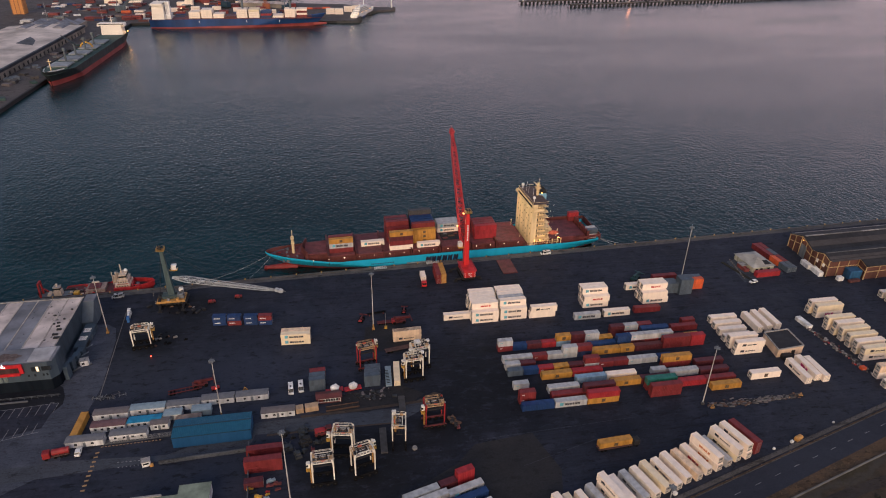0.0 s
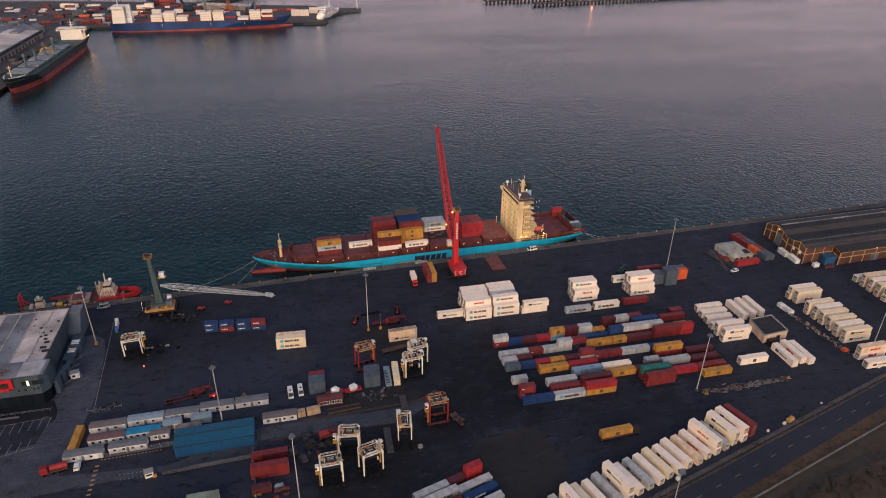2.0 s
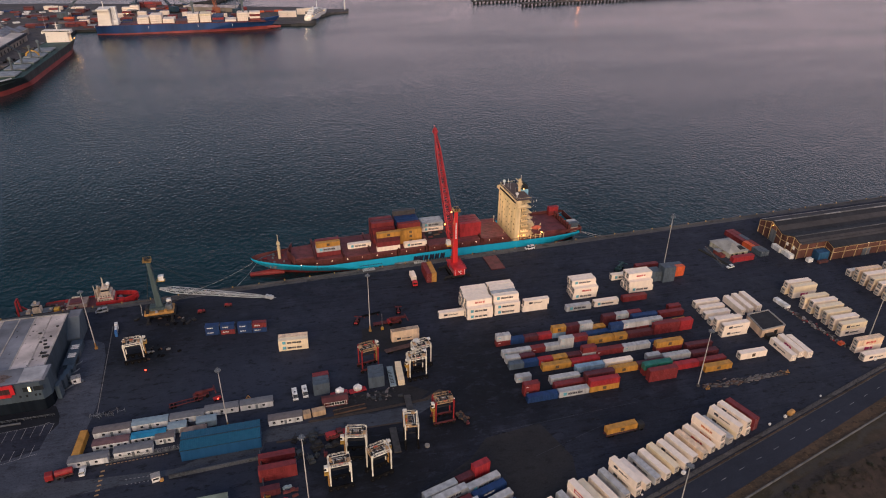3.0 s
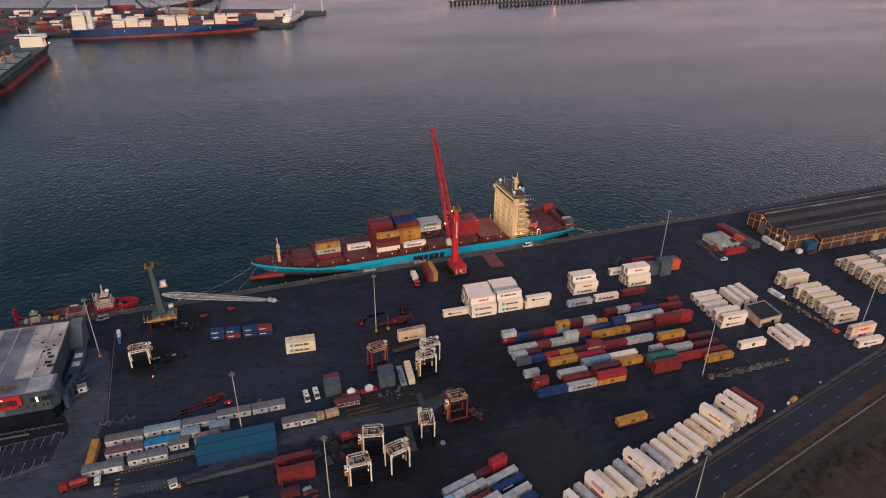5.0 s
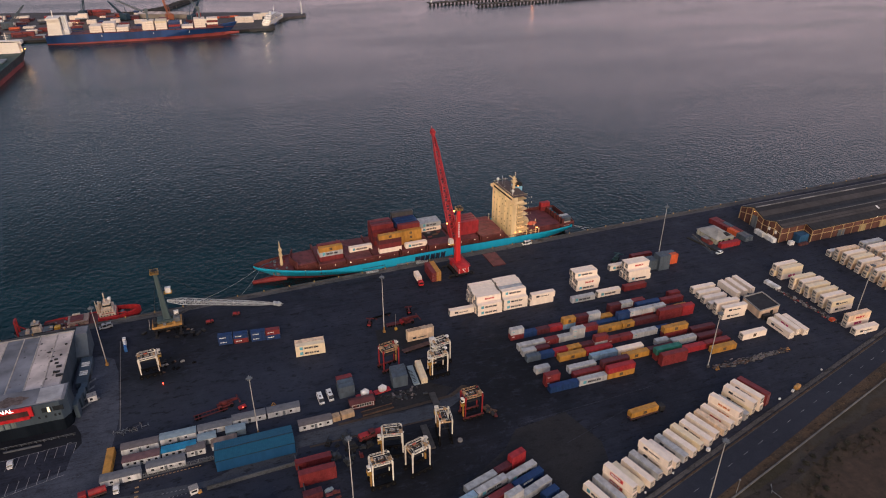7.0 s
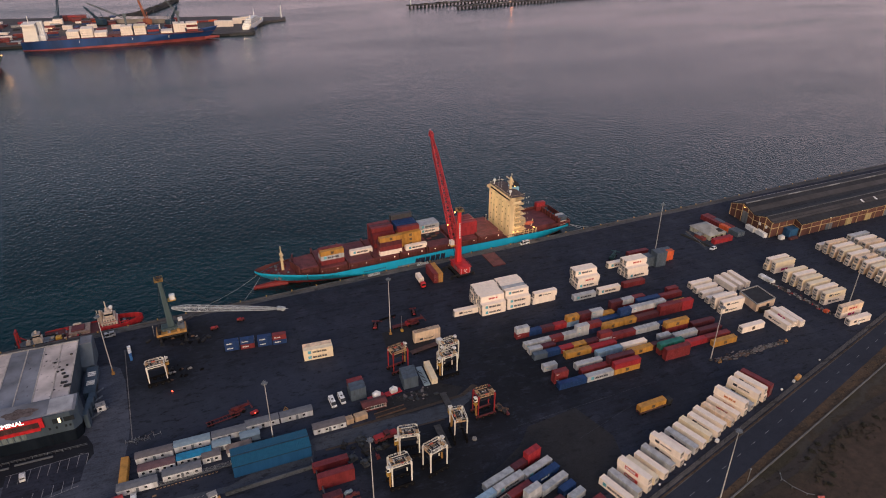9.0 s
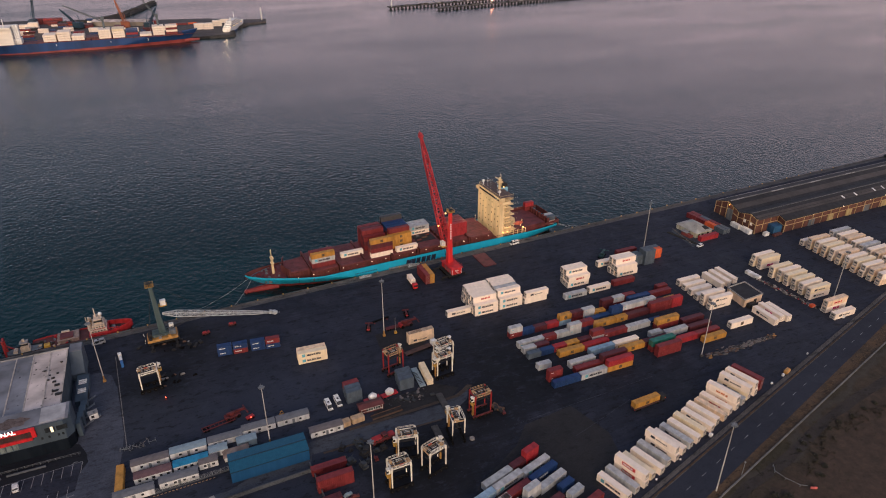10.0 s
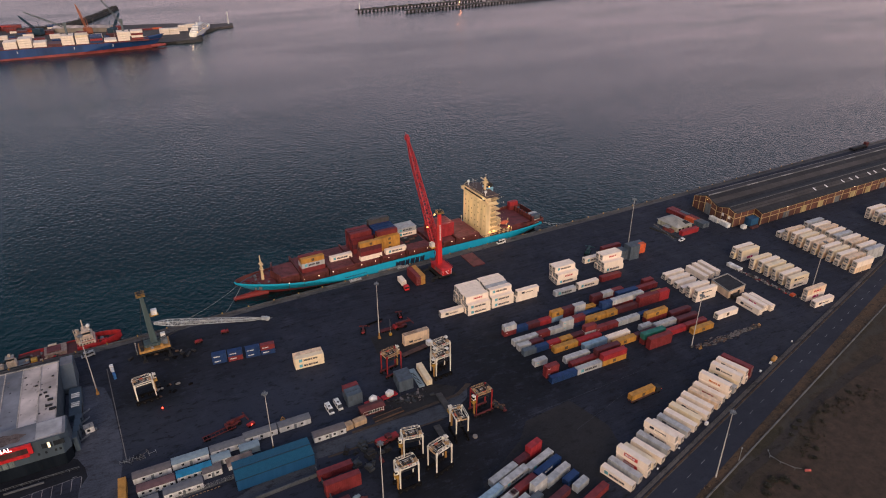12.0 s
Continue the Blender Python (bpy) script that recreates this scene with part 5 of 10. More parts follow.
def harbour_crane(x, y, yaw, tower_h, boom_foot, boom_tip, mats, label, lean=0.0, big=1.0, top=7.0, rail=None, chord=0.24, bw=1.0, hw=3.0):
    """Mobile harbour crane: wheeled chassis, turning house, tower and lattice boom; the boom points along local +x."""
    body, tower, boom, base = mats
    e = thing("harbour_crane", label, "crane", m=pose(x, y, 0, 0, 0, yaw))
    part("chassis", boxb(-6.5, 6.5, -3.2, 3.2, 1.0, 2.6, 0.15), base, e, "dark wheeled chassis")
    for sx in (-5.2, 5.2):
        for sy in (-1, 1):
            bm = bmesh.new()
            beam(bm, (sx, sy * 2.5, 1.6), (sx, sy * 6.6, 1.3), 0.9, 0.7)
            tube(bm, (sx, sy * 6.6, 0.25), (sx, sy * 6.6, 1.4), 0.28, 0.28, 8)
            box(bm, sx - 1.0, sx + 1.0, sy * 6.6 - 1.0, sy * 6.6 + 1.0, 0.0, 0.25)
            part("outrigger", bm, base, e)
    for i in range(7):
        for sy in (-2.7, 2.7):
            part("wheel", tubeb((-5.4 + i * 1.8, sy - 0.5, 0.75), (-5.4 + i * 1.8, sy + 0.5, 0.75), 0.75, 0.75, 12), M_RUBBER, e)
    part("slew_ring", tubeb((0, 0, 2.6), (0, 0, 3.4), 2.3, 2.3, 18), base, e)
    part("machine_house", boxb(-8.8 * big, 3.2, -hw, hw, 3.4, top, 0.25), body, e)
    bm = bmesh.new()
    for i in range(5):
        box(bm, -8.0 * big + i * 1.6, -7.2 * big + i * 1.6, -hw - 0.06, -hw, 3.9, top - 0.9)
        box(bm, -8.0 * big + i * 1.6, -7.2 * big + i * 1.6, hw, hw + 0.06, 3.9, top - 0.9)
    part("vent_panel", bm, M_GREYST, e)
    for sy in (-hw - 0.3, hw + 0.3):
        bm = bmesh.new()
        for i in range(11):
            beam(bm, (-8.6 * big + i * 1.15 * big, sy, top), (-8.6 * big + i * 1.15 * big, sy, top + 1.1), 0.06)
        beam(bm, (-8.7 * big, sy, top + 1.1), (2.9, sy, top + 1.1), 0.08)
        box(bm, -8.8 * big, 3.2, sy - 0.4, sy + 0.4, top - 0.15, top)
        part("walkway_rail", bm, rail or M_YEL, e, "railed walkway along the machine house")
    head = Vector((lean, 0, tower_h))
    bm = bmesh.new()
    loft(bm, [[(c.x + sx * w, sy * w2, c.z) for sx, sy in ((-1, -1), (1, -1), (1, 1), (-1, 1))] for c, w, w2 in
              ((Vector((0, 0, top - 0.1)), 1.5, 1.35), (Vector((lean * 0.4, 0, tower_h * 0.45)), 1.2, 1.15), (head, 0.75, 0.8))], True)
    bmesh.ops.bevel(bm, geom=bm.edges[:], offset=0.12, segments=1, affect="EDGES")
    part("tower", bm, tower, e)
    bm = bmesh.new()
    box(bm, lean - 2.0, lean + 1.6, -1.6, 1.6, tower_h, tower_h + 0.25)
    for sx in (-1.9, 1.5):
        for sy in (-1.5, 1.5):
            beam(bm, (lean + sx, sy, tower_h), (lean + sx, sy, tower_h + 1.4), 0.1)
    for zz in (0.8, 1.4):
        for sy in (-1.5, 1.5):
            beam(bm, (lean - 1.9, sy, tower_h + zz), (lean + 1.5, sy, tower_h + zz), 0.09)
        for sx in (-1.9, 1.5):
            beam(bm, (lean + sx, -1.5, tower_h + zz), (lean + sx, 1.5, tower_h + zz), 0.09)
    part("top_platform", bm, paint("platform_ochre", (0.30, 0.17, 0.04), 0.6, amount=0.3), e, "ochre top platform")
    bm = bmesh.new()
    for sy in (-0.55, 0.55):
        tube(bm, (lean - 0.5, sy - 0.2, tower_h + 0.9), (lean - 0.5, sy + 0.2, tower_h + 0.9), 0.8, 0.8, 14)
    part("sheave", bm, base, e)
    zc = min(boom_foot[2] + 3.0, tower_h - 6)
    cab = part("cab", boxb(1.4, 3.9, 1.5, 3.6, zc, zc + 2.5, 0.15), M_WHITE, e, "white operator cab")
    part("cab_window", boxb(3.3, 3.95, 1.55, 3.55, zc + 0.8, zc + 2.1), M_GLASS, cab)
    part("cab_floor", boxb(0.6, 4.2, 1.2, 3.9, zc - 0.2, zc), M_YEL, cab)
    bm = bmesh.new()
    lattice(bm, boom_foot, boom_tip, 2.6 * bw, 1.3 * bw, 26, chord, chord * 0.62, 2.3 * bw, 1.0 * bw)
    part("boom", bm, boom, e, "lattice boom")
    d = (Vector(boom_tip) - Vector(boom_foot)).normalized()
    tip = Vector(boom_tip)
    bm = bmesh.new()
    tube(bm, tip + Vector((0, -0.9, 0)), tip + Vector((0, 0.9, 0)), 0.95, 0.95, 12)
    tube(bm, tip - d * 1.8 + Vector((0, -0.9, 0.3)), tip - d * 1.8 + Vector((0, 0.9, 0.3)), 0.8, 0.8, 12)
    beam(bm, tip - d * 2.5, tip + d * 1.2, 1.1, 1.4)
    beam(bm, tip + Vector((0, -1.5, 0.2)) - d, tip + Vector((0, 1.5, 0.2)) - d, 0.5, 0.9)
    tube(bm, tip + d * 1.0, tip + d * 2.6, 0.14, 0.08, 6)
    part("boom_head", bm, boom, e)
    bm = bmesh.new()
    mid = Vector(boom_foot).lerp(Vector(boom_tip), 0.30)
    for sy in (-0.7, 0.7):
        tube(bm, (lean - 0.5, sy, tower_h + 1.6), tip + Vector((0, sy, 0.7)), 0.025, 0.025, 4)
        tube(bm, (1.6, sy, top), mid + Vector((0, sy, -0.9)), 0.16, 0.12, 8)
    part("stay_cable", bm, base, e)
    return e


M_CG = paint("crane_grey_green", (0.055, 0.09, 0.098), 0.5, amount=0.2, scale=0.6)
M_BOOMW = paint("boom_pale_grey", (0.47, 0.50, 0.52), 0.5, amount=0.15)
M_TUGG = paint("gear_grey", (0.22, 0.21, 0.20), 0.6, amount=0.4)
M_BODYO = paint("crane_body_ochre", (0.50, 0.26, 0.07), 0.5, amount=0.3)
red_crane = harbour_crane(65.0, 285.6, 93.6, 36.5, (1.6, 0, 13.0), (33.0, 0.6, 68.0), (M_CRANER, M_CRANER, M_CRANED, M_DARK),
                          "red mobile harbour crane with raised lattice boom on the quay", lean=-0.8, rail=M_CRANED, chord=0.42, bw=1.5)
bm = bmesh.new()
for i in range(9):
    box(bm, -1.66 + 0.02 * i, -1.40 + 0.02 * i, -0.35, 0.35, 21 + i * 1.35, 22 + i * 1.35)
part("tower_lettering_blocks", bm, M_LOGO_W, red_crane, "white lettering blocks on the tower")
bm = bmesh.new()
for sy in (-2.7, 2.4):
    for i in range(6):
        box(bm, -8.87, -8.8, sy, sy + 0.3, 3.7 + i * 0.52, 4.0 + i * 0.52)
for a, b in ((-0.9, 5.9), (-0.2, 5.1), (-0.9, 4.3), (0.3, 5.9)):
    box(bm, -8.87, -8.8, a, a + 0.7, b - 0.3, b + 0.15)
part("rear_marking", bm, M_LOGO_W, red_crane, "white marking blocks on the counterweight")
for (xx, yy, zz) in ((1.0, 1.8, 35.2), (6.5, 3.2, 26.0)):
    bm = bmesh.new()
    bmesh.ops.create_icosphere(bm, subdivisions=1, radius=0.45, matrix=Matrix.Translation((xx, yy, zz)))
    part("floodlight", bm, M_GLOWW, red_crane, "lit sodium floodlight")
lamp_light(58.0, 290.5, 28.0, 900)
lamp_light(64.0, 289.0, 39.2, 700)
grey_crane = harbour_crane(-79.2, 279.6, 1.5, 29.0, (1.6, 0, 14.2), (50.0, 0.4, 1.5), (M_CG, M_CG, M_BOOMW, M_DARK),
                           "grey-green mobile harbour crane with pale lattice boom lowered", lean=-0.9, big=0.5, top=5.4, rail=M_CG, hw=1.7)
part("ochre_deck", boxb(-6.8, 6.0, -3.9, 3.9, 2.5, 3.6, 0.2), M_BODYO, grey_crane, "ochre machinery deck")
part("winch_box", boxb(2.6, 5.4, -2.4, 0.6, 3.7, 6.0, 0.12), M_GREYST, grey_crane)
part("winch_box", boxb(3.0, 5.0, 0.9, 2.6, 3.6, 7.4, 0.12), M_WHITE, grey_crane, "pale machinery box")
part("winch_drum", tubeb((-5.4, -1.6, 4.6), (-5.4, 1.6, 4.6), 1.0, 1.0, 14), M_DARK, grey_crane)
for sx in (-6.0, -2.0, 2.0):
    part("deck_gear", boxb(sx, sx + 1.3, -3.6, -2.2, 3.6, 4.5, 0.08), (M_DARK, M_TUGG, M_BODYO)[int(sx) % 3], grey_crane)
for sy in (-1, 1):
    bm = bmesh.new()
    tube(bm, (-1.0, sy * 0.6, 29.4), (-5.4, sy * 0.8, 4.8), 0.06, 0.06, 5)
    tube(bm, (-0.6, sy * 0.5, 29.8), (24, sy * 0.6, 9.2), 0.05, 0.05, 5)
    part("hoist_rope", bm, M_DARK, grey_crane)
for (xa, ya, w, d) in ((-66.8, 268.4, 3.0, 1.1), (-69.4, 271.0, 1.6, 1.6), (-64.4, 270.6, 1.4, 2.2), (-90.2, 276.6, 2.4, 1.2)):
    solid("crane_gear", boxb(0, w, 0, d, 0, 0.8, 0.08), M_DARK, "dark crane gear lying on the quay", "crane gear", "gear beside the crane", pose(xa, ya, 0, 0, 0, 20 * w))

bm = bmesh.new()
for i in range(7):
    bmesh.ops.create_icosphere(bm, subdivisions=1, radius=0.085, matrix=Matrix.Translation((-7.6, -3.0 + i * 0.15, 2.6 + i * 0.85)))
part("marker_lamp", bm, M_GLOWC, grey_crane, "column of small lit white lamps")


# ---- straddle carriers ----
M_MACHR = paint("machine_red", (0.30, 0.017, 0.020), 0.5, amount=0.25, scale=0.6)
M_LEGW = paint("carrier_white", (0.86, 0.77, 0.66), 0.5, amount=0.2, wear=(0.3, 0.16, 0.08))
M_TAN = paint("carrier_tan", (0.46, 0.30, 0.16), 0.6, amount=0.4)
M_MACHD = paint("machine_dark_red", (0.095, 0.011, 0.013), 0.55, amount=0.3, scale=0.6)
M_MACHT = paint("machine_dark_teal", (0.012, 0.055, 0.060), 0.55, amount=0.2)

def straddle(x, y, yaw, col, h=10.7, foot=2.3, box_end=False):
    """Straddle carrier: wheeled side beams, four legs with rounded shoulders, top frame full of hoist gear, cab on one end with the ladder under it."""
    leg, lab = (M_LEGW, "white and ochre") if col == "w" else (M_MACHR, "red and ochre")
    e = thing("straddle_carrier", f"{lab} straddle carrier with tall legs parked on the yard", "straddle carrier", "straddle carriers", pose(x, y, 0, 0, 0, yaw))
    rail = M_LEGW if col == "w" else M_TAN
    low = M_RUBBER if col == "w" else M_MACHD
    gear = M_LEGW if col == "w" else M_TAN
    for sy in (-1, 1):
        part("wheel_beam", boxb(-4.3, 4.3, sy * 2.3 - 0.3, sy * 2.3 + 0.3, 1.0, 1.75, 0.08), low, e, "dark greasy lower beam")
        for sx in (-3.6, -1.3, 1.3, 3.6):
            w = part("wheel", tubeb((sx, sy * 2.3 - 0.3, 0.75), (sx, sy * 2.3 + 0.3, 0.75), 0.75, 0.75, 14), M_RUBBER, e)
            part("hub", tubeb((sx, sy * 2.3 - 0.33, 0.75), (sx, sy * 2.3 + 0.33, 0.75), 0.25, 0.25, 8), M_DARK, w)
        for sx in (-1, 1):
            bm = bmesh.new()
            loft(bm, [[(sx * (3.45 + dx) + px * w, sy * 2.3 + py * w2, z) for px, py in ((-1, -1), (1, -1), (1, 1), (-1, 1))] for z, w, w2, dx in
                      ((foot, 0.21, 0.20, 0), (h - 1.6, 0.26, 0.23, 0), (h - 0.6, 0.34, 0.27, -0.05), (h + 0.15, 0.36, 0.28, -0.12), (h + 0.65, 0.26, 0.24, -0.18))], True)
            bmesh.ops.bevel(bm, geom=bm.edges[:], offset=0.06, segments=1, affect="EDGES")
            part("leg", bm, leg, e)
            bm = bmesh.new()
            loft(bm, [[(sx * 3.45 + px * w, sy * 2.3 + py * w2, z) for px, py in ((-1, -1), (1, -1), (1, 1), (-1, 1))] for z, w, w2 in ((1.5, 0.42, 0.26), (2.0, 0.24, 0.22), (foot, 0.21, 0.20))], True)
            part("leg_foot", bm, low, e, "dark greasy foot of the leg")
        part("top_beam", boxb(-3.1, 3.1, sy * 2.3 - 0.13, sy * 2.3 + 0.13, h - 0.42, h - 0.08, 0.04), rail, e)
        part("inner_beam", boxb(-3.3, 3.3, sy * 1.15 - 0.14, sy * 1.15 + 0.14, h - 0.3, h - 0.02), rail if sy > 0 else M_TAN, e)
        bm = bmesh.new()
        for i in range(6):
            beam(bm, (-3.0 + i * 1.2, sy * 2.5, h - 0.1), (-3.0 + i * 1.2, sy * 2.5, h + 0.95), 0.06)
        for zz in (0.5, 0.95):
            beam(bm, (-3.0, sy * 2.5, h + zz), (3.0, sy * 2.5, h + zz), 0.09)
        part("hand_rail", bm, rail, e)
    for sx in (-3.45, 3.45):
        part("cross_beam", boxb(sx - 0.22, sx + 0.22, -2.05, 2.05, h - 0.5, h - 0.02, 0.05), M_TAN if sx > 0 else leg, e)
        part("end_rail", boxb(sx - 0.03, sx + 0.03, -2.05, 2.05, h + 0.85, h + 0.92), rail, e)
    for sx in (-1.9, 0.1, 2.1):
        part("hoist_cross_beam", boxb(sx - 0.12, sx + 0.12, -1.0, 1.0, h - 0.28, h + 0.02), gear if sx != 0.1 else M_RBRN_D, e)
    part("winch_cover", boxb(-0.3, 1.1, -1.9, -1.35, h - 0.04, h + 0.34, 0.06), M_ORANGE, e, "orange winch cover")
    for sx in (-1.2, 1.4):
        part("hoist_drum", tubeb((sx, -0.85, h + 0.12), (sx, 0.85, h + 0.12), 0.27, 0.27, 12), M_DARK, e, "dark wire-rope drum")
    part("engine_box", boxb(2.4, 3.6, -1.7, -0.1, h + 0.02, h + 0.75, 0.08), M_TAN, e, "tan engine housing")
    part("oil_tank", boxb(2.6, 3.5, 0.3, 1.6, h + 0.02, h + 0.5, 0.08), M_DARK, e)
    part("exhaust_pipe", tubeb((2.2, 1.4, h), (2.2, 1.4, h + 1.5), 0.12, 0.1, 8), M_DARK, e)
    part("electric_box", boxb(-3.1, -2.3, 0.2, 1.5, h, h + 0.85, 0.06), M_TAN, e)
    for i in range(4):
        bm = bmesh.new()
        yy = -0.75 + i * 0.5
        beam(bm, (-3.2, yy, h + 0.08), (3.2, yy + 0.15, h + 0.08 + 0.06 * (i % 2)), 0.1)
        part("pipe", bm, (M_GREYST, M_TAN, M_WHITE, M_DARK)[i], e)
    if box_end:
        part("radio_box", boxb(3.5, 4.7, 1.0, 2.3, h + 0.05, h + 1.0, 0.1), M_WHITE, e, "white box on the frame corner")
    cab = part("cab", boxb(-5.2, -3.95, -2.6, -1.1, h - 1.4, h + 0.45, 0.12), M_LEGW, e, "white driver's cab")
    part("cab_window", boxb(-5.25, -4.5, -2.64, -1.06, h - 0.75, h + 0.1), M_GLASS, cab)
    part("cab_lamp", boxb(-4.4, -4.0, -2.7, -2.5, h + 0.45, h + 0.65), M_WHITE, cab)
    part("cage_floor", boxb(-5.25, -3.9, -2.65, -1.05, h - 2.9, h - 2.8), M_YEL, cab, "yellow access platform under the cab")
    for sx in (-5.2, -3.95):
        for sy in (-2.6, -1.1):
            part("cage_post", boxb(sx - 0.05, sx + 0.05, sy - 0.05, sy + 0.05, h - 2.8, h - 1.4), M_YEL, cab)
    for zz in (h - 2.4, h - 2.0):
        part("cage_rail", boxb(-5.2, -3.95, -2.66, -2.56, zz, zz + 0.08), M_YEL, cab)
    bm = bmesh.new()
    for sy in (-1.75, -1.15):
        beam(bm, (-4.15, sy, 1.75), (-4.15, sy, h - 2.9), 0.16)
    z = 2.1
    while z < h - 3.0:
        beam(bm, (-4.15, -1.75, z), (-4.15, -1.15, z), 0.07)
        z += 0.45
    part("ladder", bm, M_OCHD, e, "ochre access ladder under the cab")
    part("ladder_trunk", boxb(-4.05, -3.75, -1.8, -1.1, 1.75, h - 2.9, 0.05), M_OCHD, e, "dirty ochre cable trunk")
    bm = bmesh.new()
    for sx in (-2.4, 2.4):
        for sy in (-0.9, 0.9):
            tube(bm, (sx, sy, 7.3), (sx, sy, h - 0.3), 0.04, 0.04, 5)
    box(bm, -3.0, 3.0, -0.3, 0.3, 6.9, 7.3)
    for sx in (-2.9, 2.9):
        box(bm, sx - 0.15, sx + 0.15, -1.15, 1.15, 6.85, 7.15)
    part("spreader", bm, M_DARK, e, "dark container spreader")
    part("work_lamp", boxb(3.7, 3.95, -1.6, -1.2, h + 0.1, h + 0.4), M_WHITE, e)
    return e


M_OCHD = paint("dirty_ochre", (0.36, 0.19, 0.05), 0.6, amount=0.5, wear=(0.08, 0.05, 0.03))
for a in ((-9.7, 158.6, 2, "w"), (-2.6, 170.2, -10, "w"), (3.6, 160.2, 195, "w"), (17.2, 171.8, -97, "w", 10.7, 4.4), (31.0, 179.6, 3, "r"), (27.0, 207.0, 5, "w", 10.7, 2.3, True),
          (30.6, 214.2, 10, "w", 10.7, 2.3, True), (8.9, 217.4, 191, "r"), (-85.6, 246.0, 186, "w", 9.4)):
    straddle(*a)
# wrecked undercarriage beside the red carrier
random.seed(29)
for i in range(7):
    s0 = random.uniform(0.5, 1.1)
    bm = bmesh.new()
    box(bm, -1.2 * s0, 1.2 * s0, -0.5 * s0, 0.5 * s0, 0.3 * s0, 1.0 * s0)
    tube(bm, (-0.7 * s0, -0.8 * s0, 0.6 * s0), (-0.7 * s0, 0.8 * s0, 0.6 * s0), 0.6 * s0, 0.6 * s0, 10)
    tube(bm, (0.8 * s0, -0.8 * s0, 0.6 * s0), (0.8 * s0, 0.8 * s0, 0.6 * s0), 0.6 * s0, 0.6 * s0, 10)
    solid("wheel_set", bm, random.choice((M_MACHD, M_RBRN_D, M_DARK)), "rusty wheel set lying beside the red carrier", "machine part", "loose wheel sets",
          pose(random.uniform(36.0, 40.5), random.uniform(175.5, 181.0), 0, 0, 0, random.uniform(0, 180)))


# ---- site cabins ----
def cabin(x, y, L, roof, wall, W=3.2, H=2.8, yaw=0.0, win=4, label="white site cabin with grey roof and small windows"):
    e = thing("site_cabin", label, "site cabin", "row of site cabins", pose(x, y, 0, 0, 0, yaw))
    part("wall", boxb(0.05, L - 0.05, 0.05, W - 0.05, 0.15, H - 0.12, 0.03), wall, e)
    bm = bmesh.new()
    wedge(bm, [(-0.1, H - 0.12), (W + 0.1, H - 0.12), (W + 0.1, H), (W / 2, H + 0.22), (-0.1, H)], -0.1, L + 0.1)
    part("roof", bm, roof, e)
    bm = bmesh.new()
    for i in range(int(L / 2.4) + 1):
        box(bm, i * 2.4 + 0.1, i * 2.4 + 0.4, 0.3, W - 0.3, 0, 0.15)
    part("footing", bm, M_DARK, e)
    for i in range(win):
        xa = L * (i + 0.55) / (win + 0.3)
        f = part("window", boxb(xa, xa + 0.9, 0.0, 0.06, 1.1, 1.95), M_GLASS, e)
        part("window_sill", boxb(xa - 0.05, xa + 0.95, -0.06, 0.05, 1.02, 1.1), M_WHITE, f)
    part("door", boxb(L * 0.5 - 0.45, L * 0.5 + 0.45, 0.01, 0.07, 0.15, 2.2), M_GREYST, e)
    return e


M_RGREY = paint("cabin_roof_grey", (0.15, 0.155, 0.17), 0.7, amount=0.12, scale=1.2, dirt=0.12, vary=0.1)
M_RBRN = paint("cabin_roof_brown", (0.15, 0.13, 0.13), 0.7, amount=0.12, scale=1.2, dirt=0.12, vary=0.1)
M_RMAR = paint("cabin_roof_maroon", (0.15, 0.08, 0.085), 0.7, amount=0.12, scale=1.2, dirt=0.12, vary=0.1)
M_RBLU = paint("cabin_roof_blue", (0.012, 0.23, 0.42), 0.5, amount=0.15, scale=0.6)
M_RPBL = paint("cabin_roof_pale_blue", (0.24, 0.32, 0.37), 0.6, amount=0.12, scale=1.2, dirt=0.12, vary=0.1)
M_WALLG = paint("cabin_wall_pale", (0.62, 0.63, 0.65), 0.6, amount=0.2)
for x, y, L, roof, wall, win, lb in (
        (-93.4, 199.6, 12.4, M_RBRN, M_WALLG, 2, "white site cabin with brown-grey roof"), (-80.6, 200.4, 12.4, M_RPBL, M_WALLG, 2, "white site cabin with pale blue roof"),
        (-67.6, 200.6, 12.0, M_RGREY, M_WALLG, 3, "white site cabin with grey roof"), (-92.4, 193.0, 12.0, M_RMAR, M_WALLG, 5, "white site cabin with maroon roof"),
        (-79.8, 193.4, 11.6, M_RBLU, M_WALLG, 5, "white site cabin with bright blue roof"), (-84.6, 187.6, 12.6, M_RGREY, M_WALLG, 4, "white site cabin with grey roof and four windows"),
        (-98.8, 186.4, 12.6, M_RGREY, M_WALLG, 2, "white site cabin with grey roof"), (-71.6, 191.2, 6.4, M_RBRN, M_WALLG, 2, "small white site cabin with brown roof"),
        (-67.8, 195.6, 6.4, M_RPBL, M_WALLG, 2, "small pale blue site cabin"), (-55.4, 202.0, 12.2, M_RGREY, M_WALLG, 3, "white site cabin with grey roof"),
        (-42.6, 202.0, 12.2, M_RGREY, M_WALLG, 2, "white site cabin with grey roof"), (-32.4, 191.0, 12.4, M_RBRN, M_WALLG, 4, "white site cabin with brown-grey roof"),
        (-58.0, 196.4, 7.0, M_RPBL, M_RPBL, 1, "small pale blue site cabin")):
    cabin(x, y + 0.7, L, roof, wall, W=3.5, win=win, label=lb + " on the yard")

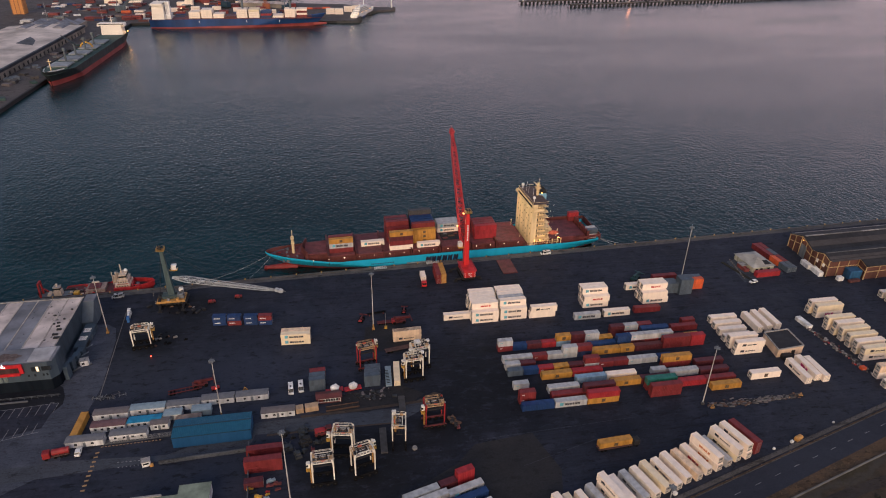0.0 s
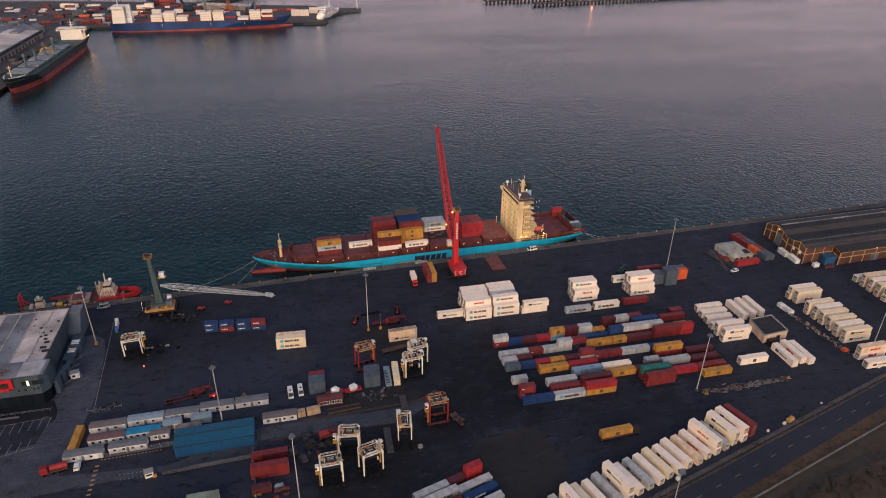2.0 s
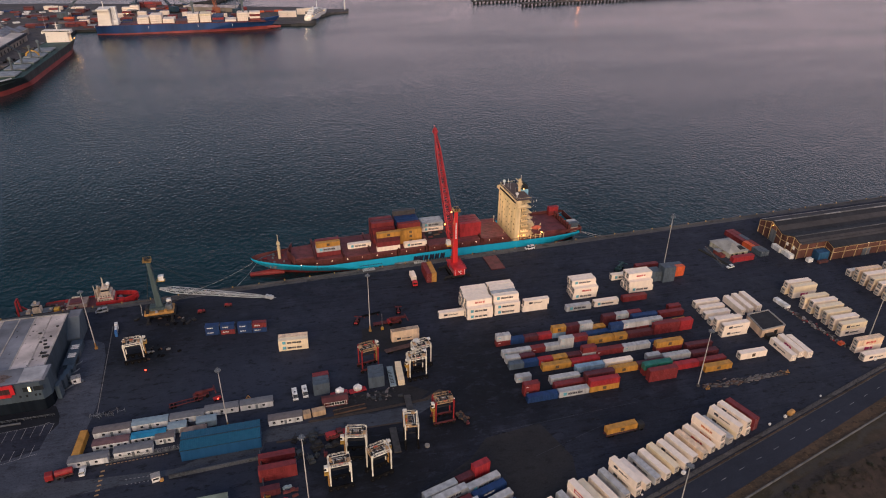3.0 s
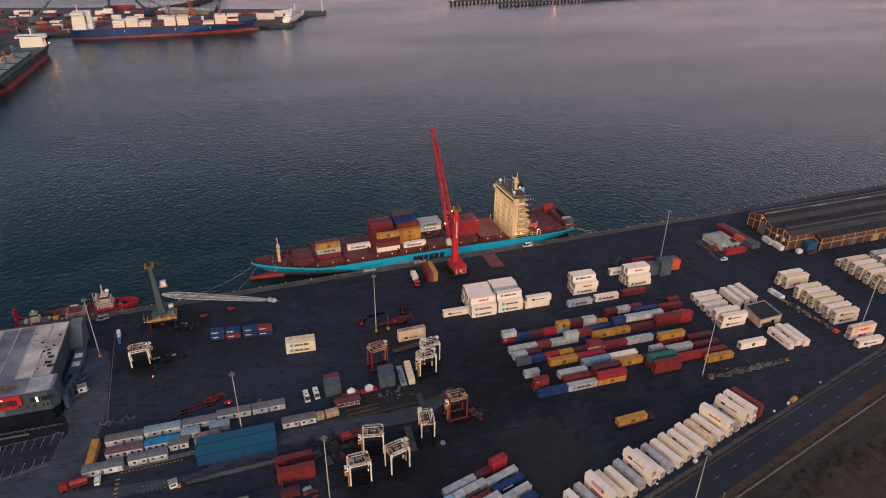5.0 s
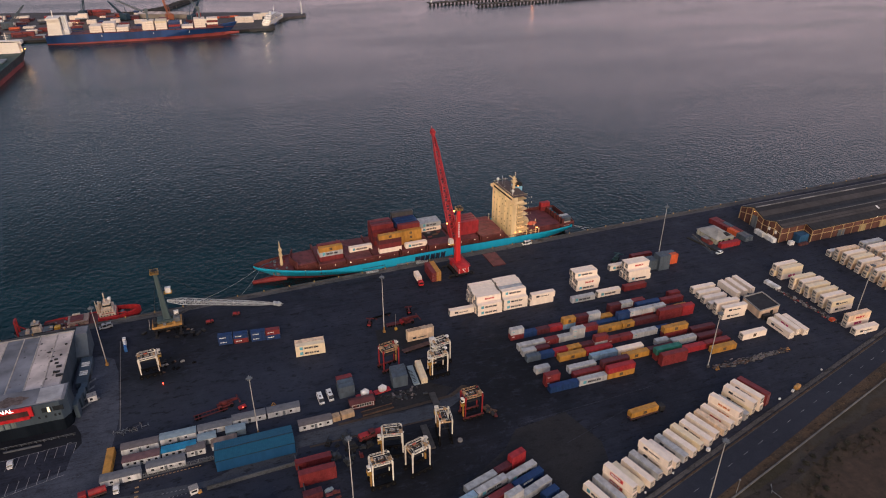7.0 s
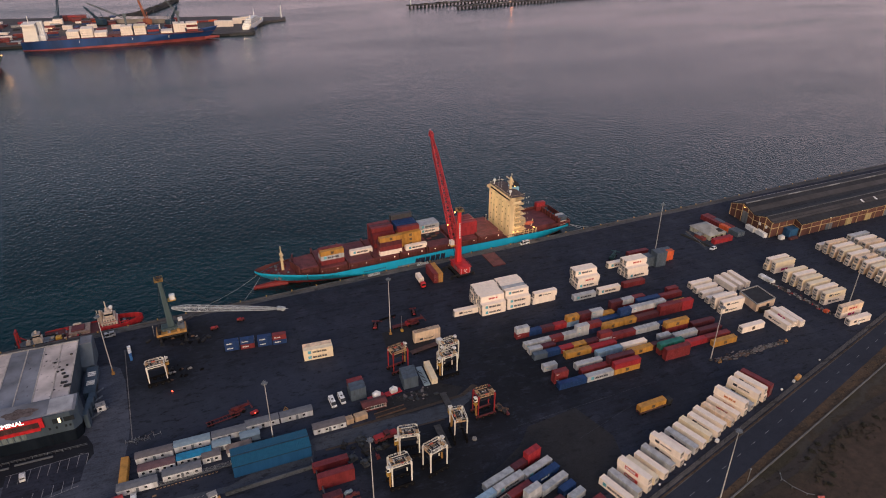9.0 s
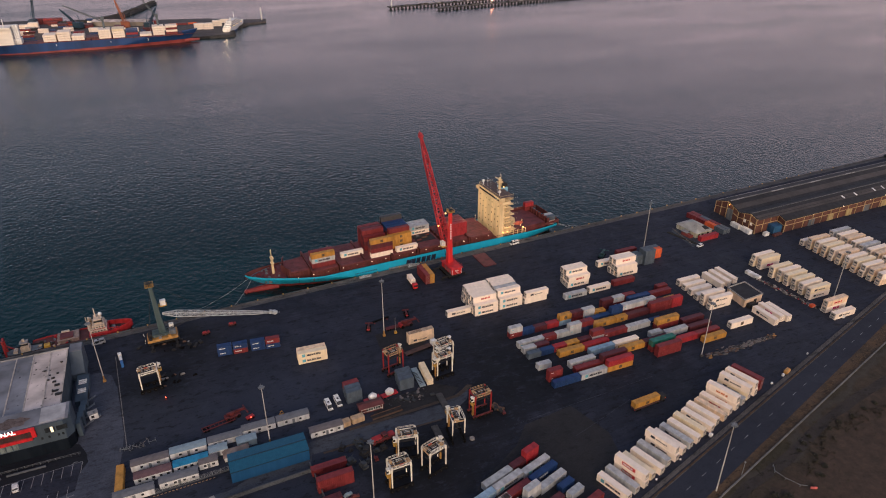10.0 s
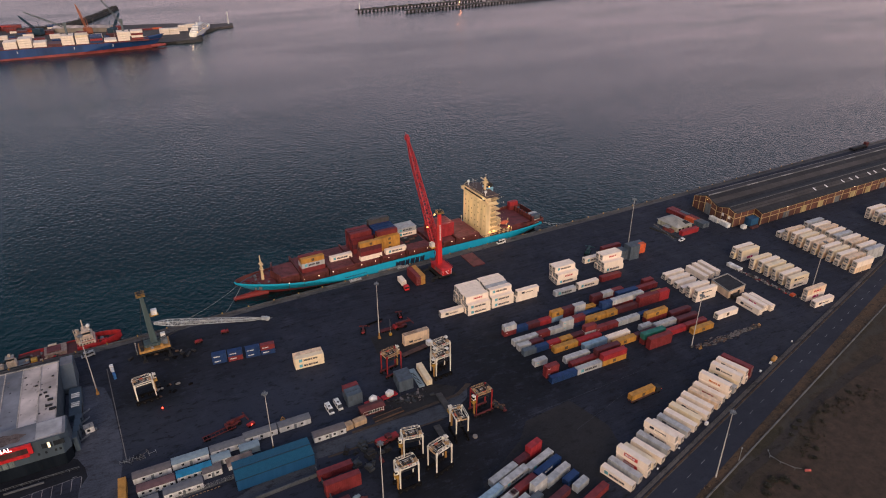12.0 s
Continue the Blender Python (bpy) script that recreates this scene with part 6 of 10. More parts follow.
# low store with a hipped brown roof behind the shed
e = thing("low_store", "low store with faded brown hipped roof beside the blue shed", "store", m=pose(-63.4, 192.3, 0))
part("wall", boxb(0.3, 8.9, 0.2, 4.4, 0, 1.9, 0.04), M_WALLG, e)
bm = bmesh.new()
loft(bm, [[(0, 0, 1.9), (9.2, 0, 1.9), (9.2, 4.6, 1.9), (0, 4.6, 1.9)], [(2.6, 2.6, 3.1), (8.2, 2.6, 3.3), (8.2, 3.2, 3.3), (2.6, 3.2, 3.1)]], True)
part("roof", bm, paint("store_roof_brown", (0.21, 0.16, 0.14), 0.7, amount=0.3, scale=0.8, dirt=0.2), e, "faded brown roof sheet")
# wire fence between the cabins and the crossing marks
e = thing("wire_fence", "galvanised wire fence on posts beside the cabins", "fence", m=pose(-86.6, 187.3, 0, 0, 0, 2.2))
for i in range(10):
    part("post", boxb(i * 2.7 - 0.06, i * 2.7 + 0.06, -0.06, 0.06, 0, 2.1), M_STEEL, e)
for i in range(8):
    part("wire", boxb(0, 24.3, -0.02, 0.02, 0.2 + i * 0.25, 0.24 + i * 0.25), M_STEEL, e)
part("plinth", boxb(0, 24.3, -0.12, 0.12, 0, 0.35), M_PANEL, e, "low concrete plinth")

# blue steel shed
M_SHB = paint("shed_blue_sheet", (0.006, 0.090, 0.165), 0.5, amount=0.03, scale=1.6, dirt=0.06, vary=0.08)
M_SHBW = paint("shed_blue_wall", (0.003, 0.062, 0.165), 0.5, amount=0.03, scale=1.2, dirt=0.08, vary=0.08)
sh = thing("steel_shed", "blue profiled-steel shed with shallow ridged roof", "shed", m=pose(-62.0, 181.6, 0, 0, 0, 0.6))
part("wall", boxb(0.1, 26.9, 0.1, 8.7, 0, 4.9), M_SHBW, sh)
for ya, za, yb, zb in ((-0.15, 4.95, 4.7, 5.45), (4.7, 5.65, 8.9, 5.3)):
    bm = bmesh.new()
    rib = []
    for i in range(45):
        rib += [(i * 0.6, 0.0), (i * 0.6 + 0.3, 0.0), (i * 0.6 + 0.36, 0.06), (i * 0.6 + 0.54, 0.06)]
    rib.append((27.0, 0.0))
    loft(bm, [[(px, ya, za + d) for px, d in rib], [(px, yb, zb + d) for px, d in rib]])
    part("roof_sheet", bm, M_SHB, sh)
part("eave_trim", boxb(-0.1, 27.1, -0.28, -0.16, 4.75, 5.05), paint("shed_trim", (0.005, 0.03, 0.06), 0.5), sh, "dark eave gutter")
part("ridge_cap", boxb(0, 27, 4.55, 4.85, 5.35, 5.74, 0.03), paint("shed_ridge", (0.004, 0.03, 0.06), 0.5), sh, "dark ridge step")
for ya in (0.1, 8.7):
    bm = bmesh.new()
    wedge(bm, [(0.1, 4.88), (8.7, 4.88), (8.7, 5.25), (4.7, 5.42)], 0.1 if ya < 1 else 26.7, 0.3 if ya < 1 else 26.9)
    part("gable", bm, M_SHBW, sh)
part("shed_door", boxb(26.85, 26.97, 3.5, 7.5, 0, 3.8), paint("shed_door_blue", (0.012, 0.09, 0.2), 0.5), sh)

# low wall beside the inner lane
wl = bmesh.new()
for i in range(22):
    box(wl, -65.4 + i * 1.33, -64.1 + i * 1.33, 174.7 + i * 0.06, 175.1 + i * 0.06, 0, 1.6)
structure("yard_wall", wl, M_PANEL, "grey concrete panel wall beside the blue shed", "wall")
wl = bmesh.new()
for i in range(14):
    box(wl, -35.9 + i * 0.13, -35.6 + i * 0.13, 177.5 - i * 1.9, 179.2 - i * 1.9, 0, 1.7)
structure("side_wall", wl, M_PANEL, "grey concrete wall at the edge of the carrier park", "wall")

# green-roofed building at the yard's south end
M_GRN = paint("roof_grey_green", (0.20, 0.245, 0.19), 0.7, amount=0.3, scale=0.5)
gb = thing("low_building", "low building with grey-green sheet roof beside the lane", "building", m=pose(-55.4, 148.0, 0, 0, 0, 0.5))
part("wall", boxb(0.2, 9.8, 0.2, 12.0, 0, 4.0), M_WALLG, gb)
part("roof", boxb(0, 10, 0, 12.2, 4.0, 4.25, 0.05), M_GRN, gb)
part("side_wing", boxb(-16, -0.2, 0, 9.0, 0, 3.3), M_WALLG, gb)
part("wing_roof", boxb(-16.2, -0.1, -0.2, 9.2, 3.3, 3.5, 0.04), M_GRN, gb)
part("parapet", boxb(-14.6, -5.2, 9.2, 9.9, 2.9, 3.9), M_CONCL, gb, "pale parapet strip")

# ---- terminal building ----
M_BLD = paint("terminal_blue_grey", (0.045, 0.072, 0.10), 0.6, amount=0.15, scale=0.3)
# near-black blue: the shade of the ground-storey recess is put into the colour
M_BLDD = paint("terminal_shaded_storey", (0.0035, 0.008, 0.015), 0.95, amount=0.1, scale=0.3)
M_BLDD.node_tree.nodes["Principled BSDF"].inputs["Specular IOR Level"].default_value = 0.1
M_ROOFP = paint("roof_pale_sheet", (0.60, 0.52, 0.49), 0.7, amount=0.85, wear=(0.10, 0.08, 0.075), scale=0.16, dirt=0.35)
M_ROOFG = paint("roof_grey_sheet", (0.21, 0.22, 0.255), 0.7, amount=0.5, wear=(0.07, 0.07, 0.08), scale=0.16, dirt=0.35)
M_ROOFD = paint("roof_dark_sheet", (0.085, 0.092, 0.11), 0.7, amount=0.5, wear=(0.05, 0.05, 0.06), scale=0.16, dirt=0.35)
M_SIGNR = paint("sign_red", (0.55, 0.012, 0.02), 0.4, amount=0.05)
M_GUT = paint("gutter_pale", (0.46, 0.41, 0.37), 0.6, amount=0.3)
tb = thing("terminal_building", "blue-grey port terminal hall with pale stained roof bays", "building")
part("hall_wall", boxb(-196, -115.2, 232, 272.6, 0, 10.9), M_BLD, tb)
for i in range(13):
    xa = -115.2 - (i + 1) * 6.2
    part("roof_bay", boxb(xa + 0.2, xa + 6.0, 232.4, 272.2, 10.9, 11.05 + 0.02 * (i % 2)), M_ROOFP if i in (0, 1, 4, 7) else M_ROOFG if i in (2, 3, 5, 8) else M_ROOFD, tb)
    part("gutter", boxb(xa - 0.2, xa + 0.2, 232.4, 272.4, 10.9, 11.35), M_GUT, tb, "pale gutter ridge")
part("gutter", boxb(-115.6, -115.2, 232.4, 272.4, 10.9, 11.35), M_GUT, tb)
part("edge_trim", boxb(-196, -115.0, 272.2, 272.7, 10.9, 11.4), M_CONCL, tb)
for i, (xa, ya, w, d) in enumerate(((-118.3, 246.8, 1.8, 1.1), (-118.9, 243.2, 2.2, 1.0), (-117.6, 240.6, 2.4, 1.3), (-121.3, 251.6, 0.9, 0.6), (-119.8, 252.2, 1.2, 0.7),
                                    (-118.2, 255.0, 0.8, 0.6), (-123.0, 258.4, 1.0, 0.5), (-117.4, 262.5, 0.9, 0.5), (-119.2, 249.4, 1.3, 0.9))):
    part("roof_vent", boxb(xa, xa + w, ya, ya + d, 11.0, 11.5), M_DARK, tb)
random.seed(41)
for i in range(26):
    xa, ya, w = random.uniform(-133.5, -116.4), random.uniform(234, 270), random.uniform(0.3, 0.9)
    part("roof_patch", boxb(xa, xa + w, ya, ya + w * random.uniform(0.4, 1.4), 11.0, 11.12), M_DARK if i % 3 else M_RBRN, tb)
bm = bmesh.new()
prism(bm, [(-129.6 + (5.4 + 0.9 * math.sin(5 * a)) * math.cos(a), 226.4 + (2.7 + 0.5 * math.cos(7 * a)) * math.sin(a)) for a in [k * math.pi / 16 for k in range(32)]], 13.5, 13.575)
part("rust_patch", bm, ground_mat("rust_stain", (0.11, 0.075, 0.068), (0.20, 0.17, 0.165), (0.055, 0.036, 0.032), s=4), tb, "rust-brown stained roof patch")
# annex with slanted south side
bm = bmesh.new()
wedge(bm, [(276.5, 0), (276.5, 10.2), (270.0, 10.2), (263.6, 3.2), (263.6, 0)], -115.2, -110.3)
part("annex", bm, paint("annex_blue_grey", (0.075, 0.105, 0.135), 0.6, amount=0.2, scale=0.3), tb)
part("annex_roof", boxb(-115.0, -110.6, 270.2, 276.2, 10.2, 10.4), M_ROOFG, tb)
bm = bmesh.new()
prism(bm, [(-196, 221.6), (-113.4, 221.6), (-111.2, 224.4), (-111.2, 232.0), (-196, 232.0)], 5.2, 13.4)
part("front_block", bm, M_BLD, tb)
# almost flush with the front; the wall colour stands in for the recess shade
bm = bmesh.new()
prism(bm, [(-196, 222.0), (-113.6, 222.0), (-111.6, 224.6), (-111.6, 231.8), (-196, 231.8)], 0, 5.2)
part("undercroft", bm, M_BLDD, tb, "dark ground storey, the shade of its recess put into the colour")
part("front_roof", boxb(-196, -111.6, 222.2, 231.8, 13.4, 13.55), M_ROOFG, tb)
part("pale_roof_panel", boxb(-120.6, -112.6, 222.6, 231.4, 13.55, 13.7), paint("roof_panel_pale", (0.38, 0.38, 0.40), 0.6, amount=0.2, scale=0.4), tb)
for i in range(4):
    part("side_bay", boxb(-111.2, -109.6 + 0.3 * i, 227 + i * 5, 230.6 + i * 5, 0, 6.2 - i * 1.1, 0.05), M_BLD, tb)
    bm = bmesh.new()
    for q in range(6):
        beam(bm, (-111.2 + q * 0.9, 231.2 + i * 5, 0.5 * q), (-110.4 + q * 0.9, 231.2 + i * 5, 0.5 * q + 0.4), 1.2, 0.1)
    part("side_stair", bm, M_GREYST, tb)
for i, (xa, w) in enumerate(((-119.4, 3.2), (-117.0, 0.0), (-115.8, 3.4), (-139, 4), (-146, 4))):
    if w:
        part("window", boxb(xa, xa + w, 221.55, 221.7, 9.6, 11.6), M_GLASS, tb)
part("lit_window", boxb(-117.6, -116.8, 221.5, 221.62, 9.5, 11.7), glow_mat("lit_window_glass", (1.0, 0.85, 0.6), 0.9), tb, "lit window strip")
for xa in (-121.2, -119.0, -116.0, -114.6):
    part("small_window", boxb(xa, xa + 0.7, 221.55, 221.68, 7.2, 8.2), M_GLASS, tb)
sg = part("red_sign", boxb(-146, -122.0, 220.9, 221.58, 12.2, 13.6, 0.05), M_SIGNR, tb, "red sign frame on the facade")
part("sign_side", boxb(-123.4, -122.0, 220.9, 221.58, 9.4, 12.2, 0.05), M_SIGNR, sg)
part("sign_base", boxb(-146, -123.4, 220.9, 221.58, 8.4, 9.6, 0.05), M_SIGNR, sg)
part("sign_glass", boxb(-146, -123.5, 221.4, 221.62, 9.6, 12.2), paint("lounge_glass", (0.06, 0.03, 0.03), 0.2, amount=0.0), sg)
bm = bmesh.new()
for i in range(9):
    box(bm, -146 + i * 2.0, -144.4 + i * 2.0, 221.4, 221.62, 5.6, 8.2)
part("lower_glazing", bm, paint("pale_glazing", (0.16, 0.20, 0.20), 0.25, amount=0.1), tb)
tx = bpy.data.curves.new("sign_letters", "FONT")
tx.body, tx.size, tx.extrude, tx.align_x = "TERMINAL", 2.3, 0.12, "RIGHT"
tx.materials.append(glow_mat("lit_sign_letters", (1.0, 0.97, 0.92), 1.6))
to = new("sign_letters", tx)
to.parent = tb
to.matrix_basis = pose(-127.6, 220.75, 12.9, 90, 0, 0)
tagged(to, "lit white letters reading TERMINAL")
bm = bmesh.new()
for i in range(34):
    beam(bm, (-190 + i * 2.4, 217.0, 0), (-190 + i * 2.4, 217.0, 1.1), 0.08)
beam(bm, (-190, 217.0, 1.1), (-110, 217.2, 1.1), 0.1)
beam(bm, (-190, 217.0, 0.6), (-110, 217.2, 0.6), 0.07)
solid("railing", bm, M_GREYST, "galvanised railing before the terminal entrance", "railing")
solid("planter_wall", boxb(-133, -121, 215.2, 215.6, 0, 0.7, 0.03), M_PANEL, "low pale wall beside the car park", "low wall")
solid("planter_wall", boxb(-150, -134.5, 214.6, 215.0, 0, 0.7, 0.03), M_PANEL, "low pale wall beside the car park", "low wall")
e = thing("plant_unit", "long blue-grey plant unit with white racks beside the hall", "plant unit", m=pose(-113.2, 245.0, 0))
part("housing", boxb(0, 4.4, 0, 18.0, 0, 3.0, 0.08), M_BLD, e)
for ya in (5.0, 11.0):
    for q in range(3):
        part("roof_rack", boxb(0.8, 3.8, ya + q * 1.1, ya + q * 1.1 + 0.3, 3.0, 3.5, 0.04), M_WHITE, e)
    part("rack_rail", boxb(2.1, 2.5, ya, ya + 2.5, 3.0, 3.3, 0.04), M_WHITE, e)
part("vent_panel", boxb(4.4, 4.46, 2.0, 7.0, 0.6, 2.3), M_DARK, e)
part("door", boxb(4.4, 4.47, 9.0, 10.4, 0.1, 2.2), M_GREYST, e)
wt = thing("white_kiosk", "small white box-shaped kiosk standing on the pavement", "kiosk", m=pose(-106.6, 236.4, 0, 0, 0, 12))
part("body", boxb(-1.6, 1.6, -1.3, 1.3, 0, 2.5, 0.12), M_WHITE, wt)
part("roof", boxb(-1.75, 1.75, -1.45, 1.45, 2.5, 2.68, 0.05), M_CONCL, wt)
part("opening", boxb(-0.9, 0.1, -1.36, -1.28, 0.9, 1.9), M_DARK, wt)
part("side_step", boxb(1.6, 2.4, -0.8, 0.4, 0, 0.5, 0.04), M_GREYST, wt)
gt = thing("gate_booth", "white and blue gate booth at the kerb line", "booth", m=pose(-97.0, 269.0, 0, 0, 0, 8))
part("lower", boxb(-0.55, 0.55, -3.4, -1.0, 0, 2.4, 0.05), paint("booth_blue", (0.03, 0.13, 0.35), 0.5), gt, "blue lower booth")
part("upper", boxb(-0.5, 0.5, -1.0, 2.6, 0, 2.5, 0.05), M_WHITE, gt)
part("roof_box", boxb(-0.7, 0.7, 2.8, 4.6, 0, 2.9, 0.05), M_WHITE, gt)

# ---- long transit shed ----
M_BRICK = paint("shed_brown_panel", (0.115, 0.045, 0.034), 0.7, amount=0.3, scale=0.5)
M_FRAME = paint("shed_cream_frame", (0.52, 0.38, 0.20), 0.6, amount=0.2)
M_RDK = paint("shed_dark_roof", (0.015, 0.015, 0.019), 0.75, amount=0.4, wear=(0.06, 0.055, 0.055), scale=0.12)
M_RSTR = paint("shed_roof_strip", (0.052, 0.045, 0.045), 0.75, amount=0.4, scale=0.12)
ts = thing("transit_shed", "long brown transit shed with cream frame and dark ridged roof", "shed")
XE0, XE1 = 254.0, 470.0
prof = [(291.0, 0), (291.0, 7.9), (280.4, 11.6), (270.0, 8.0), (261.0, 11.1), (256.0, 9.6), (256.0, 0)]
bm = bmesh.new()
wedge(bm, [(y, z) for y, z in prof], XE0, XE1)
part("wall", bm, M_BRICK, ts)
bm = bmesh.new()
wedge(bm, [(256.1, 0), (256.1, 9.55), (249.8, 7.75), (249.8, 0)], 272.4, XE1)
part("front_bay", bm, M_BRICK, ts)
for (ya, za), (yb, zb) in zip(prof[1:5], prof[2:6]):
    bm = bmesh.new()
    wedge(bm, [(ya, za + 0.05), (ya, za + 0.35), (yb, zb + 0.35), (yb, zb + 0.05)], XE0 - 0.4, XE1 + 0.4)
    part("roof", bm, M_RDK, ts, "dark sheet roof slope")
bm = bmesh.new()
wedge(bm, [(256.3, 9.65), (256.3, 9.98), (249.3, 8.0), (249.3, 7.7)], 272.0, XE1 + 0.4)
part("roof", bm, M_RDK, ts)
for ya, za, yb, zb, mt in ((276.3, 10.55, 272.5, 9.24, M_RSTR), (258.2, 10.62, 256.4, 10.08, M_RSTR), (255.9, 9.98, 254.4, 9.56, M_RSTR), (290.9, 8.30, 290.2, 8.54, M_CONCL),
                           (261.3, 11.42, 260.7, 11.42, M_CONCM)):
    bm = bmesh.new()
    wedge(bm, [(ya, za), (ya, za + 0.12), (yb, zb + 0.12), (yb, zb)], XE0, XE1)
    part("roof_strip", bm, mt, ts, "paler strip of roof sheeting")
for k, xa in enumerate(range(255, 470, 12)):
    bm = bmesh.new()
    wedge(bm, [(280.95, 11.74), (280.95, 11.92), (280.4, 12.08), (279.85, 11.92), (279.85, 11.74)], xa, xa + 11.6)
    part("ridge_cap", bm, M_CONCM if k % 3 else M_CONCL, ts)
for xa in (331, 343, 361.5, 370.5, 377.5, 392, 399, 410, 424, 431):
    bm = bmesh.new()
    wedge(bm, [(257.6, 10.5), (257.6, 10.72), (254.8, 9.9), (254.8, 9.7)], xa, xa + 1.3)
    part("skylight", bm, M_WHITE, ts, "pale skylight")


def frame_wall(p0, p1, tops, n, name="frame_post"):
    """Cream posts and rails on a wall from p0 to p1; tops gives the height along it."""
    d = Vector((p1[0] - p0[0], p1[1] - p0[1], 0))
    for i in range(n + 1):
        t = i / n
        p = Vector((*p0, 0)) + d * t
        h = tops(t)
        bm = bmesh.new()
        beam(bm, p, p + Vector((0, 0, h)), 0.32)
        part(name, bm, M_FRAME, ts)
        if i < n:
            q = Vector((*p0, 0)) + d * ((i + 1) / n)
            bm = bmesh.new()
            beam(bm, p + Vector((0, 0, h - 0.25)), q + Vector((0, 0, tops((i + 1) / n) - 0.25)), 0.32)
            part("frame_rail", bm, M_FRAME, ts)
            bm = bmesh.new()
            beam(bm, p + Vector((0, 0, h * 0.58)), q + Vector((0, 0, tops((i + 1) / n) * 0.58)), 0.28)
            part("frame_rail", bm, M_FRAME, ts)


def end_top(t):
    y = 291.0 + (256.0 - 291.0) * t
    for (ya, za), (yb, zb) in zip(prof[1:], prof[2:]):
        if yb <= y <= ya:
            return za + (zb - za) * (ya - y) / max(0.01, ya - yb)
    return 9.6


frame_wall((253.8, 291.0), (253.8, 256.0), end_top, 7)
frame_wall((253.8, 255.8), (272.2, 255.8), lambda t: 9.5, 3)
frame_wall((272.2, 255.8), (272.2, 249.6), lambda t: 9.5 - 1.8 * t, 1)
frame_wall((272.4, 249.6), (470, 249.6), lambda t: 7.75, 24)
part("big_door", boxb(253.6, 253.9, 275.6, 280.2, 0, 7.4), M_GREYST, ts, "grey sliding door")
for i in range(9):
    part("door", boxb(294 + i * 17.6, 299.5 + i * 17.6, 249.5, 249.75, 0, 4.2), paint("shed_door_yellow", (0.42, 0.33, 0.16), 0.6) if i % 3 else M_GREYST, ts)
part("entrance_canopy", boxb(264.2, 271.4, 250.4, 255.6, 0, 5.0, 0.2), paint("canopy_blue", (0.02, 0.10, 0.22), 0.5), ts, "blue entrance structure in the nook")
for xa in (296, 324, 350, 366, 384):
    part("wall_lamp", boxb(xa, xa + 0.2, 249.1, 249.3, 7.9, 8.05), M_GLOWC, ts, "lit white wall lamp")
part("wall_lamp", boxb(253.2, 253.6, 279.0, 279.3, 9.6, 9.9), M_GLOWW, ts, "lit warm wall lamp")
for ya in (264.0, 258.6):
    part("notice_board", boxb(253.5, 253.7, ya, ya + 1.6, 4.2, 6.0), M_WHITE, ts)
lamp_light(252.5, 279.0, 10.5, 260, (1.0, 0.66, 0.32))
lamp_light(252.0, 261.5, 7.5, 150, (1.0, 0.66, 0.32))
for xa in (290, 324, 358, 392):
    lamp_light(xa, 248.4 + 0.036 * (xa - 254), 9.0, 110, (1.0, 0.72, 0.42))
for i, (xa, ya, L) in enumerate(((250.6, 271.4, 7.0), (251.2, 264.0, 7.6))):
    solid("portable_store", boxb(0, 2.6, -L, 0, 0, 2.6, 0.1), M_WHITE, "white portable store beside the transit shed", "portable store", "white stores", pose(xa, ya, 0, 0, 0, -4))
solid("portable_store", boxb(0, 3.0, 0, 2.4, 0, 2.2, 0.08), M_WHITE, "small white store beside the transit shed", "portable store", "white stores", pose(258.0, 250.6, 0))
solid("timber_bundle", boxb(0, 6.5, 0, 2.0, 0, 1.3, 0.1), paint("stack_dark_red", (0.09, 0.03, 0.03), 0.8), "dark red stack of timber on the ground", "timber stack", m=pose(263, 248.0, 0, 0, 0, 4))

e = thing("work_vehicle", "dark long work vehicle on the far quay apron", "truck", m=pose(470, 317.5, 0, 0, 0, 3))
part("bed", boxb(-11, 8, -1.6, 1.6, 0.9, 2.6, 0.1), M_DARK, e)
part("cab", boxb(8, 11, -1.5, 1.5, 0.9, 4.6, 0.2), M_DECKD, e)
for sx in (-8, -5, 5, 9):
    part("wheel", tubeb((sx, -1.6, 0.7), (sx, 1.6, 0.7), 0.7, 0.7, 10), M_RUBBER, e)

# hipped-roof office with its yard
ho = thing("yard_office", "small office with pale hipped roof and cream walls", "building", m=pose(217.4, 264.8, 0, 0, 0, 4))
part("wall", boxb(0.6, 13.4, 0.6, 16.4, 0, 3.2), paint("office_wall", (0.52, 0.50, 0.38), 0.6, amount=0.2), ho)
bm = bmesh.new()
loft(bm, [[(0, 0, 3.2), (14, 0, 3.2), (14, 17, 3.2), (0, 17, 3.2)], [(6.6, 6.8, 5.8), (7.4, 6.8, 5.8), (7.4, 10.2, 5.8), (6.6, 10.2, 5.8)]], True)
part("roof", bm, paint("office_roof", (0.36, 0.35, 0.32), 0.7, amount=0.4, scale=0.3), ho)
for xa in (2.0, 5.0, 9.5):
    part("window", boxb(xa, xa + 1.5, 0.52, 0.64, 1.0, 2.2), M_GLASS, ho)
bm = bmesh.new()
loft(bm, [[(8.2, 1.4, 3.76), (12.0, 1.4, 3.76), (12.0, 1.4, 3.9), (8.2, 1.4, 3.9)], [(8.0, 4.2, 4.84), (10.6, 4.2, 4.84), (10.6, 4.2, 4.98), (8.0, 4.2, 4.98)]], True)
part("roof_panels", bm, M_DARK, ho, "dark solar panels on the roof")
part("porch_wall", boxb(-3.0, -0.4, 2.0, 9.0, 0, 1.6), paint("porch_red", (0.22, 0.05, 0.045), 0.6), ho, "dark red porch wall")
part("porch_roof", boxb(-3.4, 0.3, 4.5, 9.0, 2.4, 2.6), M_CONCL, ho)
